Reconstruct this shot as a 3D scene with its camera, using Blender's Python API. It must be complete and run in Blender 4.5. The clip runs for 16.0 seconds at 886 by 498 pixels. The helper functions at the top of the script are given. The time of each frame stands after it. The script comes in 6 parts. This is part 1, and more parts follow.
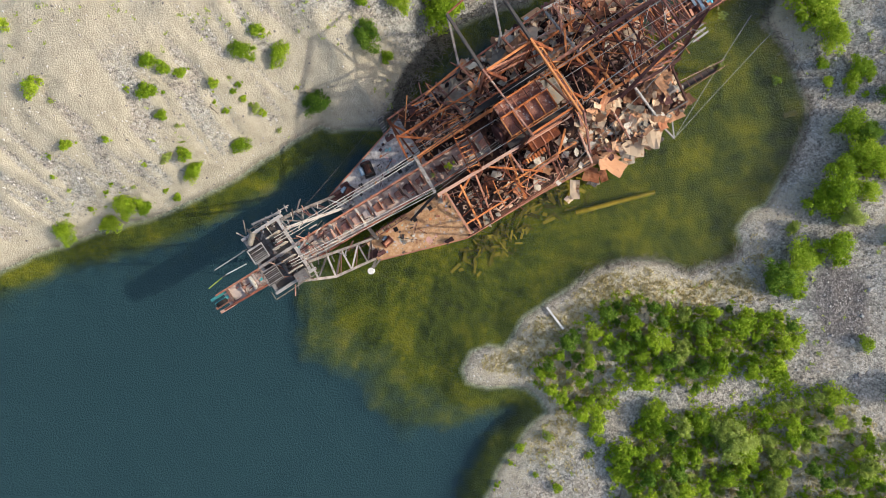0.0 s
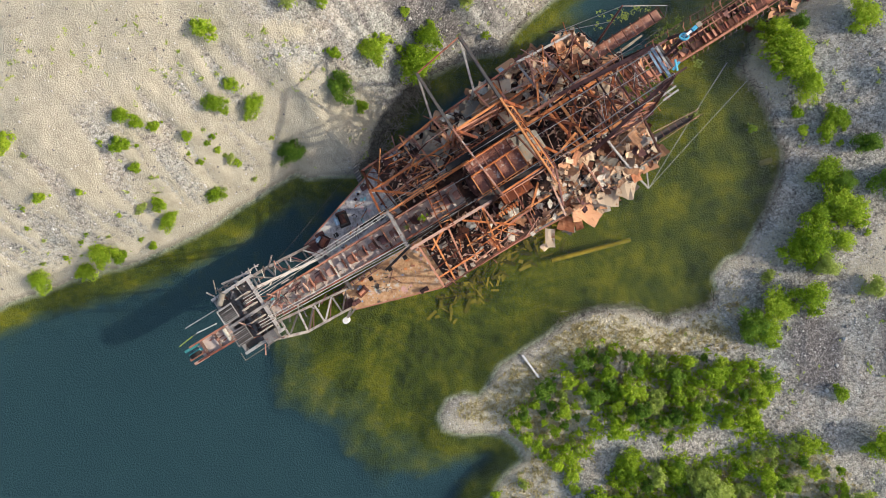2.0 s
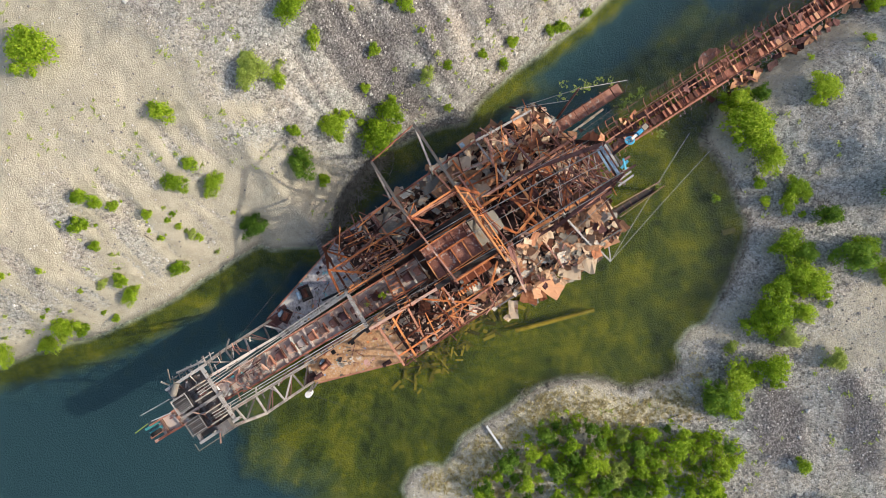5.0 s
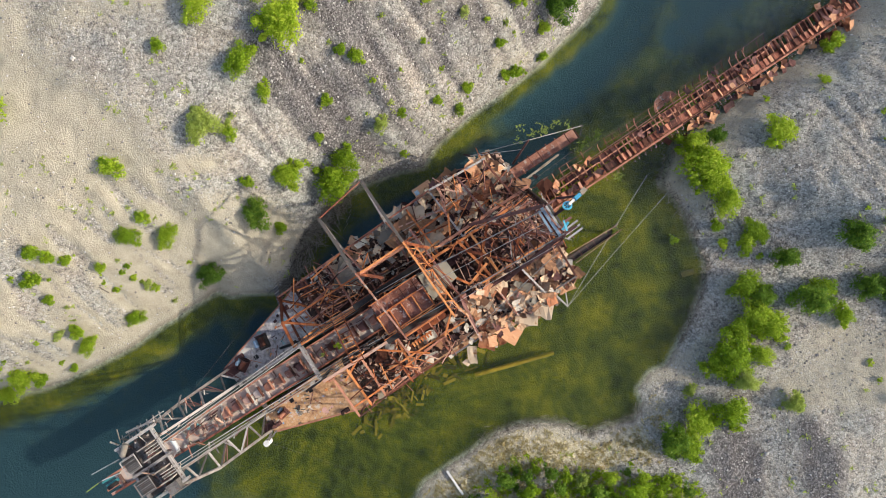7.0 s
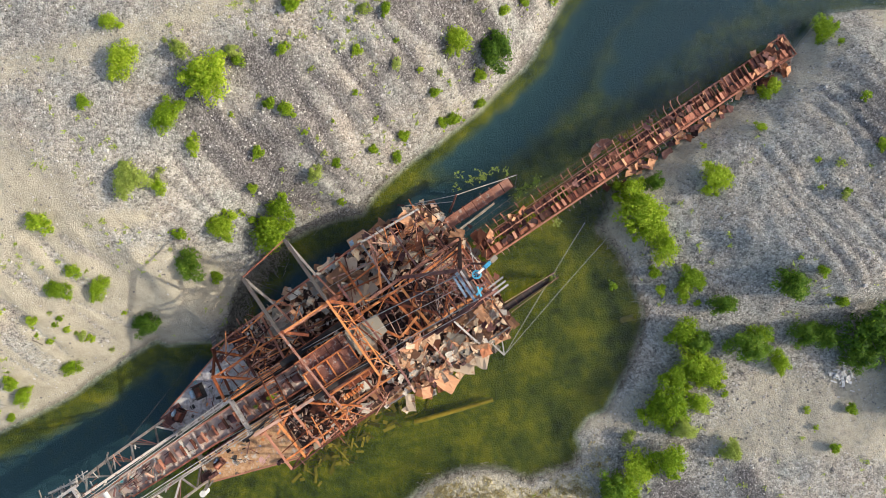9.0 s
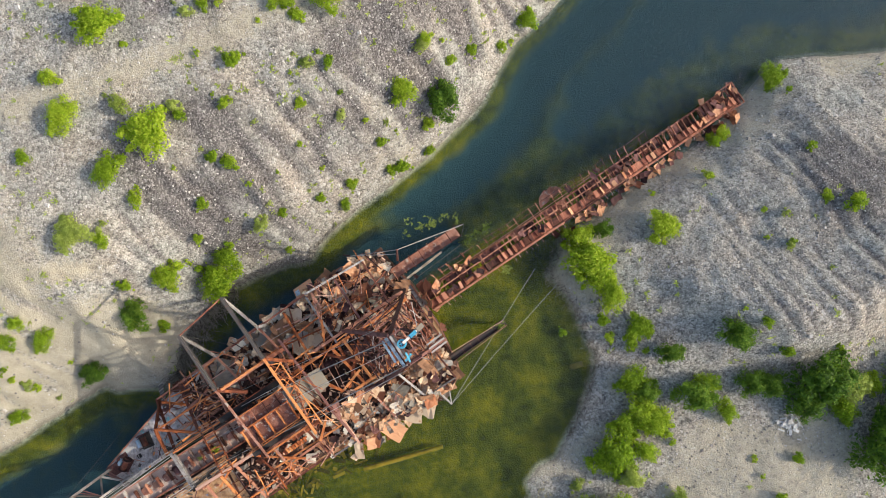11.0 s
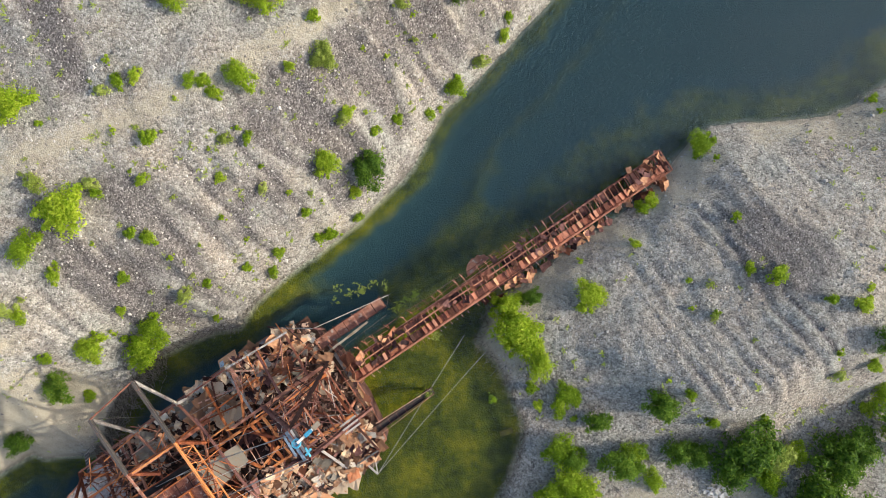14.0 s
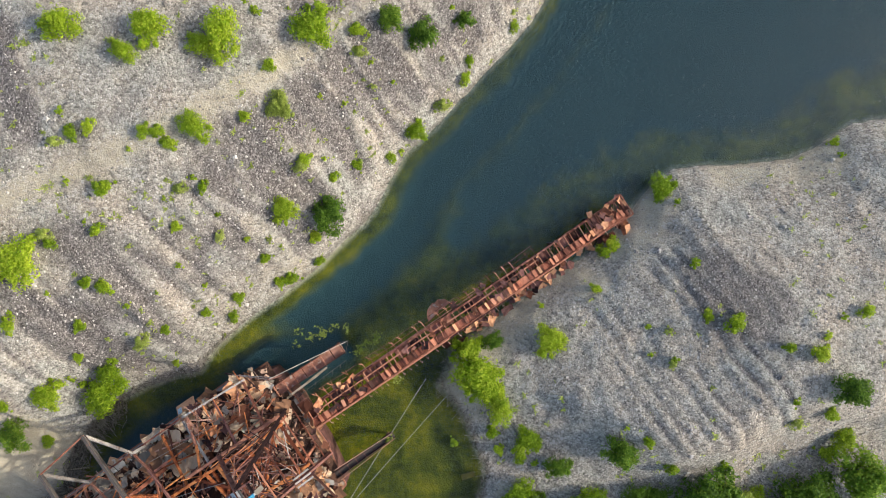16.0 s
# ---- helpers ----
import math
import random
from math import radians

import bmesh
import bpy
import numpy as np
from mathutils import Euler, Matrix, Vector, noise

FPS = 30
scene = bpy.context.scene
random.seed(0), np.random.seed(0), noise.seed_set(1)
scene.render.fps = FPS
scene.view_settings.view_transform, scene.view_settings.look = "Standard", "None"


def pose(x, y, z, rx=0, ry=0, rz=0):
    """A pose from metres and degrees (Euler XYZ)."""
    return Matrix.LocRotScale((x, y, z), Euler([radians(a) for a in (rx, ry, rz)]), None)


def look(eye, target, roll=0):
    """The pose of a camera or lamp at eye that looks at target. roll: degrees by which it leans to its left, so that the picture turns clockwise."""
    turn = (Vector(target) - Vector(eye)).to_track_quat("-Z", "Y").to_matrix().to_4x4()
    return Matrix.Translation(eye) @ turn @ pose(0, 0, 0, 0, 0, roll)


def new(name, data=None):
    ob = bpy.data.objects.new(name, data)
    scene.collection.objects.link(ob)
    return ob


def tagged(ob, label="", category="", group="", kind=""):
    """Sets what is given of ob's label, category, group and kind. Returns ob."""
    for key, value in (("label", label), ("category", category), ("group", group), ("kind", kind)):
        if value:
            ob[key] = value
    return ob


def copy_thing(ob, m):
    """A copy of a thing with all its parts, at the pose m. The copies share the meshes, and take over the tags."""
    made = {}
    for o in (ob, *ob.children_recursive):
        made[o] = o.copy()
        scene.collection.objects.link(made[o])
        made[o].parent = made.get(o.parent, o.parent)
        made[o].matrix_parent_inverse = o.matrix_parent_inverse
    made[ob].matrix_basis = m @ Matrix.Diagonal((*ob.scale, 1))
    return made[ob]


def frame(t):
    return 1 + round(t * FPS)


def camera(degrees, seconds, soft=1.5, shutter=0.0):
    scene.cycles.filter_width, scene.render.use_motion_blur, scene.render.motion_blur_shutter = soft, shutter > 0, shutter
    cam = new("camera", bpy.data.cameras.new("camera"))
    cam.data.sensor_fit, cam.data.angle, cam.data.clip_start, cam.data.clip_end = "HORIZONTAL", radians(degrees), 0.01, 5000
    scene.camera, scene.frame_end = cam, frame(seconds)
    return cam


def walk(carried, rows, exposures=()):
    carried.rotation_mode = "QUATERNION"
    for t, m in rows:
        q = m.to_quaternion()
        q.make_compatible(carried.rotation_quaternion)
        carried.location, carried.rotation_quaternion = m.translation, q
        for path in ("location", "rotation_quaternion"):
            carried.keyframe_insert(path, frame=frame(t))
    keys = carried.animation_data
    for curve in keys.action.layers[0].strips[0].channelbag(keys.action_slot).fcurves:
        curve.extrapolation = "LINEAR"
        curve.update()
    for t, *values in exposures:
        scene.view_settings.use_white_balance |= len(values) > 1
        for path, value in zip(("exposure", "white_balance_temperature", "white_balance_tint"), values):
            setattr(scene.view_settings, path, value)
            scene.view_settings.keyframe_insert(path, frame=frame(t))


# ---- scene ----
cam = camera(73.0, 16.0, soft=0.6)
METRES, EYE, TILT, LEAN, TURN = 66.0, 81.6, -90.0, 0.0, 0.0
ROWS = [
    (0.0, 0.0, 0.0, 0.0, 0.0, 0.0, -0.0),
    (0.5, 0.0122, -0.0003, 0.0229, -0.0, -0.01, 0.0),
    (1.0, 0.0242, -0.0008, 0.0472, -0.01, 0.02, -0.01),
    (1.5, 0.0365, -0.0011, 0.0724, 0.0, 0.02, -0.01),
    (2.0, 0.049, -0.0013, 0.0971, -0.04, 0.07, -0.0),
    (2.5, 0.0622, -0.0011, 0.1216, -0.08, 0.1, 0.01),
    (3.0, 0.0749, -0.0015, 0.1443, -0.09, 0.18, -0.0),
    (3.5, 0.0875, -0.0018, 0.1686, -0.11, 0.17, 0.0),
    (4.0, 0.0997, -0.0018, 0.1916, -0.13, 0.22, 0.02),
    (6.5, 0.1769, -0.0023, 0.3067, -0.16, 0.37, 0.6),
    (7.0, 0.207, -0.0022, 0.3288, -0.22, 0.37, 0.81),
    (7.5, 0.2389, -0.0022, 0.3506, -0.27, 0.41, 0.98),
    (8.0, 0.2713, -0.0024, 0.3736, -0.29, 0.48, 1.04),
    (8.5, 0.3027, -0.0023, 0.3973, -0.34, 0.49, 1.02),
    (9.0, 0.3317, -0.0024, 0.4202, -0.38, 0.54, 1.03),
    (11.5, 0.4605, -0.0041, 0.5346, -0.52, 0.69, 1.04),
    (12.0, 0.4864, -0.0043, 0.5561, -0.54, 0.72, 1.04),
    (12.5, 0.5125, -0.0044, 0.5781, -0.56, 0.71, 1.04),
    (13.0, 0.5357, -0.0049, 0.6004, -0.6, 0.74, 1.04),
    (13.5, 0.558, -0.0054, 0.6232, -0.62, 0.75, 1.04),
    (14.0, 0.5809, -0.0057, 0.6454, -0.64, 0.77, 1.04),
    (14.5, 0.6033, -0.006, 0.6672, -0.67, 0.82, 1.03),
    (15.0, 0.6235, -0.006, 0.6892, -0.69, 0.8, 1.02),
    (15.5, 0.6424, -0.006, 0.7116, -0.71, 0.79, 1.03),
    (16.0, 0.6592, -0.0064, 0.7318, -0.78, 0.86, 1.02),
]
walk(cam, [(t, pose(0, 0, EYE, TILT, LEAN, TURN) @ pose(METRES * x, METRES * y, METRES * z, 90 + pitch, roll, yaw)) for t, x, y, z, yaw, pitch, roll in ROWS])

# ---- light ----
SUN_ELEVATION, SUN_AZIMUTH = 29.6, 92.5          # degrees; azimuth clockwise from +y
world = bpy.data.worlds.new("sky")
scene.world = world
world.use_nodes = True
wn = world.node_tree
sky = wn.nodes.new("ShaderNodeTexSky")
sky.sky_type, sky.sun_disc = "NISHITA", False
sky.sun_elevation, sky.sun_rotation = radians(SUN_ELEVATION), radians(SUN_AZIMUTH)
sky.air_density, sky.dust_density, sky.ozone_density = 1.0, 3.2, 0.8
wn.links.new(sky.outputs[0], wn.nodes["Background"].inputs[0])
wn.nodes["Background"].inputs[1].default_value = 0.15
sun_data = bpy.data.lights.new("sun", "SUN")
sun_data.energy, sun_data.angle, sun_data.color = 2.05, radians(0.6), (1.0, 0.935, 0.80)
sun = new("sun", sun_data)
az, el = radians(SUN_AZIMUTH), radians(SUN_ELEVATION)
sun.matrix_world = look((300 * math.sin(az) * math.cos(el), 300 * math.cos(az) * math.cos(el), 300 * math.sin(el)), (0, 0, 0))
scene.view_settings.exposure = 0.72


# ---- materials ----
class Nodes:
    """A short hand for node materials."""

    def __init__(self, name):
        self.mat = bpy.data.materials.new(name)
        self.mat.use_nodes = True
        self.tree = self.mat.node_tree
        self.bsdf = self.tree.nodes["Principled BSDF"]
        self.out = self.tree.nodes["Material Output"]
        self.coord = self.tree.nodes.new("ShaderNodeTexCoord")

    def node(self, kind, **values):
        n = self.tree.nodes.new(kind)
        for key, value in values.items():
            if key in n.inputs:
                n.inputs[key].default_value = value
        return n

    def link(self, a, b):
        self.tree.links.new(a, b)

    def noise(self, scale, detail=5.0, rough=0.6, vector=None, stretch=None):
        n = self.node("ShaderNodeTexNoise", Scale=scale, Detail=detail, Roughness=rough)
        src = vector or self.coord.outputs["Object"]
        if stretch:
            m = self.node("ShaderNodeMapping", Scale=stretch)
            self.link(src, m.inputs["Vector"])
            src = m.outputs[0]
        self.link(src, n.inputs["Vector"])
        return n.outputs["Fac"]

    def cells(self, scale, vector=None):
        n = self.node("ShaderNodeTexVoronoi", Scale=scale)
        self.link(vector or self.coord.outputs["Object"], n.inputs["Vector"])
        return n

    def ramp(self, fac, stops):
        n = self.tree.nodes.new("ShaderNodeValToRGB")
        e = n.color_ramp.elements
        while len(e) < len(stops):
            e.new(0.5)
        for el_, (pos, col) in zip(e, stops):
            el_.position, el_.color = pos, (*col, 1.0) if len(col) == 3 else col
        self.link(fac, n.inputs[0])
        return n.outputs["Color"]

    def mix(self, fac, a, b, blend="MIX"):
        n = self.tree.nodes.new("ShaderNodeMix")
        n.data_type, n.blend_type = "RGBA", blend
        for value, slot in ((fac, n.inputs[0]), (a, n.inputs[6]), (b, n.inputs[7])):
            if isinstance(value, (int, float)):
                slot.default_value = value
            elif isinstance(value, tuple):
                slot.default_value = (*value, 1.0)
            else:
                self.link(value, slot)
        return n.outputs[2]

    def math(self, op, a, b=0.0, c=0.0, clamp=False):
        n = self.tree.nodes.new("ShaderNodeMath")
        n.operation, n.use_clamp = op, clamp
        for value, slot in zip((a, b, c), n.inputs):
            if isinstance(value, (int, float)):
                slot.default_value = value
            else:
                self.link(value, slot)
        return n.outputs[0]

    def attr(self, name):
        n = self.tree.nodes.new("ShaderNodeAttribute")
        n.attribute_name = name
        return n.outputs["Fac"]

    def random(self):
        return self.tree.nodes.new("ShaderNodeObjectInfo").outputs["Random"]

    def island(self):
        return self.tree.nodes.new("ShaderNodeNewGeometry").outputs["Random Per Island"]

    def bump(self, height, strength=0.5, distance=0.05):
        n = self.node("ShaderNodeBump", Strength=strength, Distance=distance)
        self.link(height, n.inputs["Height"])
        self.link(n.outputs[0], self.bsdf.inputs["Normal"])

    def done(self, colour, rough=0.8, metal=0.0):
        self.link(colour, self.bsdf.inputs["Base Color"])
        if isinstance(rough, (int, float)):
            self.bsdf.inputs["Roughness"].default_value = rough
        else:
            self.link(rough, self.bsdf.inputs["Roughness"])
        self.bsdf.inputs["Metallic"].default_value = metal
        self.bsdf.inputs["Specular IOR Level"].default_value = 0.25
        return self.mat


def steel(name, dark, mid, light, grain=3.0, spread=0.5, joined=False, rough=0.78, flake=None):
    """Weathered steel: blotches of rust at two scales, streaks, and a shift in tone from piece to piece."""
    n = Nodes(name)
    big = n.noise(grain * 0.25, 4)
    fine = n.noise(grain * 3.0, 6, 0.7)
    f = n.math("ADD", n.math("MULTIPLY", big, 0.6), n.math("MULTIPLY", fine, 0.45))
    f = n.math("ADD", f, n.math("MULTIPLY", n.math("SUBTRACT", n.island() if joined else n.random(), 0.5), spread))
    col = n.ramp(f, [(0.34, dark), (0.52, mid), (0.72, light)])
    if flake:
        k = n.ramp(n.noise(grain * 0.9, 6, 0.75), [(0.56, (0, 0, 0)), (0.62, (1, 1, 1))])
        col = n.mix(k, col, flake)
    n.bump(fine, 0.4, 0.02)
    return n.done(col, rough)


M_RUST = steel("rust_orange", (0.11, 0.030, 0.014), (0.43, 0.130, 0.042), (0.64, 0.27, 0.10))
M_RUST_BROWN = steel("rust_brown", (0.05, 0.020, 0.015), (0.225, 0.080, 0.051), (0.43, 0.20, 0.13))
M_RUST_DARK = steel("rust_purple", (0.028, 0.013, 0.013), (0.085, 0.038, 0.036), (0.21, 0.10, 0.085))
M_RUST_PINK = steel("rust_faded", (0.17, 0.075, 0.055), (0.38, 0.18, 0.125), (0.54, 0.33, 0.25), 2.0, flake=(0.42, 0.36, 0.31))
M_LADDER = steel("ladder_paint", (0.15, 0.085, 0.065), (0.33, 0.215, 0.165), (0.50, 0.40, 0.34), 1.6, 0.8, flake=(0.30, 0.27, 0.25))
M_GREY = steel("grey_paint", (0.08, 0.072, 0.068), (0.215, 0.198, 0.186), (0.40, 0.375, 0.352), 2.4, 0.7, flake=(0.15, 0.09, 0.07))
M_BLACK = steel("soot_black", (0.012, 0.011, 0.011), (0.03, 0.027, 0.026), (0.06, 0.05, 0.047))
M_TAN = steel("tan_sheet", (0.22, 0.115, 0.065), (0.42, 0.272, 0.168), (0.56, 0.43, 0.30), 1.6, 0.9, flake=(0.34, 0.155, 0.07))
M_PALE = steel("pale_sheet", (0.19, 0.17, 0.14), (0.34, 0.30, 0.25), (0.54, 0.50, 0.43), 1.5, 0.7, flake=(0.25, 0.14, 0.075))
M_SHEET_RUST = steel("rust_sheet", (0.10, 0.036, 0.02), (0.35, 0.135, 0.066), (0.57, 0.30, 0.165), 1.4, 0.9)
M_HEAP = steel("rubble", (0.016, 0.010, 0.008), (0.19, 0.092, 0.064), (0.54, 0.36, 0.26), 1.8, 1.3, joined=True)
# dark rust with the shade deep in the hold put into the colour
M_HOLD_SHADE = steel("dark_hold", (0.010, 0.007, 0.006), (0.050, 0.025, 0.018), (0.15, 0.075, 0.048), 2.0, 0.3)
M_CABLE = steel("cable_grey", (0.20, 0.19, 0.175), (0.37, 0.355, 0.335), (0.5, 0.48, 0.46), 6.0, 0.2, rough=0.75)
M_CABLE_DARK = steel("cable_dark", (0.03, 0.03, 0.03), (0.07, 0.065, 0.06), (0.14, 0.13, 0.12), 6.0, 0.2)
M_BLUE = steel("blue_paint", (0.03, 0.16, 0.28), (0.05, 0.34, 0.52), (0.16, 0.50, 0.62), 3.0, 0.3)
M_DUSTY_BLUE = steel("faded_blue_paint", (0.13, 0.17, 0.22), (0.24, 0.36, 0.47), (0.42, 0.52, 0.6), 3.0, 0.3, flake=(0.17, 0.07, 0.05))
M_TURQ = steel("turquoise_paint", (0.05, 0.25, 0.25), (0.12, 0.42, 0.40), (0.3, 0.55, 0.5), 3.0, 0.3)
M_WHITE = steel("white_paint", (0.45, 0.43, 0.40), (0.65, 0.63, 0.60), (0.78, 0.77, 0.74), 3.0, 0.2)
M_WOOD = steel("bleached_wood", (0.22, 0.18, 0.13), (0.40, 0.35, 0.28), (0.55, 0.50, 0.43), 4.0, 0.4)
M_SUNK = steel("weed_covered_wood", (0.055, 0.046, 0.007), (0.145, 0.113, 0.010), (0.27, 0.20, 0.02), 3.0, 0.5)
M_STONE = steel("stone", (0.17, 0.155, 0.145), (0.32, 0.295, 0.27), (0.50, 0.475, 0.44), 3.0, 0.9, joined=True, rough=0.9)
M_TWIG = steel("dead_twigs", (0.06, 0.05, 0.036), (0.15, 0.13, 0.095), (0.28, 0.25, 0.20), 3.0, 0.8, joined=True, rough=0.9)
M_BARK = steel("bark", (0.10, 0.08, 0.06), (0.22, 0.19, 0.16), (0.42, 0.39, 0.35), 6.0, 0.4)


def deck_material():
    """Old deck paint: grey with worn rust, faded patches of turquoise, blue, pink and ochre."""
    n = Nodes("deck_paint")
    g = n.ramp(n.noise(1.3, 8, 0.75), [(0.34, (0.15, 0.128, 0.125)), (0.5, (0.40, 0.365, 0.35)), (0.66, (0.64, 0.59, 0.55))])
    sep = n.node("ShaderNodeSeparateXYZ")
    n.link(n.coord.outputs["Object"], sep.inputs[0])
    side = n.math("ADD", n.math("MULTIPLY", sep.outputs["Y"], -0.22), n.math("MULTIPLY", n.noise(0.35, 4), 1.3))
    rust = n.ramp(n.noise(1.4, 7, 0.7), [(0.3, (0.25, 0.125, 0.065)), (0.55, (0.50, 0.295, 0.15)), (0.75, (0.56, 0.42, 0.30))])
    c = n.mix(n.ramp(side, [(1.0 / 1.3, (0, 0, 0)), (1.0, (1, 1, 1))]), g, rust)
    for k, (scale, col, lo) in enumerate([(0.6, (0.52, 0.47, 0.40), 0.58), (0.7, (0.20, 0.52, 0.52), 0.625), (0.8, (0.14, 0.32, 0.56), 0.63), (0.8, (0.55, 0.32, 0.30), 0.61), (1.0, (0.58, 0.52, 0.18), 0.65), (0.9, (0.07, 0.065, 0.065), 0.61)]):
        m = n.node("ShaderNodeMapping", Location=(17.3 * k, 9.1 * k, 3.7 * k))
        n.link(n.coord.outputs["Object"], m.inputs["Vector"])
        c = n.mix(n.ramp(n.noise(scale, 6, 0.65, m.outputs[0]), [(lo, (0, 0, 0)), (lo + 0.05, (0.85, 0.85, 0.85))]), c, col)
    n.bump(n.noise(9, 6, 0.7), 0.3, 0.02)
    return n.done(c, 0.75)


M_DECK = deck_material()


def leaf_material(name, dark, mid, light):
    n = Nodes(name)
    f = n.math("ADD", n.math("MULTIPLY", n.island(), 0.65), n.math("MULTIPLY", n.random(), 0.45))
    col = n.ramp(f, [(0.1, dark), (0.5, mid), (0.95, light)])
    n.done(col, 0.55)
    t = n.node("ShaderNodeBsdfTranslucent")
    n.link(col, t.inputs["Color"])
    mx = n.node("ShaderNodeMixShader", Fac=0.58)
    n.link(n.bsdf.outputs[0], mx.inputs[1])
    n.link(t.outputs[0], mx.inputs[2])
    n.link(mx.outputs[0], n.out.inputs["Surface"])
    return n.mat


M_LEAF = leaf_material("leaf_bright", (0.14, 0.25, 0.012), (0.31, 0.46, 0.022), (0.52, 0.62, 0.06))
M_LEAF_DARK = leaf_material("leaf_deep", (0.06, 0.135, 0.016), (0.14, 0.265, 0.026), (0.27, 0.40, 0.045))
M_LEAF_PALE = leaf_material("leaf_pale", (0.25, 0.32, 0.06), (0.39, 0.48, 0.10), (0.52, 0.59, 0.17))
M_DRY = leaf_material("dry_grass", (0.30, 0.24, 0.11), (0.48, 0.41, 0.21), (0.62, 0.56, 0.33))


def ground_material():
    """Gravel tailings: sand, grey stones and dark ground (dark stones, painted furrow shade) on land, weed and mud
    under water.
    """
    n = Nodes("gravel")
    turn = n.node("ShaderNodeMapping", Rotation=(0, 0, radians(53)))
    n.link(n.coord.outputs["Object"], turn.inputs["Vector"])
    down = turn.outputs[0]                                   # x runs down the slopes
    fine, mid = n.cells(6.2), n.cells(2.9)
    stone, stone2 = n.node("ShaderNodeSeparateColor"), n.node("ShaderNodeSeparateColor")
    n.link(fine.outputs["Color"], stone.inputs[0])
    n.link(mid.outputs["Color"], stone2.inputs[0])
    patch = n.noise(0.6, 6, 0.7)
    clump = n.noise(1.7, 5, 0.75)
    grit = n.noise(7, 5, 0.78)
    streak = n.noise(0.9, 6, 0.72, down, (0.22, 1.5, 1.0))
    tone = n.math("ADD", n.math("MULTIPLY", stone.outputs[0], 0.21), n.math("MULTIPLY", stone2.outputs[0], 0.16))
    tone = n.math("ADD", tone, n.math("MULTIPLY", grit, 0.31))
    tone = n.math("ADD", tone, n.math("MULTIPLY", n.math("ADD", streak, n.math("ADD", clump, patch)), 0.15))
    grey = n.ramp(tone, [(0.36, (0.09, 0.083, 0.074)), (0.46, (0.20, 0.187, 0.166)), (0.58, (0.325, 0.304, 0.268)), (0.72, (0.50, 0.472, 0.422))])
    tint = n.ramp(n.noise(0.16, 5, 0.6), [(0.38, (0.95, 1.0, 1.01)), (0.62, (1.04, 0.99, 0.94))])
    grey = n.mix(1.0, grey, tint, "MULTIPLY")
    pale = n.ramp(stone2.outputs[1], [(0.9, (0, 0, 0)), (0.93, (0.75, 0.75, 0.75))])
    grey = n.mix(pale, grey, (0.48, 0.458, 0.415))
    sandy = n.math("ADD", n.math("MULTIPLY", patch, 0.5), n.math("MULTIPLY", streak, 0.25))
    sandy = n.ramp(n.math("ADD", sandy, n.math("MULTIPLY", grit, 0.38)),
                   [(0.34, (0.26, 0.228, 0.168)), (0.54, (0.405, 0.362, 0.272)), (0.76, (0.53, 0.485, 0.38))])
    lying = n.math("ADD", n.attr("sand"), n.math("MULTIPLY", n.math("SUBTRACT", clump, 0.5), 1.5))
    c = n.mix(n.ramp(lying, [(0.25, (0, 0, 0)), (0.75, (1, 1, 1))]), grey, sandy)
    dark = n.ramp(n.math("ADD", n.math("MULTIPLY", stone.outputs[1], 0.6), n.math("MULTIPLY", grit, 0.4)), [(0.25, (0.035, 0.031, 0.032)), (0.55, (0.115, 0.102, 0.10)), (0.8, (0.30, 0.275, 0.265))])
    # the dark share holds dark stones and the shade painted into furrow troughs
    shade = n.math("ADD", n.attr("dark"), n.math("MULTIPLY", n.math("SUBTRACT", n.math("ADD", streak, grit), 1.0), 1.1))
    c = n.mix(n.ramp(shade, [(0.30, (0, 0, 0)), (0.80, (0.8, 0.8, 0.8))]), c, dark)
    dry = n.ramp(n.noise(2.6, 7, 0.8), [(0.3, (0.32, 0.275, 0.18)), (0.5, (0.56, 0.495, 0.33)), (0.72, (0.70, 0.65, 0.50))])
    c = n.mix(n.math("MULTIPLY", n.attr("dry"), n.ramp(clump, [(0.3, (0.35, 0.35, 0.35)), (0.6, (1, 1, 1))])), c, dry)
    c = n.mix(n.math("MULTIPLY", n.attr("wet"), 0.55), c, (0.09, 0.075, 0.055))
    # water weed in clumps, and blue depth showing between them
    tuft = n.noise(2.4, 7, 0.8)
    weed = n.math("ADD", n.math("MULTIPLY", n.noise(0.2, 5, 0.62), 0.62), n.math("MULTIPLY", n.noise(0.75, 6, 0.75), 0.36))
    weed = n.math("ADD", weed, n.math("MULTIPLY", tuft, 0.32))
    weed = n.ramp(weed, [(0.49, (0.013, 0.021, 0.005)), (0.59, (0.046, 0.058, 0.005)), (0.68, (0.097, 0.104, 0.005)), (0.77, (0.175, 0.156, 0.006)), (0.90, (0.29, 0.22, 0.010))])
    c = n.mix(n.attr("bed"), c, weed)
    depth = n.math("ADD", n.attr("deep"), n.math("MULTIPLY", n.math("SUBTRACT", n.math("ADD", n.noise(0.55, 6, 0.7), tuft), 1.0), 0.55))
    c = n.mix(n.math("MULTIPLY", n.ramp(depth, [(0.2, (0, 0, 0)), (0.8, (1, 1, 1))]), n.attr("bed")), c, (0.022, 0.056, 0.079))
    rocky = n.math("SUBTRACT", 1.0, n.math("MULTIPLY", n.attr("sand"), 0.8))
    h = n.math("ADD", n.math("MULTIPLY", fine.outputs["Distance"], -0.6), n.math("MULTIPLY", n.math("MULTIPLY", mid.outputs["Distance"], rocky), -0.8))
    h = n.math("ADD", h, n.math("MULTIPLY", streak, 1.2))
    n.bump(n.math("ADD", h, grit), 1.0, 0.11)
    return n.done(c, 0.92)


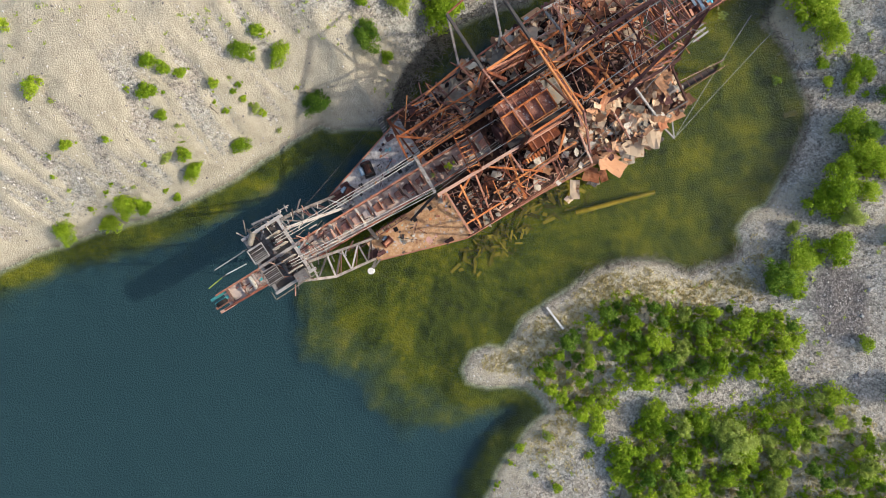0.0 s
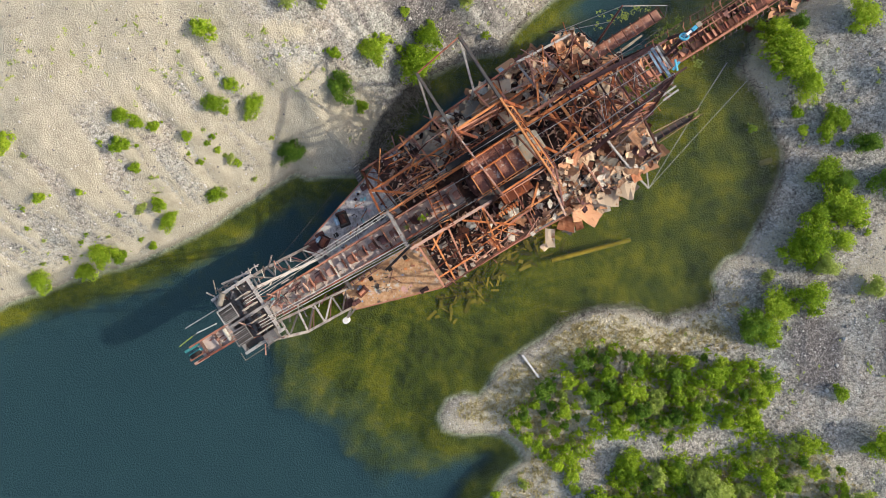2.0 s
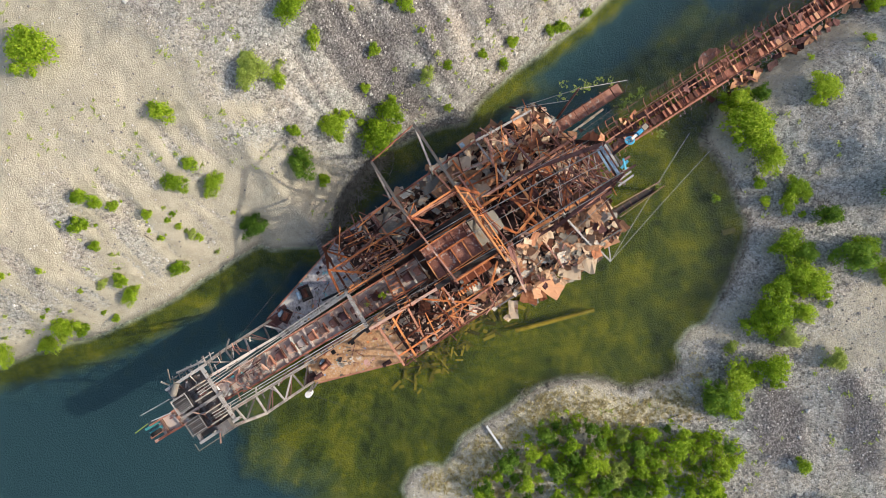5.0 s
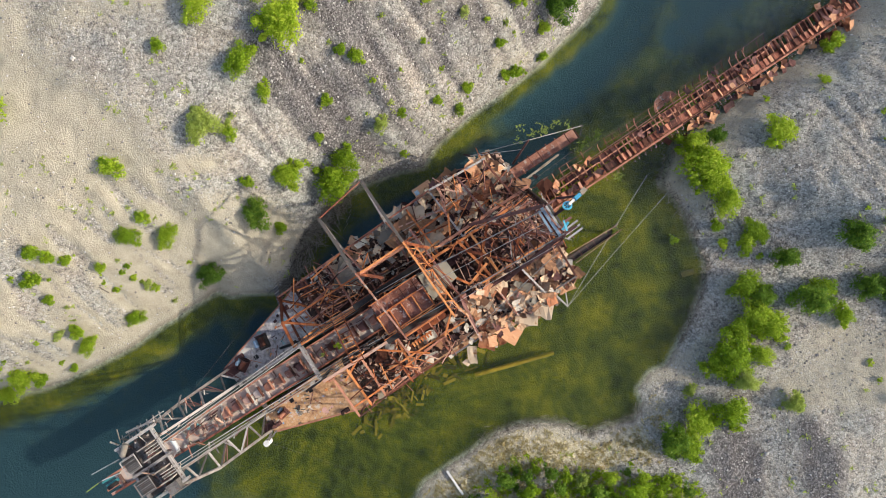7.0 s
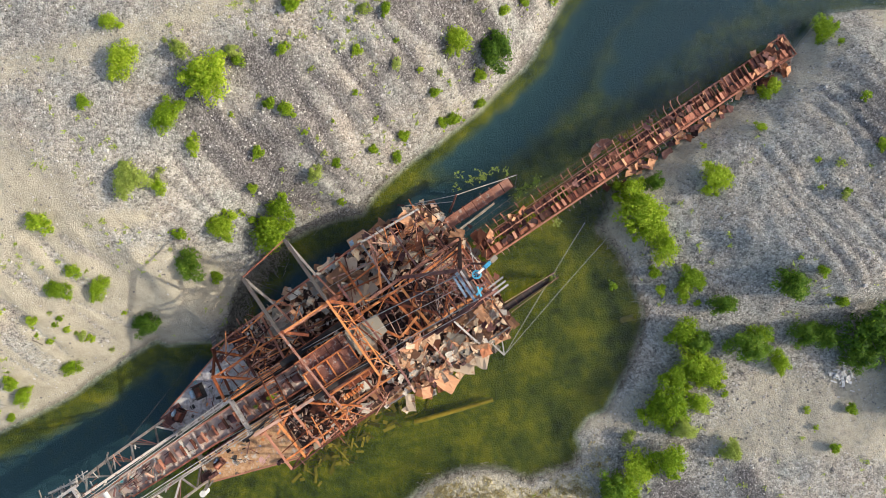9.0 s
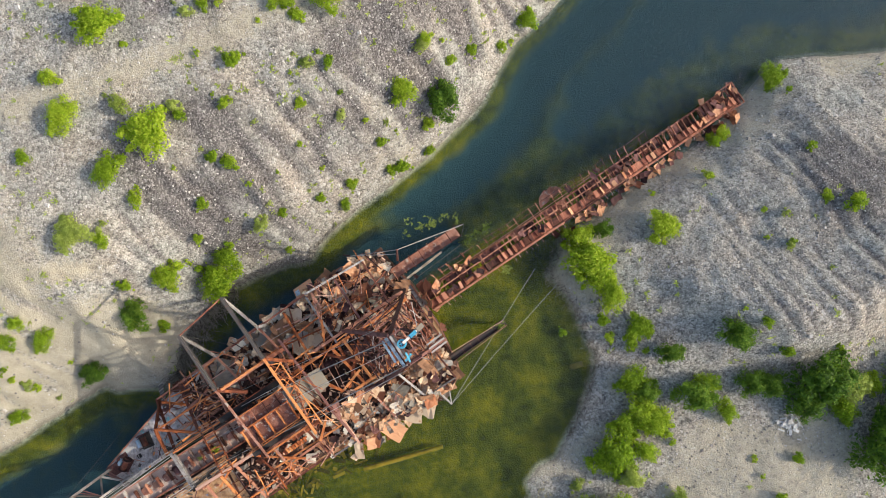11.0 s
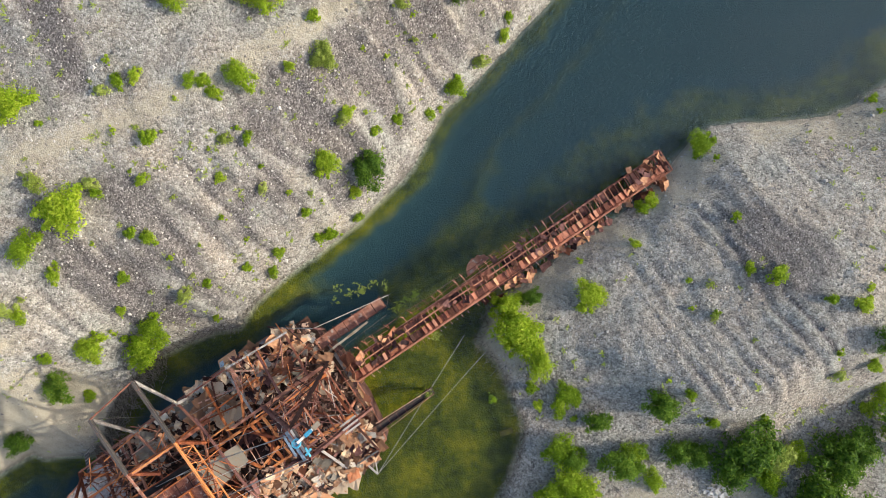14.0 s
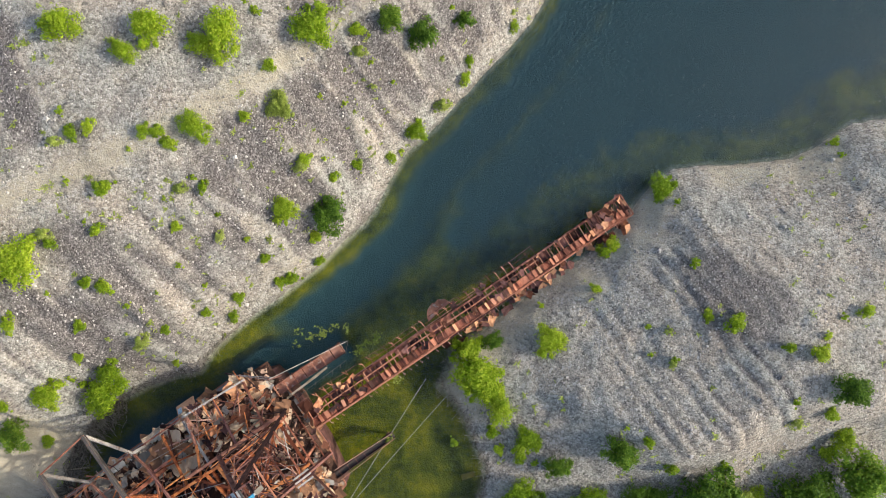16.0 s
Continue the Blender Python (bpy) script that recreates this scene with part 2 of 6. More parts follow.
def water_material():
    """Clear in the lee, slightly turbid and finely rippled where the wind reaches it."""
    n = Nodes("water")
    n.tree.nodes.remove(n.bsdf)
    clear = n.node("ShaderNodeBsdfTransparent", Color=(0.88, 0.94, 0.86, 1))
    gloss = n.node("ShaderNodeBsdfGlossy", Roughness=0.03, Color=(1, 1, 1, 1))
    turbid = n.node("ShaderNodeBsdfDiffuse", Color=(0.033, 0.069, 0.086, 1))
    turn = n.node("ShaderNodeMapping", Rotation=(0, 0, radians(-35)))
    n.link(n.coord.outputs["Object"], turn.inputs["Vector"])
    gust = n.ramp(n.noise(0.09, 4, 0.6), [(0.3, (0.6, 0.6, 0.6)), (0.62, (1, 1, 1))])
    ripple = n.math("MULTIPLY", n.noise(1.9, 1.0, 0.4, turn.outputs[0], (0.7, 1.4, 1.0)), n.math("MULTIPLY", n.attr("wind"), gust))
    b, chop = n.node("ShaderNodeBump", Strength=1.0, Distance=0.14), n.node("ShaderNodeBump", Strength=1.0, Distance=0.85)
    n.link(ripple, b.inputs["Height"])
    n.link(ripple, chop.inputs["Height"])
    n.link(b.outputs[0], gloss.inputs["Normal"])
    n.link(chop.outputs[0], turbid.inputs["Normal"])
    body = n.node("ShaderNodeMixShader")
    n.link(n.math("MULTIPLY", n.attr("wind"), 0.45), body.inputs[0])
    n.link(clear.outputs[0], body.inputs[1])
    n.link(turbid.outputs[0], body.inputs[2])
    fr = n.node("ShaderNodeLayerWeight", Blend=0.5)
    n.link(b.outputs[0], fr.inputs["Normal"])
    gain = n.math("ADD", n.math("MULTIPLY", n.math("POWER", fr.outputs["Facing"], 5.0), 0.95), 0.02)
    mx = n.node("ShaderNodeMixShader")
    n.link(gain, mx.inputs[0])
    n.link(body.outputs[0], mx.inputs[1])
    n.link(gloss.outputs[0], mx.inputs[2])
    n.link(mx.outputs[0], n.out.inputs["Surface"])
    return n.mat


M_GROUND, M_WATER = ground_material(), water_material()


# ---- mesh tools ----
class Shape:
    """Gathers boxes, tubes, plates and discs for one mesh."""

    def __init__(self):
        self.v, self.f = [], []

    def add(self, verts, faces):
        k = len(self.v)
        self.v += [tuple(p) for p in verts]
        self.f += [tuple(i + k for i in face) for face in faces]
        return self

    def bar(self, p, q, w, h=None, roll=0.0):
        """A box from p to q, w across and h high."""
        h = h or w
        p, q = Vector(p), Vector(q)
        a = (q - p).normalized()
        s = a.cross(Vector((0, 0, 1)))
        s = s.normalized() if s.length > 0.01 else Vector((0, 1, 0))
        if roll:
            s = Matrix.Rotation(roll, 3, a) @ s
        t = s.cross(a).normalized()
        c = [(x * s * w + y * t * h) / 2 for x, y in ((-1, -1), (1, -1), (1, 1), (-1, 1))]
        return self.add([p + d for d in c] + [q + d for d in c],
                        [(0, 1, 2, 3), (7, 6, 5, 4), (0, 4, 5, 1), (1, 5, 6, 2), (2, 6, 7, 3), (3, 7, 4, 0)])

    def girder(self, p, q, w, h, t=0.05):
        """An I-beam from p to q, as one solid."""
        p, q = Vector(p), Vector(q)
        a = (q - p).normalized()
        s = a.cross(Vector((0, 0, 1)))
        s = s.normalized() if s.length > 0.01 else Vector((0, 1, 0))
        u = s.cross(a).normalized()
        w, h, e, k = w / 2, h / 2, t / 2, h / 2 - t
        prof = [(-w, -h), (w, -h), (w, -k), (e, -k), (e, k), (w, k), (w, h), (-w, h), (-w, k), (-e, k), (-e, -k), (-w, -k)]
        ring = [x * s + y * u for x, y in prof]
        n = len(ring)
        return self.add([p + d for d in ring] + [q + d for d in ring],
                        [tuple(range(n))[::-1], tuple(range(n, 2 * n))] + [(i, (i + 1) % n, n + (i + 1) % n, n + i) for i in range(n)])

    def box(self, x0, x1, y0, y1, z0, z1):
        return self.bar((x0, (y0 + y1) / 2, (z0 + z1) / 2), (x1, (y0 + y1) / 2, (z0 + z1) / 2), y1 - y0, z1 - z0)

    def tube(self, pts, r, sides=6, r_end=None):
        pts = [Vector(p) for p in pts]
        rings, n = [], len(pts)
        for i, p in enumerate(pts):
            a = (pts[min(i + 1, n - 1)] - pts[max(i - 1, 0)]).normalized()
            s = a.cross(Vector((0.03, 0.02, 1)))
            s = s.normalized() if s.length > 0.01 else Vector((1, 0, 0))
            t = s.cross(a)
            rr = r + ((r if r_end is None else r_end) - r) * i / max(n - 1, 1)
            rings += [p + rr * (math.cos(2 * math.pi * k / sides) * s + math.sin(2 * math.pi * k / sides) * t) for k in range(sides)]
        faces = [(i * sides + k, i * sides + (k + 1) % sides, (i + 1) * sides + (k + 1) % sides, (i + 1) * sides + k) for i in range(n - 1) for k in range(sides)]
        faces += [tuple(range(sides))[::-1], tuple((n - 1) * sides + k for k in range(sides))]
        return self.add(rings, faces)

    def ring(self, centre, axis, r0, r1, width, sides=24):
        """A flat-sided ring (a sheave's rim, a tyre)."""
        c, a = Vector(centre), Vector(axis).normalized()
        s = a.orthogonal().normalized()
        t = a.cross(s)
        vs = []
        for k in range(sides):
            d = math.cos(2 * math.pi * k / sides) * s + math.sin(2 * math.pi * k / sides) * t
            vs += [c + d * r + a * e for r, e in ((r0, -width / 2), (r1, -width / 2), (r1, width / 2), (r0, width / 2))]
        fs = []
        for k in range(sides):
            i, j = 4 * k, 4 * ((k + 1) % sides)
            fs += [(i + m, i + (m + 1) % 4, j + (m + 1) % 4, j + m) for m in range(4)]
        return self.add(vs, fs)

    def prism(self, outline, z0, z1):
        n = len(outline)
        return self.add([(x, y, z0) for x, y in outline] + [(x, y, z1) for x, y in outline],
                        [tuple(range(n))[::-1], tuple(range(n, 2 * n))] + [(i, (i + 1) % n, n + (i + 1) % n, n + i) for i in range(n)])

    def mesh(self, name, mat, smooth=False):
        me = bpy.data.meshes.new(name)
        me.from_pydata(self.v, [], self.f)
        me.materials.append(mat)
        bm = bmesh.new()
        bm.from_mesh(me)
        bmesh.ops.recalc_face_normals(bm, faces=bm.faces)
        bm.to_mesh(me)
        bm.free()
        if smooth:
            me.polygons.foreach_set("use_smooth", [True] * len(me.polygons))
        return me


def part(name, shape, mat, parent, label=""):
    """Links a shape as one mesh under a thing or a part."""
    ob = new(name, shape.mesh(name, mat))
    ob.parent = parent
    return tagged(ob, label)


TABLES = [np.random.RandomState(k).uniform(-1, 1, (256, 256)) for k in range(115)]


def fbm(x, y, scale, seed, octaves=4):
    """Smooth value noise from -1 to 1 on arrays."""
    out, amp, total = np.zeros_like(x, dtype=float), 1.0, 0.0
    for o in range(octaves):
        table = TABLES[seed + o]
        a, b = x / scale * 2 ** o + 71.3 * o, y / scale * 2 ** o + 13.7 * o
        i, j = np.floor(a).astype(int), np.floor(b).astype(int)
        s, t = a - i, b - j
        s, t = s * s * (3 - 2 * s), t * t * (3 - 2 * t)
        g = lambda p, q: table[(i + p) % 256, (j + q) % 256]
        out += amp * ((g(0, 0) * (1 - s) + g(1, 0) * s) * (1 - t) + (g(0, 1) * (1 - s) + g(1, 1) * s) * t)
        total += amp
        amp *= 0.5
    return out / total


def inside(poly, x, y):
    """The signed distance to a polygon's edge, positive inside."""
    x, y = np.asarray(x, float), np.asarray(y, float)
    best, odd = np.full(x.shape, 1e9), np.zeros(x.shape, bool)
    for (ax, ay), (bx, by) in zip(poly, poly[1:] + poly[:1]):
        dx, dy = bx - ax, by - ay
        t = np.clip(((x - ax) * dx + (y - ay) * dy) / (dx * dx + dy * dy), 0, 1)
        best = np.minimum(best, np.hypot(x - ax - t * dx, y - ay - t * dy))
        if dy:
            odd ^= ((ay > y) != (by > y)) & (x < dx * (y - ay) / dy + ax)
    return np.where(odd, best, -best)


def step(x, lo, hi):
    t = np.clip((x - lo) / (hi - lo), 0, 1)
    return t * t * (3 - 2 * t)


# ---- the dredge's own axes: u from bow to stern, v to port, z up from the water ----
AXIS = pose(-2.2, 8.9, 0, 0, 0, 33.0)


def at(u, v, z=0.0):
    return AXIS @ Vector((u, v, z))


# ---- the ground ----
WEST = [(-79.6, -9.2), (-68.1, -6.1), (-60.4, -3.0), (-55.8, -0.8), (-52.3, 0.5), (-48.8, 1.6), (-45.0, 3.0), (-40.4, 4.1), (-35.7, 5.9), (-31.1, 8.2), (-27.3, 10.1),
        (-25.0, 12.0), (-21.9, 13.8), (-18.4, 15.9), (-16.5, 16.9), (-14.9, 16.4), (-11.1, 16.6), (-8.0, 16.9), (-6.2, 18.9), (-6.3, 20.5), (-5.3, 23.3), (-2.9, 26.1), (0.6, 30.0),
        (4.5, 31.8), (7.6, 32.9), (11.4, 33.6), (13.0, 36.1), (15.4, 38.4), (17.7, 40.3), (21.6, 42.9), (24.8, 45.2), (27.9, 47.4), (30.4, 49.9), (33.6, 52.9), (35.9, 55.6),
        (37.5, 59.0), (39.9, 62.5), (43.1, 65.6), (46.2, 68.6), (50.2, 72.9), (53.4, 76.0), (56.6, 79.8), (59.4, 83.7), (63.9, 90.8), (70.3, 99.4)]
WEST_LAND = WEST + [(150, 230), (1500, 1500), (-1500, 1500), (-1500, -120), (-200, -45)]
EAST_SOUTH = [(4.3, -43.1), (6.0, -34.0), (7.4, -30.7), (9.3, -27.6), (11.6, -25.0), (14.3, -22.3), (13.2, -20.3), (11.2, -18.8), (8.9, -18.4), (5.9, -18.8), (3.5, -18.0),
              (2.8, -16.5), (3.9, -14.2), (6.2, -13.2), (8.2, -13.8), (9.1, -12.6), (11.2, -9.6), (13.9, -7.6), (16.6, -6.1), (18.9, -4.2), (21.3, -2.6), (25.1, -1.7), (28.2, -1.5),
              (31.3, -2.2), (33.6, -3.0), (36.7, -2.2), (39.7, -1.1), (40.9, 0.8), (40.5, 2.8), (42.1, 5.1), (44.2, 6.0)]
EAST_NORTH = [(46.1, 8.9), (48.1, 12.7), (49.8, 17.3), (49.8, 20.4), (48.7, 22.7), (47.6, 25.8), (46.1, 28.2), (43.8, 30.9), (45.1, 33.7), (45.5, 35.5), (48.2, 37.4), (51.8, 39.7),
              (58.1, 44.4), (62.8, 47.5), (66.8, 50.2), (70.0, 53.2), (71.7, 55.8), (74.5, 58.8), (76.5, 60.0), (82.0, 60.3), (88.3, 60.7), (93.1, 61.3), (96.3, 62.6), (99.5, 64.7),
              (101.9, 65.9), (106.5, 66.6), (117.1, 68.8), (133.1, 71.7)]
EAST_LAND = EAST_SOUTH + EAST_NORTH + [(1500, 300), (1500, -1500), (-60, -1500), (-10, -120)]
MOUND = [(47.5, 38.5), (50.0, 34), (53.5, 29), (58.5, 22.6), (65, 19.2), (73, 18.2), (82, 19.5), (88, 22), (100, 24), (130, 20), (200, 60), (200, 160), (40, 160)]
MOUND_SOUTH = [(64, -5), (75, 2), (100, 5), (130, 0), (130, -40), (70, -30)]
LAKE = [(-900, -120), (-60.4, -6.9), (-51.1, -2.6), (-37.3, 0.8), (-27.3, 5.1), (-20.3, 8.5), (-20.2, -6.1), (-18.0, -12.6), (-13.4, -14.8), (-9.0, -17.2), (-8.2, -20.6), (-5.0, -23.6), (1.2, -23.4), (7.4, -21.1),
        (11.6, -21.3), (11.2, -23.8), (7.4, -27.6), (4.7, -32.3), (1.2, -58.5), (-60, -900)]
CHANNEL = [(41.2, 49.7), (41.3, 54.3), (45.3, 61.2), (52.5, 68.9), (61.3, 79.0), (71.8, 95.4), (133.9, 94.8), (117.2, 73.5), (99.6, 68.3), (92.3, 64.0), (77.4, 62.7), (71.0, 60.1),
           (61.5, 55.1), (53.7, 50.6), (45.8, 45.7)]
PORT_POOL = [tuple(at(u, v)[:2]) for u, v in ((-18, 7), (-4, 10.5), (8, 12), (22, 13), (34, 12.5), (44, 8), (44, 2), (34, 2), (30, 8), (-10, 5))]
DRY_BANK = [(5, -16), (10, -11), (17, -6.5), (22, -3.2), (33, -4), (41, -2), (43, -6), (33, -8), (24, -8), (18, -12), (12, -17), (7, -17)]
GROVE_A = [(12.6, -16.7), (16.3, -12.0), (20.9, -9.0), (23.2, -6.7), (27.7, -7.1), (31.5, -7.5), (39.0, -7.9), (45.5, -8.9), (47.6, -11.1), (45.2, -14.9), (45.8, -18.5), (38.6, -15.6), (34.8, -18.6), (29.5, -17.8), (23.7, -17.9), (22.3, -21.0), (19.4, -22.6), (16.4, -21.2), (14.2, -19.0)]
GROVE_B = [(25.9, -23.9), (33.2, -20.8), (38.4, -22.2), (45.8, -19.3), (51.7, -18.5), (57.3, -23.5), (60.9, -40.7), (23.5, -41.6), (23.0, -26.9)]
PALE_FLAT = [(56, 1), (58.5, 9), (64, 12), (72, 12.5), (80, 13), (84, 8), (80, 0), (62, -1)]
DARK_SOUTH = [(47.5, -3), (51, -0.5), (54.5, -3), (55.5, -8), (56, -13), (50, -12), (47.5, -8)]
DARK_SOUTH_2 = [(58, -1), (62, 0), (66, -4), (66, -14), (61, -14), (59, -7)]
DARK_FAN = [(76, 51), (84, 46.5), (88, 42), (85, 37), (79, 37), (75, 43)]


def land(x, y):
    """Height and the shares of sand, dark ground (stone, and furrow shade drawn in), dry grass, wet edge, weed bed and
    deep water, on arrays.
    """
    x, y = np.asarray(x, float), np.asarray(y, float)
    rough = fbm(x, y, 3.0, 40, 3)
    dw, de = inside(WEST_LAND, x, y) + 0.35 * rough, inside(EAST_LAND, x, y) + 0.35 * rough
    west = 13.9 * (1 - np.exp(-(np.maximum(dw, 0) / 12) ** 1.22))
    along = (x * 0.80 + y * 0.60) + 3.0 * fbm(x, y, 14, 3)
    slope = x * 0.64 - y * 0.77 + 2.5 * fbm(x, y, 15, 5)
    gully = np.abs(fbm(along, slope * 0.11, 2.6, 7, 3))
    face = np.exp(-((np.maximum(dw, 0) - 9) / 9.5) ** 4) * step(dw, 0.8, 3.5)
    west = west + (0.55 + 0.5 * step(x + y, 10, 40)) * face * (gully - 0.25) + 0.6 * fbm(x, y, 9, 11) * step(dw, 1, 9) + 0.22 * fbm(x, y, 2.2, 15, 2) * step(dw, 0.5, 3)
    m1, m2 = inside(MOUND, x, y), inside(MOUND_SOUTH, x, y)
    shore = np.maximum(de, 0)
    low = (1.5 + 1.1 * step(x, 40, 56)) * (1 - np.exp(-shore / 7.0)) + 0.02 * np.clip(de, 0, 40) + 1.6 * np.clip(1 + m2 / 10, 0, 1)
    heap = 10.3 * (1 - np.exp(-(shore / 11.0) ** 1.12)) - 0.6 * np.exp(-((x - 80) ** 2 + (y - 46) ** 2) / 60)
    heap = np.minimum(heap, shore * (0.36 + 0.45 * step(y, 36, 46)) + 0.3)
    top = step(m1, -1.5, 8.5)
    east = low + (np.maximum(heap, low) - low) * top
    # furrows left by the stacker, fanning down the heap
    s = x * 0.83 + y * 0.56 + 0.0016 * (x - 72) * (y - 35) + 0.9 * fbm(x, y, 11, 21, 2) + 0.4 * fbm(x, y, 2.5, 28, 2)
    across = (y * 0.83 - x * 0.56) * 0.12
    pitch = s / 2.15 + 0.35 * fbm(s, across, 5.0, 24, 2)
    saw = 0.5 + 0.5 * np.cos(2 * math.pi * pitch)
    ridge = step(m1, 2, 6) * step(de, 3, 8) * step(x + 0.5 * y, 74, 84) * step(-x, -94, -86) * np.clip(0.85 + 0.9 * fbm(s, across, 3.5, 26, 2), 0.25, 1)
    east += 0.36 * ridge * (saw ** 0.6 - 0.6) + 0.4 * fbm(x, y, 7, 31) * step(de, 0.5, 6) + 0.18 * fbm(x, y, 2.0, 35, 2) * step(de, 0.5, 3)
    w = -np.maximum(dw, de)
    lake, chan, pool = inside(LAKE, x, y), inside(CHANNEL, x, y), inside(PORT_POOL, x, y)
    wob = 2.6 * fbm(x, y, 9, 51) + 1.2 * fbm(x, y, 2.5, 57)
    deep = np.maximum(np.maximum(step(lake + wob, -2.5, 4.5), 1.0 * step(chan + wob, -2, 7)), 0.8 * step(pool + 0.5 * wob, -1.5, 2.0)) * step(w, 0.6, 4.5)
    du, dv = (x + 2.2) * 0.8387 + (y - 8.9) * 0.5446, -(x + 2.2) * 0.5446 + (y - 8.9) * 0.8387
    deep = np.maximum(deep, (0.80 - 0.36 * step(du, -16, -5) - 0.1 * step(du, 36, 44)) * step(-dw + 0.35 * wob, 1.2, 4.6) * step(dv, -1.5, 3.5) * step(w, 0.3, 2.5))
    deep = np.maximum(deep, 0.85 * step(-dw + 0.3 * wob, 0.7, 3.0) * step(dw, -12, -6) * step(x + y, 52, 66) * step(dv, 2, 5) * step(w, 0.3, 2.0))
    deep = np.maximum(deep, 0.40 * step(lake + 1.5 * wob, -10, 0) * step(w, 2.0, 5.0))
    far = step(np.hypot(x - 20, y - 20), 150, 260) * step(w, 0, 10)
    deep = np.maximum(deep, far)
    bed = -np.minimum(0.32 * w, 1.25) - 1.3 * deep + 0.18 * fbm(x, y, 4, 61) * step(w, 0, 3)
    z = np.where(dw > 0, west, np.where(de > 0, east, bed))
    sand = np.where(dw > 0, np.clip(step(-x - 0.75 * y, -13, 6) * 1.0 + 0.45 * fbm(x, y, 12, 71) + 0.08, 0, 1) * (1 - 0.7 * step(-gully, -0.22, -0.05) * face), 0.12 + 0.22 * fbm(x, y, 15, 72) + 0.5 * (1 - step(de, 2, 7)) * step(fbm(x, y, 6, 73), -0.3, 0.3))
    track = np.exp(-((y - (0.42 * x + 0.004 * x * x + 58.2)) / 2.6) ** 2) * step(dw, 12, 17)
    track2 = np.exp(-((y - (31.5 + 0.09 * (x + 30))) / 1.7) ** 2) * step(-x, 8, 16) * step(dw, 8, 12)
    sand = np.clip(np.maximum(sand, np.maximum(0.62 * track, 0.8 * track2)), 0, 1)
    spit = np.exp(-(np.hypot((x + 13) / 1.5, y - 23.5) / 6.5) ** 4)
    sand = np.maximum(sand, 0.95 * spit)
    dark = np.clip(step(inside(DARK_FAN, x, y) + 3 * fbm(x, y, 6, 81), -2.5, 2.5) * 0.75, 0, 1)
    sand = np.maximum(sand, 0.62 * step(inside(PALE_FLAT, x, y) + 2 * fbm(x, y, 5, 74), -1.5, 2.0))
    bare = np.ones_like(x)
    for heap_ in (DARK_SOUTH, DARK_SOUTH_2):
        south = step(inside(heap_, x, y) + 2.5 * fbm(x, y, 5, 82), -1.0, 2.0)
        dark = np.maximum(dark, 0.95 * south)
        bare = bare * (1 - south)
    # shade lines put into the colour along the furrow troughs
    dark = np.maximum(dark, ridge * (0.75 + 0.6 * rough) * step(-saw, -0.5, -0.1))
    dark = np.maximum(dark, 0.9 * step(inside([(-9, 82), (-3.5, 75), (-1.2, 67), (-1, 62), (-4.5, 61.5), (-6.5, 66), (-9.5, 74)], x, y) + 1.4 * fbm(x, y, 5, 83), -0.6, 1.2))
    dark = np.maximum(dark, np.where(de > 0, 0.18 * step(fbm(x, y, 8, 86), 0.0, 0.4) + 0.04 * step(m1, 0, 3) * step(-m1, -9, -5), 0))
    # west bank: darker in noise patches and along the gully bottoms
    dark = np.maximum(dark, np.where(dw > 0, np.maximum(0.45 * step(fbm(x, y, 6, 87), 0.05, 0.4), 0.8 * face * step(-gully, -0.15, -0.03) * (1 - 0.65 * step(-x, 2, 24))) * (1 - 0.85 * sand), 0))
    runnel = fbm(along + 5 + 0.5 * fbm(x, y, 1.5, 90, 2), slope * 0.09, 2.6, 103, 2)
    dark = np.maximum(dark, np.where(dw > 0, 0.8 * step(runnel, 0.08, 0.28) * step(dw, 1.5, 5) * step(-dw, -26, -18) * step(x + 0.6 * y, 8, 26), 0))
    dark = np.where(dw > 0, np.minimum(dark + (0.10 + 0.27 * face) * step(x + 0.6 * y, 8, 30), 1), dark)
    dark = dark * (1 - 0.9 * spit) * (1 - 0.8 * np.maximum(track, track2))
    dry = step(inside(DRY_BANK, x, y) + 2 * fbm(x, y, 5, 91), -0.8, 1.2) * np.where(de > 0, 1, 0)
    dry = np.maximum(dry, 0.55 * np.where(de > 0, step(fbm(x, y, 11, 93), 0.15, 0.5) * (1 - top) * step(-de, -12, -6), 0))
    grove = np.maximum(step(inside(GROVE_A, x, y) + 1.5 * fbm(x, y, 4, 95), -0.5, 2.0), step(inside(GROVE_B, x, y) + 2 * fbm(x, y, 4, 96), -0.5, 2.0))
    dry = np.maximum(dry, 0.75 * grove * (0.75 + 0.5 * fbm(x, y, 3, 98)))
    dry = dry * bare
    land_d = np.maximum(dw, de)
    wet = np.where(land_d > 0, 1 - step(land_d, 0.0, 0.7), 0)
    return z, sand, dark, dry, wet, step(-z, 0.0, 0.25) * (land_d < 0), deep



def grid_lines(lo, hi, pitch, reach):
    mid = list(np.arange(lo, hi + pitch / 2, pitch))
    out, d = [], pitch
    while sum(out) < reach:
        d *= 1.35
        out.append(d)
    return np.array(sorted([lo - sum(out[:k + 1]) for k in range(len(out))]) + mid + [hi + sum(out[:k + 1]) for k in range(len(out))])


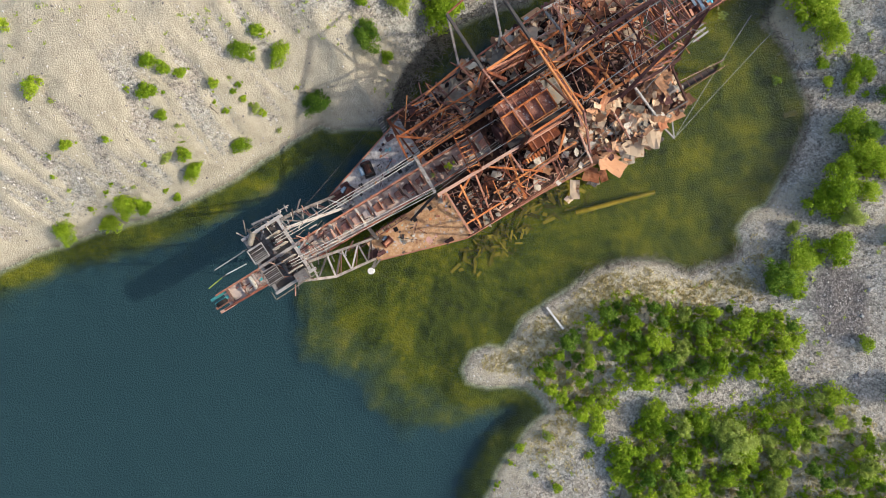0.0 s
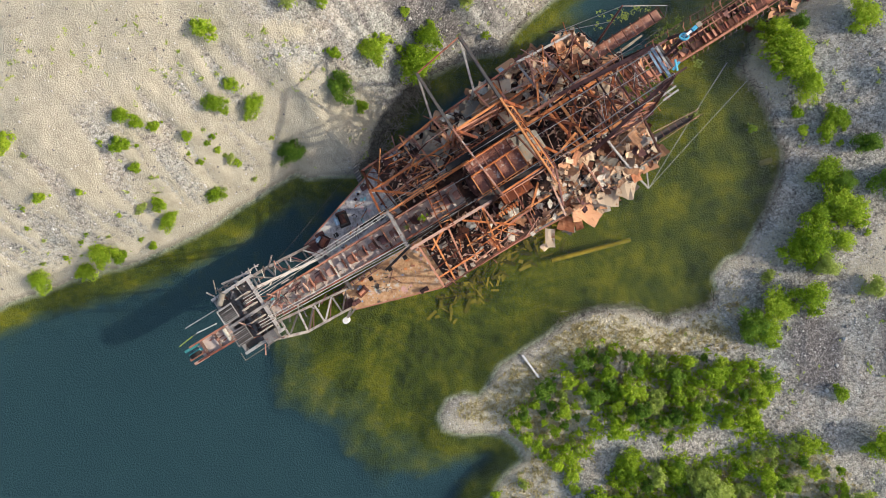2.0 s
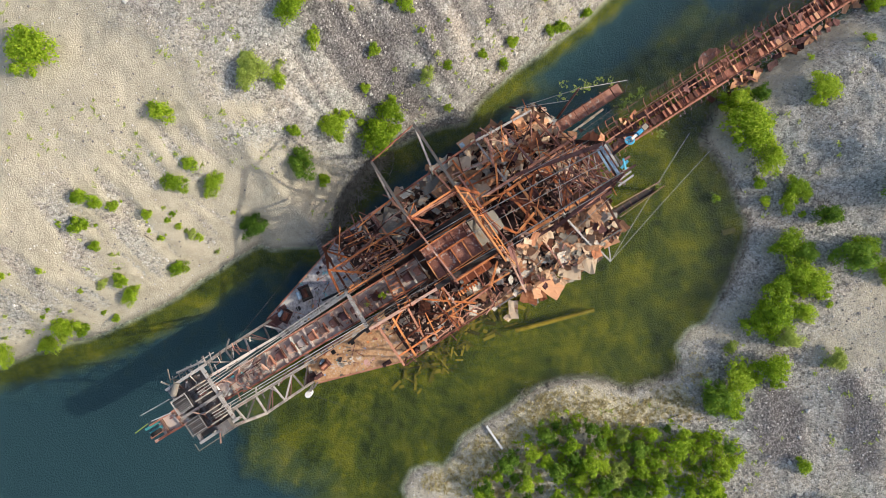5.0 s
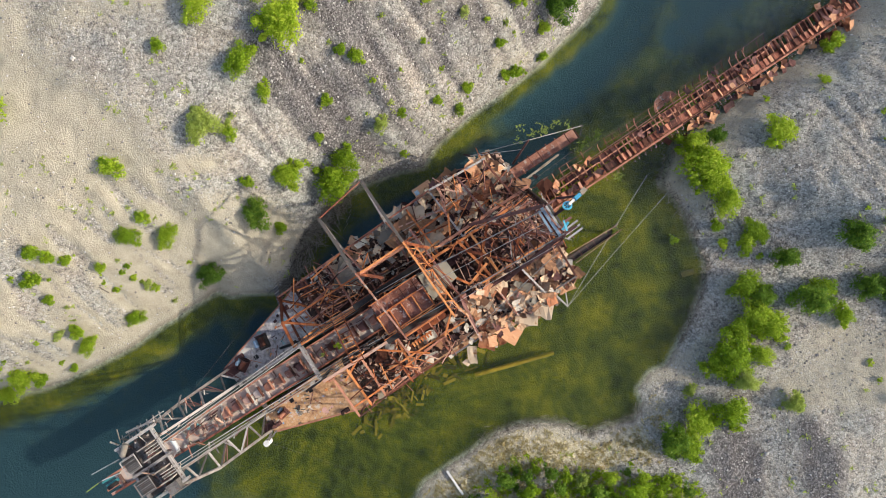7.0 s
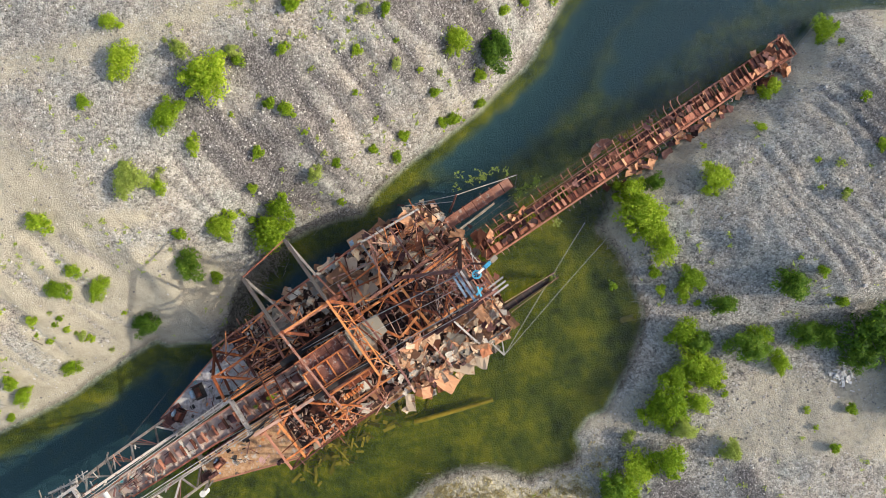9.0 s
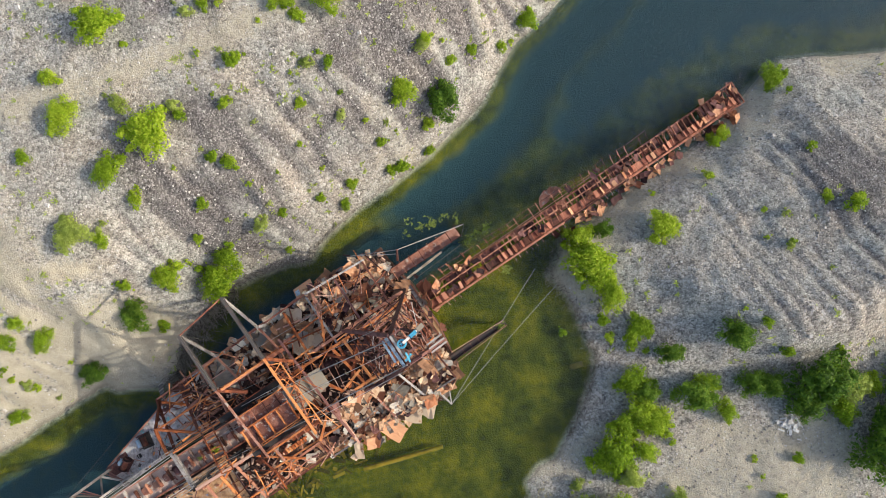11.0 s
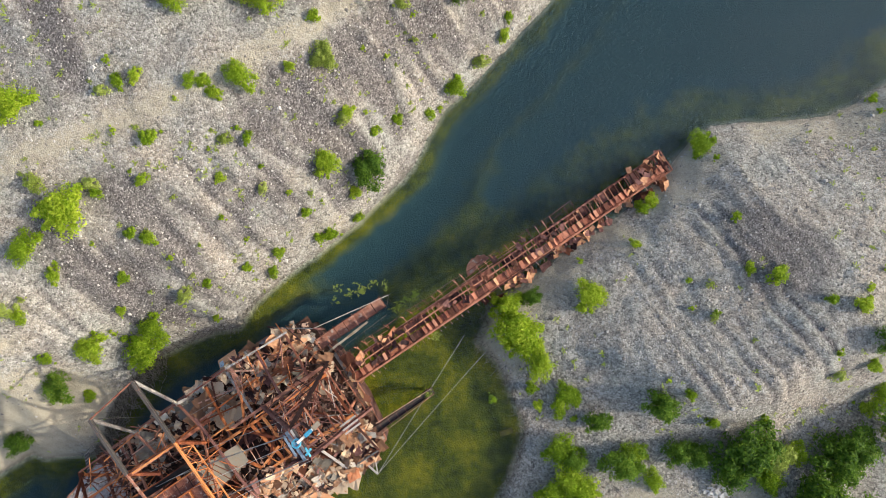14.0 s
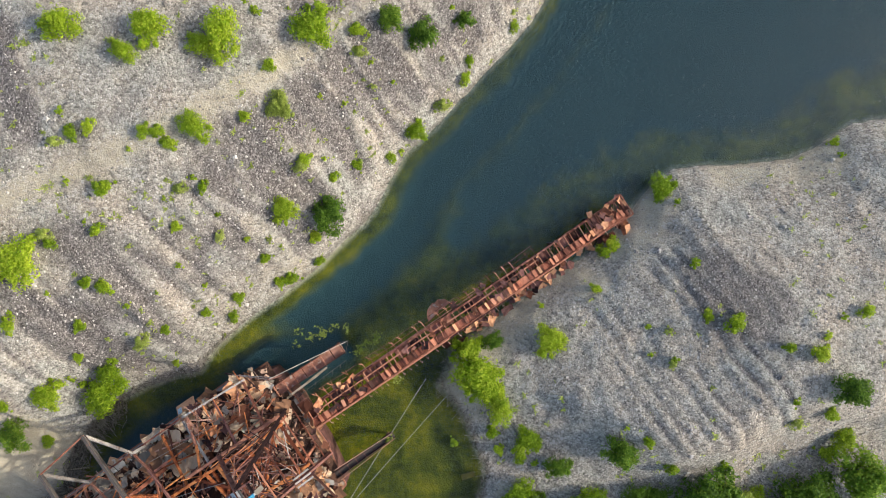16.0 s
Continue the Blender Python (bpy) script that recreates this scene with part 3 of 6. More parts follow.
def sheet(name, xs, ys, z, mat, layers, label, category):
    nx, ny = len(xs), len(ys)
    gx, gy = np.meshgrid(xs, ys)
    me = bpy.data.meshes.new(name)
    i = (np.arange(ny - 1)[:, None] * nx + np.arange(nx - 1)[None, :]).ravel()
    me.from_pydata(np.column_stack([gx.ravel(), gy.ravel(), z.ravel()]).tolist(), [], np.column_stack([i, i + 1, i + nx + 1, i + nx]).tolist())
    me.polygons.foreach_set("use_smooth", [True] * len(me.polygons))
    me.materials.append(mat)
    for key, values in layers.items():
        me.attributes.new(key, "FLOAT", "POINT").data.foreach_set("value", values.ravel().astype(np.float32))
    return tagged(new(name, me), label, category, kind="structure")


XS, YS = grid_lines(-80, 114, 0.4, 1100), grid_lines(-52, 106, 0.4, 1100)
GX, GY = np.meshgrid(XS, YS)
LAND_Z, sand, dark, dry, wet, bed, deep = land(GX, GY)


def height(x, y):
    """The ground's height at a place, from its grid."""
    i = min(max(int(np.searchsorted(XS, x)) - 1, 0), len(XS) - 2)
    j = min(max(int(np.searchsorted(YS, y)) - 1, 0), len(YS) - 2)
    a, b = (x - XS[i]) / (XS[i + 1] - XS[i]), (y - YS[j]) / (YS[j + 1] - YS[j])
    return float((LAND_Z[j, i] * (1 - a) + LAND_Z[j, i + 1] * a) * (1 - b) + (LAND_Z[j + 1, i] * (1 - a) + LAND_Z[j + 1, i + 1] * a) * b)


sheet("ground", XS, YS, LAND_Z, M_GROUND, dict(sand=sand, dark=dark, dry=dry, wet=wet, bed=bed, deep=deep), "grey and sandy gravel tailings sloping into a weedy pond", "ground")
WX, WY = grid_lines(-80, 114, 4.0, 1100), grid_lines(-52, 106, 4.0, 1100)
wx, wy = np.meshgrid(WX, WY)
wind = 0.02 + 0.98 * step(wx * 0.8 + wy * 0.6, 46, 84)
sheet("water", WX, WY, np.zeros_like(wx), M_WATER, dict(wind=wind), "clear pond water, wind-rippled over the open channel", "water")


# ---- the dredge ----
rng = random.Random(5)
dredge = tagged(new("gold_dredge"), "abandoned rusty bucket-ladder gold dredge, collapsed, afloat in a pond", "dredge")
dredge.matrix_basis = AXIS

HULL = [(-11.7, 5.3), (-0.4, 8.4), (2.0, 9.3), (28.0, 10.0), (33.5, 8.0), (34.5, 3.0), (34.5, -4.0), (33.5, -10.0), (30.0, -11.0), (12.0, -9.6), (0.4, -9.2), (-11.0, -5.3), (-11.0, -2.1), (9.0, -2.1), (9.0, 2.1), (-11.4, 2.1)]
hull = part("hull", Shape().prism(HULL, -2.4, 2.72), M_RUST_DARK, dredge, "dark steel pontoon hull with a well for the ladder")
part("deck", Shape().prism(HULL, 2.722, 2.8), M_DECK, hull, "grey deck plates with worn rust and faded paint")
s = Shape()
for (a, b), (c, d) in zip(HULL[:11], HULL[1:12]):
    s.bar((a, b, 2.86), (c, d, 2.86), 0.16, 0.12)
part("gunwale", s, M_RUST_BROWN, hull)
# hatches are not cut out: flat black plates stand for the shade inside
for u, v in ((-7.5, 4.2), (-4.0, -3.4), (-2.2, 3.0), (-6.8, -3.1), (-1.5, -3.2)):
    part("hatch_opening", Shape().box(u - 0.28, u + 0.28, v - 0.28, v + 0.28, 2.80, 2.815), M_BLACK, hull, "open square deck hatch, the shade inside it coloured black")
for u, v in ((-10.9, 5.0), (-9.6, 5.4), (-10.4, -4.7), (-1.2, 7.4), (-2.0, -8.2), (2.0, -8.8)):
    b = Shape().tube([(u, v, 2.8), (u, v, 3.45)], 0.16, 10).tube([(u, v, 3.45), (u, v, 3.55)], 0.24, 10).tube([(u + 0.6, v, 2.8), (u + 0.6, v, 3.45)], 0.16, 10).tube([(u + 0.6, v, 3.45), (u + 0.6, v, 3.55)], 0.24, 10)
    part("bollard", b.box(u - 0.3, u + 0.9, v - 0.3, v + 0.3, 2.8, 2.86), M_RUST_DARK, hull)


def winch(u, v, turn, mat, size=1.0):
    """A deck winch: bed, two cheeks, a drum with flanges and a gear."""
    m = pose(u, v, 2.8, 0, 0, turn)
    p = lambda x, y, z_: m @ Vector((x * size, y * size, z_ * size))
    w = part("winch", Shape().bar(p(-0.9, 0, 0.1), p(0.9, 0, 0.1), 1.3 * size, 0.2 * size), mat, dredge, "seized deck winch with a rope drum")
    part("drum", Shape().tube([p(-0.55, 0, 0.65), p(0.55, 0, 0.65)], 0.34 * size, 12), M_RUST_BROWN, w)
    for x in (-0.62, 0.62):
        part("flange", Shape().tube([p(x - 0.04, 0, 0.65), p(x + 0.04, 0, 0.65)], 0.55 * size, 14), mat, w)
    part("gear", Shape().ring(p(0.85, 0, 0.65), m.to_3x3() @ Vector((1, 0, 0)), 0.35 * size, 0.6 * size, 0.12 * size, 16), M_RUST_DARK, w)
    part("motor", Shape().tube([p(-0.4, 0.75, 0.4), p(0.5, 0.75, 0.4)], 0.27 * size, 10), M_DUSTY_BLUE, w)


winch(-9.4, 4.3, 30, M_RUST_DARK)
winch(-5.6, 5.4, 80, M_BLACK, 1.1)
winch(-8.6, -3.9, 10, M_RUST_BROWN, 0.8)
winch(4.2, -6.4, 60, M_PALE, 0.9)
winch(7.5, -6.8, 20, M_BLACK, 1.1)

# white float hung at the starboard bow
f = part("fender_bracket", Shape().bar((-11.0, -4.9, 2.9), (-12.4, -5.9, 2.9), 0.25).bar((-10.6, -5.3, 2.9), (-12.4, -5.9, 2.9), 0.2), M_GREY, dredge)
s = Shape()
s.tube([(-12.5, -5.95, 1.9), (-12.5, -5.95, 2.2), (-12.5, -5.95, 2.9), (-12.5, -5.95, 3.3)], 0.42, 12)
part("fender", s, M_WHITE, f, "dirty white drum fender")

# ---- bucket ladder ----
LZ = lambda u: 6.7 - 0.018 * (u + 31)
lad = part("bucket_ladder", Shape().bar((-29.2, 0.85, LZ(-29.2) - 0.8), (-18, 0.5, LZ(-18) - 0.8), 2.0, 1.2).bar((-18, 0.45, LZ(-18) - 0.8), (9, -0.2, LZ(9) - 0.8), 2.7, 1.2), M_LADDER, dredge, "faded pink-rust box ladder carrying the bucket chain")
for u in np.arange(-28.5, 8.5, 1.9):
    o = 0.8 - 0.028 * (u + 29)
    wdt = 1.15 if u < -18 else 1.5
    part("cross_frame", Shape().bar((u, o - wdt, LZ(u)), (u, o + wdt, LZ(u)), 0.28, 0.34), M_LADDER if rng.random() < 0.8 else M_PALE, lad)
for sgn in (-1, 1):
    s = Shape()
    s.girder((-30, 0.85 + sgn * 1.05, LZ(-30)), (-18, 0.5 + sgn * 1.2, LZ(-18)), 0.22, 0.5)
    s.girder((-18, 0.5 + sgn * 1.45, LZ(-18)), (9, -0.2 + sgn * 1.5, LZ(9)), 0.22, 0.6)
    part("side_rail", s, M_RUST_BROWN, lad)
for k, u in enumerate(np.arange(-13.2, 8.8, 1.55)):
    o = 0.8 - 0.028 * (u + 29)
    mat = (M_RUST_PINK, M_LADDER, M_RUST_BROWN, M_LADDER, M_RUST_PINK, M_RUST_DARK)[k * 5 % 6]
    z0 = LZ(u) + 0.1
    s = Shape()
    s.add([(u - 0.45, o - 0.5, z0), (u + 0.4, o - 0.62, z0), (u + 0.4, o + 0.62, z0), (u - 0.45, o + 0.5, z0), (u - 0.5, o - 0.34, z0 + 0.26), (u + 0.3, o - 0.46, z0 + 0.4), (u + 0.3, o + 0.46, z0 + 0.4), (u - 0.5, o + 0.34, z0 + 0.26)],
          [(0, 1, 2, 3), (4, 5, 6, 7), (0, 1, 5, 4), (1, 2, 6, 5), (2, 3, 7, 6), (3, 0, 4, 7)])
    b = part("bucket", s, mat, lad, "dredging bucket of the chain, upside down")
    part("lip", Shape().bar((u + 0.5, o - 0.72, z0 + 0.35), (u + 0.5, o + 0.72, z0 + 0.35), 0.12, 0.62), M_RUST_BROWN, b)
for x, mat in ((-20.6, M_WHITE), (-22.3, M_WHITE), (-25.2, M_PALE)):
    o = 0.8 - 0.028 * (x + 29)
    part("roller", Shape().tube([(x, o - 0.85, LZ(x) + 0.12), (x, o + 0.85, LZ(x) + 0.12)], 0.27, 12), mat, lad, "pale worn chain roller")
for v, mat in ((-0.2, M_RUST_PINK), (0.5, M_RUST_PINK), (1.0, M_TURQ), (1.7, M_TURQ)):
    part("tip_prong", Shape().bar((-28.6, v, LZ(-28) - 0.3), (-31.0 + 0.35 * rng.random(), v + 0.05, LZ(-31) - 0.5), 0.34, 0.5), mat, lad, "broken paint-daubed end prong")
part("tip_wheel", Shape().ring((-29.9, 0.75, LZ(-30) - 0.35), (0, 1, 0), 0.1, 0.8, 0.5, 20), M_BLACK, lad)
# worn chain links, pins and scraps along the chain
for k in range(120):
    u = rng.uniform(-28, 8.5)
    o = 0.8 - 0.028 * (u + 29) + rng.uniform(-1.0, 1.0)
    zl = LZ(u) + rng.uniform(0.1, 0.35)
    if k % 3 == 0:
        s = Shape().bar((u - rng.uniform(0.3, 0.8), o, zl), (u + rng.uniform(0.3, 0.8), o + rng.gauss(0, 0.12), zl), 0.12, 0.16)
    elif k % 3 == 1:
        s = Shape().bar((u, o - rng.uniform(0.15, 0.5), zl), (u + rng.gauss(0, 0.15), o + rng.uniform(0.15, 0.5), zl), 0.16, 0.12)
    else:
        s = Shape().bar((u - 0.2, o, zl), (u + 0.2, o + rng.gauss(0, 0.1), zl + 0.08), rng.uniform(0.2, 0.5), 0.06)
    part("chain_link", s, rng.choices((M_LADDER, M_RUST_BROWN, M_PALE, M_RUST_DARK, M_RUST_PINK, M_TURQ), (4, 4, 2, 4, 3, 0.5))[0], lad)
for k in range(9):
    u = -12.6 + k * 0.9
    part("walkway_rib", Shape().bar((u, -2.5, 3.2), (u, -1.75, 3.2), 0.12, 0.25), M_BLACK, lad)
part("walkway_rail", Shape().bar((-13, -2.1, 3.3), (-4.6, -2.1, 3.3), 0.12, 0.2).bar((-13, -2.6, 3.3), (-4.6, -2.6, 3.3), 0.1, 0.2), M_RUST_DARK, lad)

# ---- bow gantry ----
gantry = part("bow_gantry", Shape().box(-20.4, -16.4, -2.6, 3.6, 16.4, 16.55), M_GREY, dredge, "grey riveted bow gantry with a head platform")
for sgn, name in ((1, "port"), (-1, "starboard")):
    foot, mid, head = Vector((-11.2, 4.9 * sgn, 3.0)), Vector((-15.4, 4.5 * sgn, 10.8)), Vector((-18.0, 3.5 * sgn + 0.4, 16.3))
    fin, hin = Vector((-9.6, 2.6 * sgn, 3.0)), Vector((-16.2, 2.2 * sgn + 0.4, 16.2))
    part("outer_chord", Shape().girder(foot, mid, 0.3, 0.34, 0.06).girder(mid, head, 0.3, 0.34, 0.06), M_GREY, gantry)
    part("inner_chord", Shape().girder(fin, hin, 0.28, 0.32, 0.06), M_GREY, gantry)
    outer = [foot.lerp(mid, 0.2), foot.lerp(mid, 0.62), mid, mid.lerp(head, 0.5), head]
    inner = [fin.lerp(hin, t) for t in (0.08, 0.3, 0.55, 0.75, 0.97)]
    for i in range(5):
        part("strut", Shape().girder(outer[i], inner[i], 0.17, 0.2, 0.04), M_GREY, gantry)
        if i < 4:
            part("brace", Shape().girder(outer[i], inner[i + 1], 0.17, 0.2, 0.04), M_GREY, gantry)
    low = [p + Vector((0.1, -0.1 * sgn, -0.9)) for p in outer[:3]]
    for a, b in zip(low, inner):
        part("lacing", Shape().bar(a, b, 0.1).bar(a + Vector((0.5, 0, 0)), b, 0.1), M_RUST_DARK, gantry)
    part("foot_plate", Shape().box(-11.9, -10.3, 4.3 * sgn - 0.5, 4.9 * sgn + 0.4 if sgn > 0 else 4.9 * sgn + 1.1, 2.8, 3.1), M_RUST_DARK, gantry)
# head platform: frame, two gratings, sheave housings, rails
for x in (-20.5, -18.4, -16.3):
    part("head_beam", Shape().girder((x, -2.9, 16.75), (x, 3.9, 16.75), 0.3, 0.4, 0.06), M_GREY, gantry)
for y in (-2.9, 0.4, 3.9):
    part("head_beam", Shape().girder((-20.7, y, 16.95), (-15.6, y, 16.95), 0.3, 0.4, 0.06), M_GREY, gantry)
for y0, y1 in ((-1.9, -0.3), (0.9, 2.5)):
    g = part("grating", Shape().box(-20.7, -19.0, y0 - 0.06, y0, 17.45, 17.6).box(-20.7, -19.0, y1, y1 + 0.06, 17.45, 17.6).box(-20.76, -20.7, y0 - 0.06, y1 + 0.06, 17.45, 17.6).box(-19.0, -18.94, y0 - 0.06, y1 + 0.06, 17.45, 17.6), M_GREY, gantry, "dark slotted ladder grating")
    for y in np.arange(y0 + 0.12, y1, 0.2):
        part("slat", Shape().box(-20.7, -19.0, y - 0.03, y + 0.03, 17.45, 17.56), M_GREY, g)
    part("backing", Shape().box(-20.68, -19.02, y0, y1, 17.1, 17.16), M_BLACK, g)
for y in (-1.2, 1.8):
    h = part("sheave_block", Shape().box(-18.2, -16.6, y - 0.75, y - 0.62, 16.9, 18.1).box(-18.2, -16.6, y + 0.62, y + 0.75, 16.9, 18.1), M_PALE, gantry, "sheave block with rope wheels")
    for k in range(4):
        part("sheave", Shape().ring((-17.4, y - 0.45 + 0.3 * k, 17.6), (0, 1, 0), 0.12, 0.5, 0.14, 20), M_GREY if k % 2 else M_RUST_DARK, h)
    part("axle", Shape().tube([(-17.4, y - 0.8, 17.6), (-17.4, y + 0.8, 17.6)], 0.11, 8), M_BLACK, h)
part("head_drum", Shape().tube([(-20.2, 3.0, 17.3), (-19.2, 3.9, 17.3)], 0.34, 12), M_PALE, gantry, "pale rusted drum")
part("head_housing", Shape().box(-17.9, -16.5, -3.4, -2.3, 16.9, 17.9), M_GREY, gantry, "grey rusted housing")
s = Shape()
for x in np.arange(-20.8, -15.4, 0.9):
    s.bar((x, -3.5, 16.9), (x, -3.5, 17.9), 0.06)
s.bar((-20.8, -3.5, 17.9), (-15.4, -3.5, 17.9), 0.06).bar((-20.8, -3.5, 17.4), (-15.4, -3.5, 17.4), 0.05).bar((-20.8, -3.5, 17.9), (-20.8, -2.6, 17.9), 0.06)
part("handrail", s, M_PALE, gantry)
s = Shape()
for x in np.arange(-19.8, -14.6, 0.8):
    s.bar((x, 4.6, 15.2), (x, 4.6, 16.4), 0.09).bar((x, 4.0, 16.5), (x, 4.9, 16.0), 0.09)
s.bar((-20.0, 4.6, 16.4), (-14.6, 4.6, 16.0), 0.1).bar((-19.0, 4.9, 16.4), (-15.6, 4.3, 16.7), 0.22).bar((-18.0, 4.8, 15.8), (-17.2, 4.0, 17.2), 0.25)
part("side_platform", s, M_GREY, gantry, "tangled side platform of angle iron")
for k in range(130):
    p0 = Vector((rng.uniform(-20.4, -12.5), rng.uniform(-3.2, 4.6), 0))
    p0.z = 16.4 if p0.x < -16.2 else 16.2 - (p0.x + 16.2) * 2.0 - 1.0
    d = Vector((rng.uniform(-1, 1), rng.uniform(-1, 1), rng.uniform(-0.4, 0.6))).normalized() * rng.uniform(0.5, 1.7)
    part("loose_angle", Shape().bar(p0, p0 + d, rng.uniform(0.06, 0.16)), rng.choice([M_GREY, M_RUST_DARK, M_RUST_PINK, M_PALE, M_GREY]), gantry)
M_MOSS = steel("mossy_pole", (0.10, 0.14, 0.02), (0.22, 0.30, 0.05), (0.36, 0.44, 0.10), 3.0, 0.3)
part("head_pole", Shape().tube([(-21.2, 2.9, 16.6), (-25.6, 3.2, 15.0)], 0.06, 6), M_CABLE, gantry, "thin pole sticking out of the gantry head")
part("head_pole", Shape().tube([(-21.8, 1.6, 16.6), (-24.6, 2.0, 15.6)], 0.06, 6), M_WHITE, gantry, "thin pole sticking out of the gantry head")
part("head_pole", Shape().tube([(-25.1, 2.0, 15.4), (-27.4, 1.9, 14.6)], 0.06, 6), M_MOSS, gantry, "thin pole sticking out of the gantry head")
part("head_pole", Shape().tube([(-21.9, 1.7, 16.4), (-25.2, 2.0, 15.4)], 0.06, 6), M_CABLE_DARK, gantry, "thin pole sticking out of the gantry head")
for y, z1 in ((2.4, 3.0), (0.6, 4.0)):
    part("hanging_cable", Shape().tube([(-20.4, y, 16.4), (-22.5, y + 0.1, 9.0), (-25.5, y + 0.5, z1 - 3.2)], 0.10, 6), M_RUST_PINK, gantry, "slack cable running down into the water")
for k, (y, zz) in enumerate(((-1.5, 0), (-1.2, 0.05), (-0.9, 0), (1.5, 0), (1.8, 0.05), (2.1, 0))):
    v1 = -2.5 + 0.3 * (k % 3) if y < 0 else 2.1 + 0.3 * (k % 3)
    pts = [Vector((-17.4, y, 18.1 + zz)).lerp(Vector((0.0, v1, 10.2)), t) - Vector((0, 0, 0.5 * 4 * t * (1 - t))) for t in np.linspace(0, 1, 9)]
    part("hoist_rope", Shape().tube(pts, 0.042, 5), M_CABLE, gantry, "pale steel hoist rope")
    part("hoist_rope", Shape().tube([Vector((0.0, v1, 10.2)), Vector((9.0, v1 * 0.9, 13.6))], 0.045, 5), M_CABLE_DARK, gantry)


# ---- portals over the ladder ----
for (p, q), mat, zf in ((((-10.0, 2.6, 4.3), (-9.4, -2.8, 4.3)), M_GREY, 2.8), (((0.2, 2.5, 10.1), (-0.1, -2.5, 9.7)), M_GREY, 2.8)):
    g = part("portal", Shape().girder(p, q, 0.42, 0.5, 0.08), mat, dredge, "steel portal beam spanning the ladder well")
    for e in (p, q):
        part("leg", Shape().girder((e[0], e[1] + (0.1 if e[1] > 0 else -0.1), zf), e, 0.3, 0.3, 0.06), mat, g)
part("portal_brace", Shape().girder((-0.1, -2.6, 9.6), (-4.4, -3.2, 2.8), 0.3, 0.35, 0.06), M_BLACK, g)
part("portal_brace", Shape().girder((0.1, 2.7, 9.6), (-4.2, 3.4, 2.8), 0.3, 0.35, 0.06), M_BLACK, g)

# ---- superstructure frame ----
frame_ = part("superstructure", Shape().girder((0.0, 2.3, 9.75), (33.5, 1.9, 9.75), 0.32, 0.6, 0.06), M_RUST, dredge, "bare orange-rust skeleton of the collapsed house")
part("main_girder", Shape().girder((0.0, -2.9, 9.6), (19.5, -3.6, 9.7), 0.34, 0.6, 0.06), M_RUST_PINK, frame_)
part("main_girder", Shape().girder((19.5, -3.6, 9.7), (33.5, -3.9, 9.7), 0.3, 0.6, 0.06), M_RUST, frame_)
part("plate_girder", Shape().girder((20.5, 2.9, 9.3), (33.5, 2.9, 9.4), 0.34, 0.8, 0.05), M_RUST_BROWN, frame_)
part("plate_girder", Shape().girder((20.0, -4.5, 9.3), (33.5, -5.0, 9.3), 0.34, 0.8, 0.05), M_RUST_DARK, frame_)
for u in (0.6, 6.0, 12.0, 17.5, 23.5, 28.5, 33.2):
    for v in (2.2, -3.3):
        part("column", Shape().girder((u, v, 2.8), (u, v, 9.5), 0.32, 0.32, 0.06), M_RUST_BROWN, frame_)
    if u > 8:
        part("cross_beam", Shape().girder((u, 2.2, 9.6), (u, -3.5, 9.6), 0.26, 0.4, 0.05), M_RUST, frame_)
# starboard rafters from the girder to the eave
for u, z0, u1, z1, mat in ((1.0, 9.2, 0.9, 8.2, M_RUST_BROWN), (3.0, 9.2, 2.5, 6.6, M_RUST), (5.2, 9.2, 4.4, 5.4, M_RUST_BROWN), (10.0, 9.2, 9.2, 5.4, M_RUST), (14.5, 9.2, 14.3, 6.0, M_RUST_BROWN), (19.0, 9.2, 18.4, 7.0, M_RUST_PINK), (23.3, 9.2, 24.0, 7.0, M_RUST_PINK), (27.0, 9.2, 28.5, 6.6, M_GREY), (32.6, 9.0, 32.8, 6.4, M_RUST_BROWN)):
    ve = -9.0 - (0.8 if u > 16 else 0)
    part("rafter", Shape().girder((u, -3.3, z0), (u1, ve, z1), 0.22, 0.3, 0.05), mat, frame_)
    part("eave_post", Shape().bar((u1, ve, 2.8), (u1, ve, z1), 0.2), M_RUST_BROWN, frame_)
part("eave_beam", Shape().girder((0.9, -9.1, 8.1), (4.4, -9.2, 5.4), 0.18, 0.26), M_RUST_BROWN, frame_)
part("eave_beam", Shape().girder((4.4, -9.2, 5.4), (14.3, -9.2, 5.9), 0.18, 0.26), M_RUST_BROWN, frame_)
part("eave_beam", Shape().girder((14.3, -9.5, 6.0), (32.8, -9.8, 6.6), 0.18, 0.26), M_GREY, frame_)
part("deck_rail", Shape().bar((0.2, -9.1, 3.7), (14, -9.5, 3.7), 0.08).bar((0.2, -9.1, 3.3), (14, -9.5, 3.3), 0.06), M_RUST_BROWN, frame_)
# port rafters
for u, mat, z1 in ((0.3, M_RUST, 5.8), (3.9, M_RUST_BROWN, 6.2), (8.0, M_RUST_BROWN, 6.5), (20.0, M_RUST, 7.4), (23.6, M_GREY, 8.4), (27.5, M_RUST_DARK, 7.2), (31.5, M_RUST_BROWN, 6.4)):
    part("rafter", Shape().girder((u, 2.2, 9.5), (u - 0.3, 8.9, z1), 0.22, 0.3, 0.05), mat, frame_)
    part("eave_post", Shape().bar((u - 0.3, 8.9, 2.8), (u - 0.3, 8.9, z1), 0.2), M_RUST_DARK, frame_)
part("eave_beam", Shape().girder((0.0, 8.9, 5.8), (12.0, 9.1, 6.8), 0.2, 0.28), M_RUST_BROWN, frame_)
part("eave_beam", Shape().girder((12.0, 9.1, 6.8), (23.3, 9.3, 8.2), 0.2, 0.28), M_RUST_BROWN, frame_)
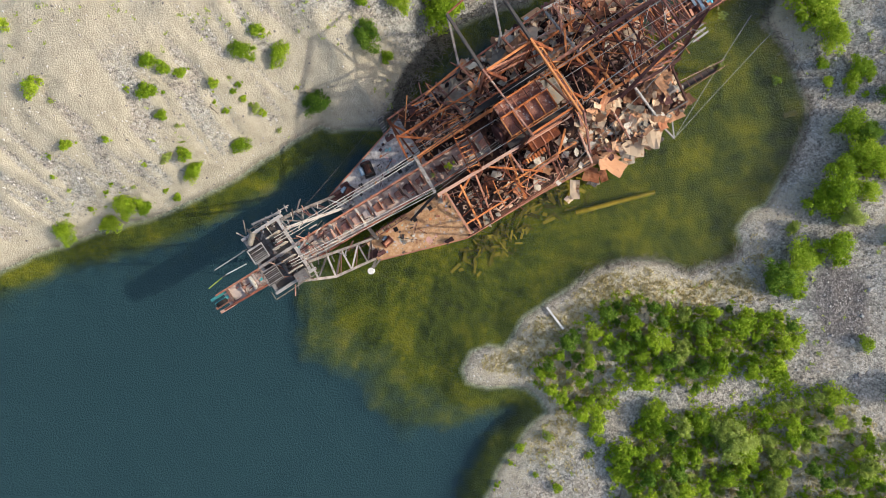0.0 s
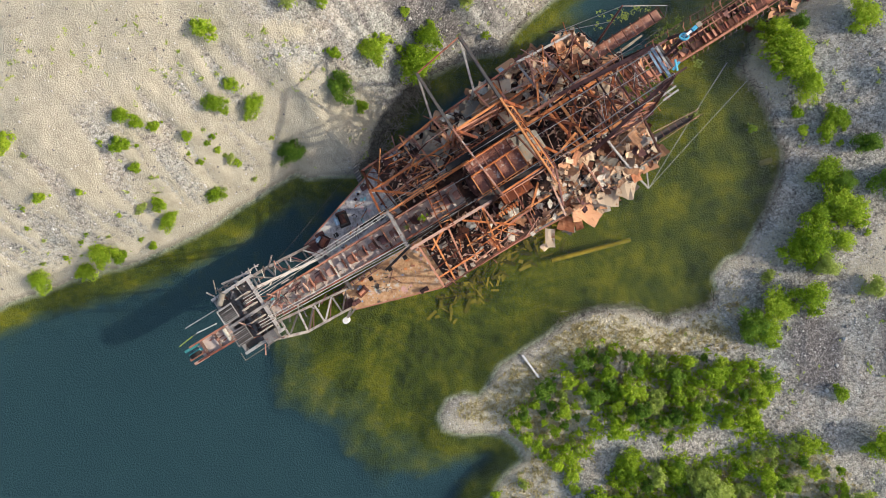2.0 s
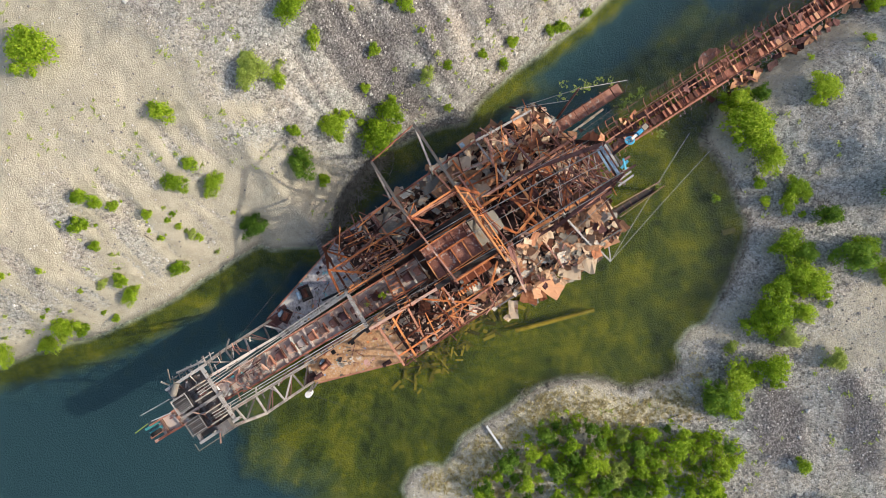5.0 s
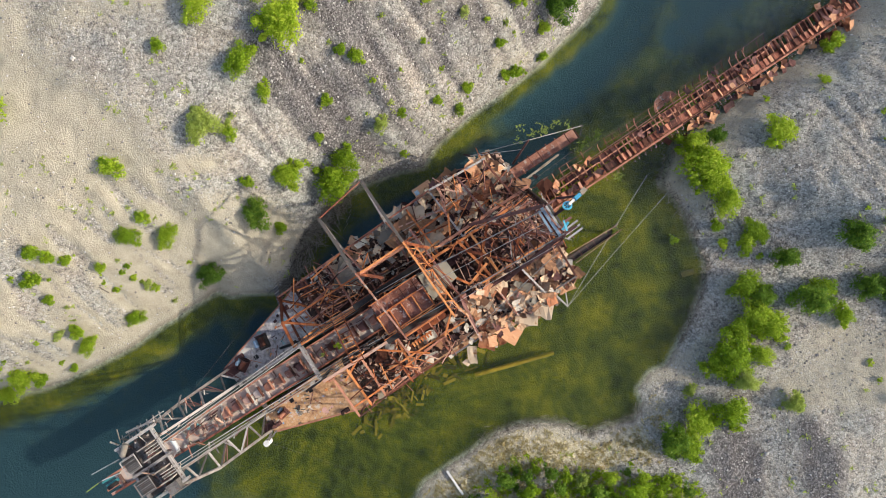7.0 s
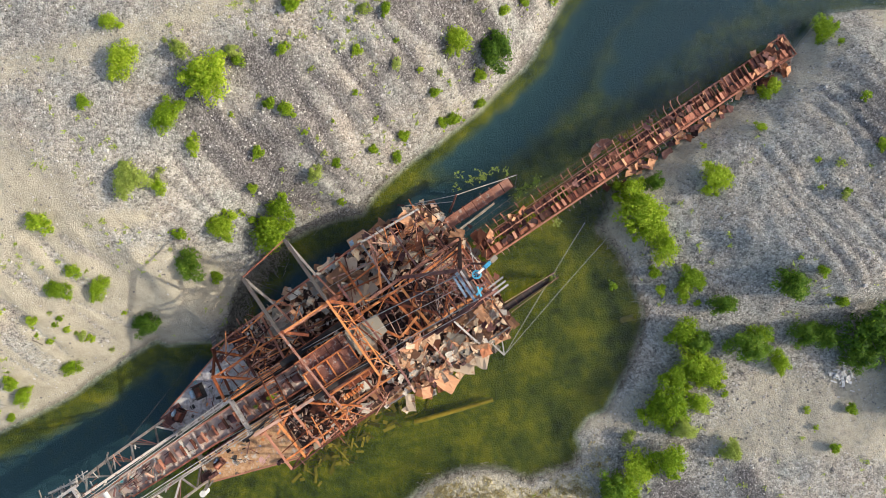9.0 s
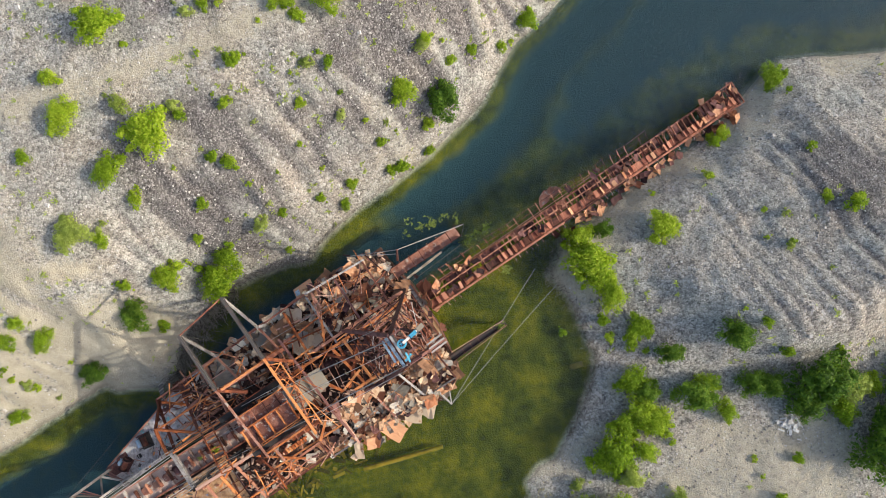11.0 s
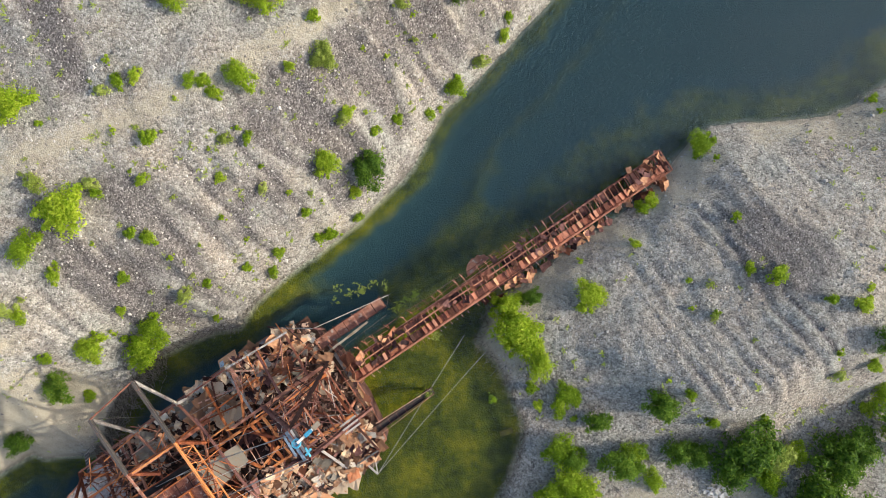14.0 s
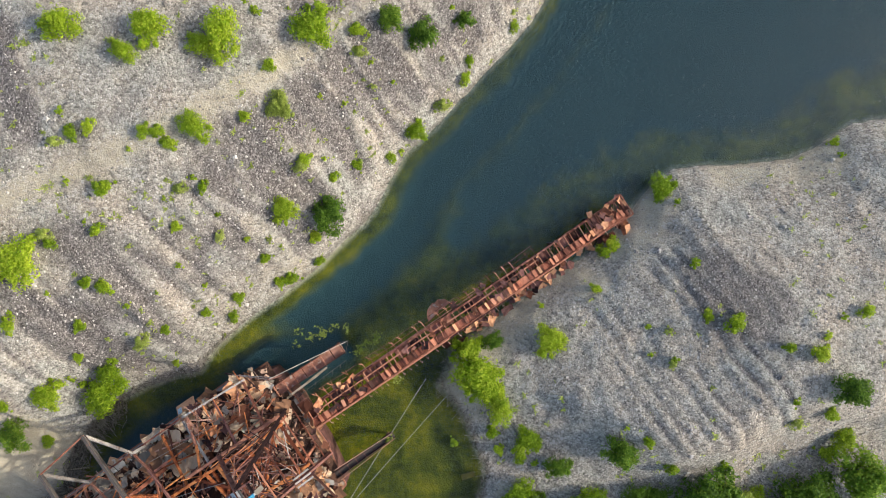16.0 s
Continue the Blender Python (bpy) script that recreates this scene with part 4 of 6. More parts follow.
part("eave_beam", Shape().girder((23.3, 9.3, 8.2), (31.5, 8.9, 6.4), 0.24, 0.3), M_GREY, frame_)
part("purlin", Shape().girder((0.0, 5.6, 9.3), (13.5, 5.4, 8.7), 0.2, 0.3), M_RUST, frame_)
part("purlin", Shape().girder((13.5, 5.4, 8.7), (26, 6.2, 8.0), 0.2, 0.3), M_RUST, frame_)
part("purlin", Shape().girder((6, -6.3, 7.8), (18, -6.6, 7.6), 0.2, 0.3), M_RUST, frame_)
part("front_frame", Shape().girder((-0.3, 5.8, 9.4), (4.2, 2.3, 9.6), 0.26, 0.36), M_RUST, frame_)
part("front_frame", Shape().girder((-0.3, 5.8, 9.4), (-0.7, 2.4, 9.5), 0.26, 0.36), M_RUST, frame_)
part("front_frame", Shape().girder((-0.3, 5.8, 9.3), (0.2, 8.6, 5.6), 0.24, 0.3), M_RUST, frame_)
part("front_frame", Shape().girder((-0.5, 2.6, 9.6), (1.2, 2.9, 3.0), 0.26, 0.3), M_RUST, frame_)
part("front_frame", Shape().girder((0.0, 8.4, 5.4), (1.8, 6.0, 3.0), 0.24, 0.3), M_RUST, frame_)
# plan bracing between the girders
for a, b in (((21.5, 2.2), (27.0, -3.7)), ((21.5, -3.6), (27.0, 2.0)), ((24.5, 2.2), (24.8, -3.7)), ((27.0, 2.0), (32.5, -3.9)), ((27.0, -3.7), (32.5, 2.0)), ((22.8, 2.0), (23.8, -3.6)), ((18.0, 2.1), (21.5, -3.6)), ((19.2, -3.6), (24.2, -2.0))):
    part("diagonal", Shape().girder((*a, 9.9 + 0.15 * rng.random()), (*b, 9.9 + 0.15 * rng.random()), 0.3, 0.3, 0.06), M_RUST, frame_)
# bent light members hanging in the frame
for k in range(190):
    u = rng.uniform(18, 33.5) if k < 45 else rng.uniform(1, 33)
    v = rng.uniform(-4.5, 3.0) if k < 45 else (rng.uniform(3, 9) if u > 16 or rng.random() < 0.5 else rng.uniform(-9, -3.5))
    u = u - 11 if k >= 45 and 12 < u < 24 and v > 0 else u
    z0 = rng.uniform(7.5, 10.6) if k < 45 else rng.uniform(6.0, 9.2)
    ang, ln = rng.choice([0, 0.9, 1.57, 2.3]) + rng.gauss(0, 0.35), rng.uniform(1.2, 4.2)
    d = Vector((math.cos(ang), math.sin(ang), rng.gauss(0, 0.3))) * ln / 2
    part("bent_member", Shape().tube([Vector((u, v, z0)) - d, Vector((u, v, z0 + rng.uniform(-0.25, 0.1))), Vector((u, v, z0)) + d], rng.uniform(0.04, 0.085), 4), rng.choice([M_RUST, M_RUST, M_RUST_BROWN, M_RUST_PINK, M_RUST_DARK]), frame_)

# long fallen beams lying along and across the house
for k in range(34):
    u, v = rng.uniform(2, 31), rng.choice([rng.uniform(2.5, 9), rng.uniform(-9, -3)])
    u = 2 + (u - 2) * 0.55 if v < 0 else u
    along_ = rng.random() < 0.55
    ln = rng.uniform(2.5, 7.0) if along_ else rng.uniform(2.0, 5.0)
    a_ = (0 if along_ else 1.57) + rng.gauss(0, 0.12 if rng.random() < 0.7 else 0.6)
    d = Vector((math.cos(a_), math.sin(a_), rng.gauss(0, 0.06))) * ln / 2
    c = Vector((min(max(u, 1 + abs(d.x)), 33 - abs(d.x)), min(max(v, -9 + abs(d.y)), 9 - abs(d.y)), rng.uniform(6.4, 9.6)))
    part("fallen_beam", Shape().girder(c - d, c + d, rng.uniform(0.12, 0.26), rng.uniform(0.14, 0.3), 0.04), rng.choices([M_RUST, M_RUST_BROWN, M_RUST_PINK, M_GREY], (5, 2, 3, 1))[0], frame_)

# ---- overhead crane runway, run out over the port side ----
runway = part("crane_runway", Shape().girder((11.3, 12.6, 16.3), (11.3, 5.4, 16.3), 0.3, 0.5, 0.06), M_GREY, dredge, "crane runway beams cantilevered out over the water")
part("runway_beam", Shape().girder((17.4, 13.5, 16.3), (17.5, 5.4, 16.3), 0.3, 0.5, 0.06), M_GREY, runway)
part("runway_beam", Shape().girder((17.5, 5.4, 16.3), (17.7, -4.6, 16.3), 0.2, 0.36, 0.05), M_RUST, runway)
part("runway_beam", Shape().girder((11.3, 5.4, 16.3), (12.0, -3.8, 16.3), 0.18, 0.32, 0.05), M_RUST_PINK, runway)
part("tip_tie", Shape().bar((11.3, 12.6, 16.3), (17.4, 13.5, 16.3), 0.10, 0.34), M_RUST_BROWN, runway)
for v in (5.2, -3.4):
    for z0, z1 in ((9.8, 12.9), (12.9, 15.9)):
        part("tower_brace", Shape().bar((11.5, v, z0), (17.6, v, z1), 0.16, 0.36), M_RUST_BROWN, runway)
        part("tower_brace", Shape().bar((11.5, v - 0.12, z1), (17.6, v - 0.12, z0), 0.16, 0.36), M_RUST_BROWN, runway)
    part("tower_rail", Shape().girder((11.5, v, 12.9), (17.6, v, 12.9), 0.2, 0.36), M_RUST_BROWN, runway)
for u in (11.5, 17.6):
    part("end_brace", Shape().bar((u, 5.2, 9.8), (u, -3.4, 15.9), 0.14, 0.34), M_RUST_BROWN, runway)
for u, v0 in ((11.3, 12.5), (17.4, 13.4)):
    part("prop", Shape().girder((u, v0, 16.1), (u - 0.6, 9.0, 9.6), 0.22, 0.3, 0.05), M_GREY, runway)
    part("prop_post", Shape().girder((u - 0.6, 9.0, 2.8), (u - 0.6, 9.0, 9.8), 0.34, 0.34, 0.05), M_GREY, runway)
    part("prop_tie", Shape().girder((u - 0.6, 9.0, 9.6), (u, 5.4, 9.4), 0.2, 0.26, 0.05), M_RUST_BROWN, runway)
    part("bracket", Shape().girder((u, 5.4, 16.1), (u + 2.0, 3.4, 14.4), 0.32, 0.36, 0.06), M_RUST, runway)
    for v in (5.2, -3.4):
        part("runway_post", Shape().girder((u + 0.2, v, 2.8), (u + 0.2, v, 16.1), 0.42, 0.42, 0.06), M_RUST_BROWN, runway)
part("runway_tie", Shape().girder((11.4, 5.2, 15.9), (17.5, 5.2, 15.9), 0.2, 0.3), M_RUST, runway)
part("runway_tie", Shape().girder((11.9, -3.4, 15.9), (17.6, -3.4, 15.9), 0.2, 0.3), M_RUST, runway)
part("second_beam", Shape().girder((18.8, 6.4, 12.2), (19.4, -4.2, 12.2), 0.22, 0.34, 0.05).girder((19.4, -4.2, 12.2), (18.6, -8.6, 8.0), 0.2, 0.3, 0.05), M_RUST_DARK, runway)
for v in (5.8, -3.6):
    part("second_post", Shape().girder((19.0, v, 2.8), (19.0, v, 12.1), 0.3, 0.3, 0.05), M_RUST_DARK, runway)
for k in range(10):
    part("runway_stay", Shape().tube([(17.6 + rng.uniform(-0.4, 0.6), rng.uniform(-4, 6), 16.2), (19 + rng.uniform(-0.6, 0.8), rng.uniform(-7, 5), rng.uniform(10, 12.4))], 0.05, 4), rng.choice([M_RUST, M_RUST_PINK]), runway)
for v in np.arange(4.5, -3.6, -1.0):
    part("runway_lacing", Shape().bar((17.55, v, 16.0), (18.4, v - 0.5, 15.2), 0.09).bar((18.4, v - 0.5, 15.2), (17.6, v - 1.0, 16.0), 0.09), M_RUST, runway)
part("runway_lower_chord", Shape().bar((18.4, 4.5, 15.2), (18.5, -4.2, 15.2), 0.14), M_RUST, runway)

# ---- feed hopper on the middle tower ----
hop = part("feed_hopper", Shape().box(10.4, 16.4, -2.3, 1.6, 14.2, 14.35), M_RUST_PINK, dredge, "open orange-rust feed hopper in four bays")
part("hopper_wall", Shape().box(10.3, 16.5, 1.55, 1.65, 14.0, 15.1), M_RUST, hop)
part("hopper_wall", Shape().box(10.3, 16.5, -2.35, -2.25, 14.0, 14.8), M_RUST, hop)
for u in (10.35, 11.9, 13.4, 14.9, 16.45):
    part("bay_wall", Shape().box(u - 0.05, u + 0.05, -2.25, 0.1, 14.36, 14.75), M_RUST, hop)
part("bay_rim", Shape().box(10.3, 16.5, -0.05, 0.12, 14.36, 14.95), M_RUST, hop)
for u in (11.0, 12.6, 14.2, 15.8):
    part("bay_frame", Shape().bar((u, 0.1, 14.9), (u, 1.6, 14.9), 0.1).bar((u - 0.5, 0.85, 14.8), (u + 0.6, 0.85, 14.8), 0.08), M_RUST_BROWN, hop)
for u in (10.6, 16.2):
    for v in (-2.1, 1.4):
        part("hopper_leg", Shape().girder((u, v, 2.8), (u, v, 14.2), 0.3, 0.3, 0.05), M_RUST_BROWN, hop)
for u0, u1, v in ((8.6, 18.2, 2.4), (9.6, 17.6, -2.9)):
    part("walkway", Shape().box(u0, u1, v - 0.35, v + 0.35, 13.6, 13.68), M_BLACK, hop)
    s = Shape().bar((u0, v + 0.35, 14.7), (u1, v + 0.35, 14.7), 0.06).bar((u0, v + 0.35, 14.2), (u1, v + 0.35, 14.2), 0.05)
    for u in np.arange(u0, u1 + 0.1, 1.2):
        s.bar((u, v + 0.35, 13.6), (u, v + 0.35, 14.7), 0.06)
    part("handrail", s, M_RUST, hop)
part("chute_plate", Shape().add([(16.6, -1.9, 13.4), (16.6, 1.4, 13.4), (20.3, 1.0, 10.2), (20.3, -1.4, 10.2), (16.6, -1.9, 13.3), (16.6, 1.4, 13.3), (20.3, 1.0, 10.1), (20.3, -1.4, 10.1)], [(0, 1, 2, 3), (7, 6, 5, 4), (0, 4, 5, 1), (1, 5, 6, 2), (2, 6, 7, 3), (3, 7, 4, 0)]), M_PALE, hop, "greyish inclined chute plate")
s = Shape()
s.box(12.6, 16.6, -4.7, -3.3, 7.6, 9.2)
tank = part("tank", s, M_RUST, dredge, "orange-rust rectangular tank")
for u in (13.2, 14.4, 15.6):
    part("tank_rib", Shape().box(u - 0.07, u + 0.07, -4.76, -3.24, 7.55, 9.26), M_RUST_BROWN, tank)
rack = part("cog_rack", Shape().box(10.8, 14.0, -5.3, -5.1, 8.6, 9.1), M_RUST, dredge, "rusty toothed rack")
for u in np.arange(11.0, 14.0, 0.4):
    part("cog", Shape().box(u - 0.1, u + 0.1, -5.6, -5.0, 8.95, 9.3), M_RUST, rack)
trom = part("trommel", Shape().tube([(10.5, -0.4, 6.4), (26.5, -0.4, 5.2)], 1.35, 20), M_RUST_DARK, dredge, "dark cylindrical trommel screen")
for u in np.arange(11, 26.5, 2.2):
    part("tyre_ring", Shape().ring((u, -0.4, 6.4 - (u - 10.5) * 0.075), (1, 0, -0.075), 1.3, 1.52, 0.25, 20), M_RUST_BROWN, trom)

# ---- lattice footbridge lying across the girders ----
lat = part("lattice_bridge", Shape().bar((6.8, 3.0, 12.0), (5.9, -3.2, 11.6), 0.14).bar((5.4, 3.1, 12.0), (4.5, -2.9, 11.6), 0.14), M_RUST, dredge, "orange lattice footbridge fallen across the girders")
for k in range(11):
    t = k / 10
    a, b = Vector((6.8, 3.0, 12.0)).lerp(Vector((5.9, -3.2, 11.6)), t), Vector((5.4, 3.1, 12.0)).lerp(Vector((4.5, -2.9, 11.6)), t)
    part("rung", Shape().bar(a, b, 0.09), M_RUST, lat)
    c = a.lerp(b, 0.5) + Vector((0.15, 0, -0.7))
    part("lattice_web", Shape().bar(a, c, 0.07).bar(b, c, 0.07), M_RUST, lat)
    if k in (1, 9):
        part("lattice_leg", Shape().bar(a - Vector((0, 0, 0.1)), (a.x, a.y, 9.7), 0.16), M_RUST, lat)
        part("lattice_leg", Shape().bar(b - Vector((0, 0, 0.1)), (b.x, b.y, 9.7), 0.16), M_RUST, lat)

# ---- stern gantry with the stacker's sheave ----
stern = part("stern_gantry", Shape().box(30.7, 31.0, -3.0, 0.3, 23.6, 23.72), M_DUSTY_BLUE, dredge, "tall dark stern gantry with a blue sheave on top")
for sgn in (1, -1):
    v0, v1 = (3.0, 0.3) if sgn > 0 else (-5.0, -3.0)
    low, low2, top = Vector((25.0, v0, 9.4)), Vector((34.2, v0 + sgn * 0.4, 2.8)), Vector((31.3, v1, 23.6))
    part("leg", Shape().girder(low, top, 0.36, 0.45, 0.07), M_RUST_DARK, stern)
    part("leg", Shape().girder(low2, top, 0.36, 0.45, 0.07), M_RUST_DARK, stern)
    for k in range(1, 6):
        t = k / 6
        part("strut", Shape().girder(low.lerp(top, t), low2.lerp(top, t), 0.13, 0.18, 0.04), M_RUST_DARK, stern)
        part("brace", Shape().girder(low.lerp(top, t), low2.lerp(top, t - 0.16), 0.11, 0.13, 0.04), M_RUST_BROWN, stern)
for k in range(6):
    t = k / 6 + 0.1
    a = Vector((25.0, 3.0, 9.4)).lerp(Vector((31.3, 0.3, 23.6)), t), Vector((25.0, -5.0, 9.4)).lerp(Vector((31.3, -3.0, 23.6)), t)
    b = Vector((34.2, 3.4, 2.8)).lerp(Vector((31.3, 0.3, 23.6)), t), Vector((34.2, -5.4, 2.8)).lerp(Vector((31.3, -3.0, 23.6)), t)
    part("crosspiece", Shape().girder(*a, 0.14, 0.2, 0.04), M_RUST_DARK, stern)
    part("crosspiece", Shape().girder(*b, 0.14, 0.2, 0.04), M_RUST_BROWN, stern)
    part("cross_brace", Shape().bar(a[0], b[1], 0.08).bar(a[1], b[0], 0.08), M_RUST_DARK, stern)
for k in range(60):
    p0 = Vector((rng.uniform(25, 34.5), rng.uniform(-5, 3), rng.uniform(10, 19)))
    p0.y *= 1 - (p0.z - 10) / 24
    p0.x = 31 + (p0.x - 31) * (1 - (p0.z - 10) / 16)
    d = Vector((rng.gauss(0, 1), rng.gauss(0, 1), rng.gauss(0, 0.5))).normalized() * rng.uniform(0.6, 1.8)
    part("loose_iron", Shape().bar(p0 - d, p0 + d, rng.uniform(0.04, 0.1), rng.uniform(0.04, 0.1)), rng.choice([M_RUST_DARK, M_RUST_DARK, M_RUST_BROWN, M_GREY, M_RUST, M_RUST_PINK]), stern)
for k, v in enumerate((-3.1, -2.1, -1.0, 0.2)):
    part("platform_beam", Shape().girder((30.0, v, 23.4), (32.8, v, 23.4), 0.2, 0.3), M_RUST_DARK, stern)
for x_ in (30.35, 31.25, 31.6):
    part("platform_plank", Shape().bar((x_, -2.7 + rng.random(), 23.66), (x_ + rng.uniform(-0.1, 0.1), 0.2, 23.66), 0.22, 0.07), M_DUSTY_BLUE if x_ < 31.0 else M_GREY, stern)
for y_ in (-4.5, -4.0, -3.5):
    part("tail_plank", Shape().bar((32.9, y_, 14.9), (35.0, y_ + 0.1, 14.9), 0.2, 0.08), M_GREY, stern)
part("tail_bearer", Shape().girder((33.6, -4.8, 14.75), (33.3, -2.6, 14.75), 0.14, 0.2), M_RUST_DARK, stern)
shv = part("sheave", Shape().ring((32.3, -0.75, 27.1), (0.15, 0.5, 0.85), 0.31, 0.45, 0.14, 28), M_BLUE, stern, "bright blue rope sheave")
for k in range(6):
    t_ = k * math.pi / 3
    n_ = Vector((0.15, 0.5, 0.85)).normalized()
    a_ = n_.orthogonal().normalized()
    part("spoke", Shape().bar((32.3, -0.75, 27.1), Vector((32.3, -0.75, 27.1)) + 0.36 * (math.cos(t_) * a_ + math.sin(t_) * n_.cross(a_)), 0.07), M_BLUE, shv)
part("sheave_arm", Shape().bar((32.4, -0.75, 27.2), (34.0, -0.55, 26.4), 0.22, 0.3), M_WHITE, stern)
part("arm_motor", Shape().bar((33.2, -0.65, 26.9), (33.9, -0.56, 26.55), 0.36, 0.4), M_BLUE, stern)
part("arm_box", Shape().bar((34.0, -0.55, 26.4), (34.7, -0.45, 26.0), 0.46, 0.45), M_PALE, stern, "white control box")
part("arm_post", Shape().girder((31.6, -1.0, 23.7), (32.6, -0.75, 26.9), 0.25, 0.3).girder((32.6, 0.2, 23.7), (33.8, -0.6, 26.2), 0.2, 0.25), M_RUST_DARK, stern)
part("blue_bracket", Shape().bar((31.3, -2.6, 23.9), (32.1, -2.3, 24.3), 0.22).bar((31.6, -2.9, 24.0), (31.8, -1.9, 24.4), 0.16), M_BLUE, stern)
for a, b in (((31.0, 0.0, 24.4), (12.0, 2.0, 10.6)), ((31.2, -3.0, 24.0), (13.0, -3.0, 10.4))):
    part("back_stay", Shape().tube([Vector(a).lerp(Vector(b), t) - Vector((0, 0, 2.0 * t * (1 - t))) for t in np.linspace(0, 1, 9)], 0.06, 5), M_CABLE, stern, "pale steel back stay")

M_RUST_PAN = steel("pan_rust", (0.08, 0.024, 0.015), (0.27, 0.088, 0.052), (0.44, 0.18, 0.11), 2.2, 0.6)

# ---- stacker: the long conveyor boom astern ----
SZ = lambda u: 5.3 - 0.045 * (u - 35) if u < 66 else 3.9 - 0.125 * (u - 66)
SV = lambda u: 0.15 - 0.006 * (u - 35)
stacker = tagged(new("stacker_boom"), "long rusty conveyor boom leaning from the dredge to the gravel bank", "conveyor")
stacker.matrix_basis = AXIS
NODES = list(np.arange(35.2, 86.2, 1.7))
for v, name in ((-1.55, "chord"), (1.05, "chord")):
    for dz in (0.0, -1.3):
        for a, b in zip(NODES[:-1:6], NODES[6::6] + NODES[-1:]):
            part(name, Shape().girder((a, SV(a) + v, SZ(a) + dz), (b, SV(b) + v, SZ(b) + dz), 0.2, 0.24, 0.05), M_RUST_BROWN, stacker)
for i, u in enumerate(NODES):
    for v in (-1.55, 1.05):
        part("upright", Shape().bar((u, SV(u) + v, SZ(u) - 1.3), (u, SV(u) + v, SZ(u)), 0.12), M_RUST_BROWN, stacker)
        if i + 1 < len(NODES):
            w_ = NODES[i + 1]
            part("web", Shape().bar((u, SV(u) + v, SZ(u) - 1.3), (w_, SV(w_) + v, SZ(w_)), 0.1), M_RUST_BROWN, stacker)
            part("bottom_brace", Shape().bar((u, SV(u) - 1.55, SZ(u) - 1.3), (w_, SV(w_) + 1.05, SZ(w_) - 1.3), 0.1), M_RUST_DARK, stacker)
    part("tie", Shape().bar((u, SV(u) - 1.55, SZ(u) - 0.05), (u, SV(u) + 1.05, SZ(u) - 0.05), 0.12, 0.16), M_RUST_BROWN, stacker)
# belt pan in lengths on the starboard half, open bays with thin ribs on the port half
for i, (a, b) in enumerate(zip(NODES, NODES[1:])):
    pan = part("pan", Shape().bar((a + 0.01, SV(a) - 0.8, SZ(a) + 0.2), (b - 0.01, SV(b) - 0.8, SZ(b) + 0.2), 1.0, 0.05).bar((a + 0.01, SV(a) - 1.38, SZ(a) + 0.3), (b - 0.01, SV(b) - 1.38, SZ(b) + 0.3), 0.06, 0.24), (M_RUST_PAN, M_RUST_PAN, M_RUST_BROWN)[i * 7 % 3], stacker)
    for k in (0.2, 0.7):
        u = a + (b - a) * (k + rng.uniform(-0.06, 0.06))
        part("rib", Shape().bar((u, SV(u) - 0.25, SZ(u) + 0.25), (u + 0.05, SV(u) + 1.05, SZ(u) + 0.3), 0.09, 0.34).bar((u, SV(u) - 0.3, SZ(u) + 0.25), (u - 0.1, SV(u) - 0.9, SZ(u) + 0.24), 0.07, 0.06), M_RUST_BROWN, pan)
        if rng.random() < 0.7:
            hook = [(u, SV(u) - 1.4, SZ(u) + 0.3), (u + 0.05, SV(u) - 1.85, SZ(u) + 0.55), (u + 0.1, SV(u) - 2.15, SZ(u) + 0.25), (u + 0.12, SV(u) - 2.1, SZ(u) - 0.25)]
            part("bracket", Shape().tube(hook, 0.035, 5), M_RUST_PINK, pan)
    for k in (0.25, 0.75):
        u = a + (b - a) * (k + rng.uniform(-0.1, 0.1))
        if rng.random() < 0.3:
            continue
        part("scoop", Shape().bar((u, SV(u) - 1.28 + 0.1 * rng.random(), SZ(u) + 0.42), (u + rng.gauss(0, 0.06), SV(u) - 0.3, SZ(u) + 0.42), rng.uniform(0.35, 0.6), 0.04, 0.4 + rng.gauss(0, 0.25)), rng.choices((M_RUST_PAN, M_RUST_BROWN, M_SHEET_RUST), (5, 3, 2))[0], pan)
    if i % 3 != 1:
        part("bay_plate", Shape().bar((a + 0.05, SV(a) + 0.4, SZ(a) - 0.25), (b - 0.05, SV(b) + 0.4, SZ(b) - 0.25), 1.2, 0.05, rng.uniform(-0.3, 0.3)), (M_RUST_DARK, M_RUST_BROWN)[i % 4 == 0], stacker)
# walkway and its leaning rail on the port side
for i, u in enumerate(np.arange(36.5, 72, 1.15)):
    if rng.random() < 0.12:
        continue
    e = rng.uniform(-0.15, 0.25)
    part("rail_post", Shape().bar((u, SV(u) + 0.9, SZ(u) + 0.05), (u - 0.1 + 0.2 * rng.random(), SV(u) + 2.3 + e, SZ(u) + 0.35), 0.07).bar((u, SV(u) + 1.9, SZ(u) + 0.2), (u - 0.2, SV(u) + 2.5 + e, SZ(u) + 1.3), 0.07), M_RUST_BROWN, stacker)
for v, dz in ((1.85, 0.2), (2.5, 1.25)):
    for a, b in zip(NODES[:21], NODES[1:22]):
        s = Shape().bar((a, SV(a) + v + 0.08 * math.sin(a), SZ(a) + dz), (b, SV(b) + v + 0.08 * math.sin(b), SZ(b) + dz), 0.05)
        part("hand_rail", s, M_RUST_DARK if dz > 0.5 else M_RUST_BROWN, stacker)
part("pipe", Shape().tube([(37, SV(37) + 0.3, SZ(37) + 0.35), (50, SV(50) + 0.45, SZ(50) + 0.35), (60, SV(60) + 0.3, SZ(60) + 0.3), (71, SV(71) + 0.5, SZ(71) + 0.3)], 0.09, 8), M_RUST_BROWN, stacker)
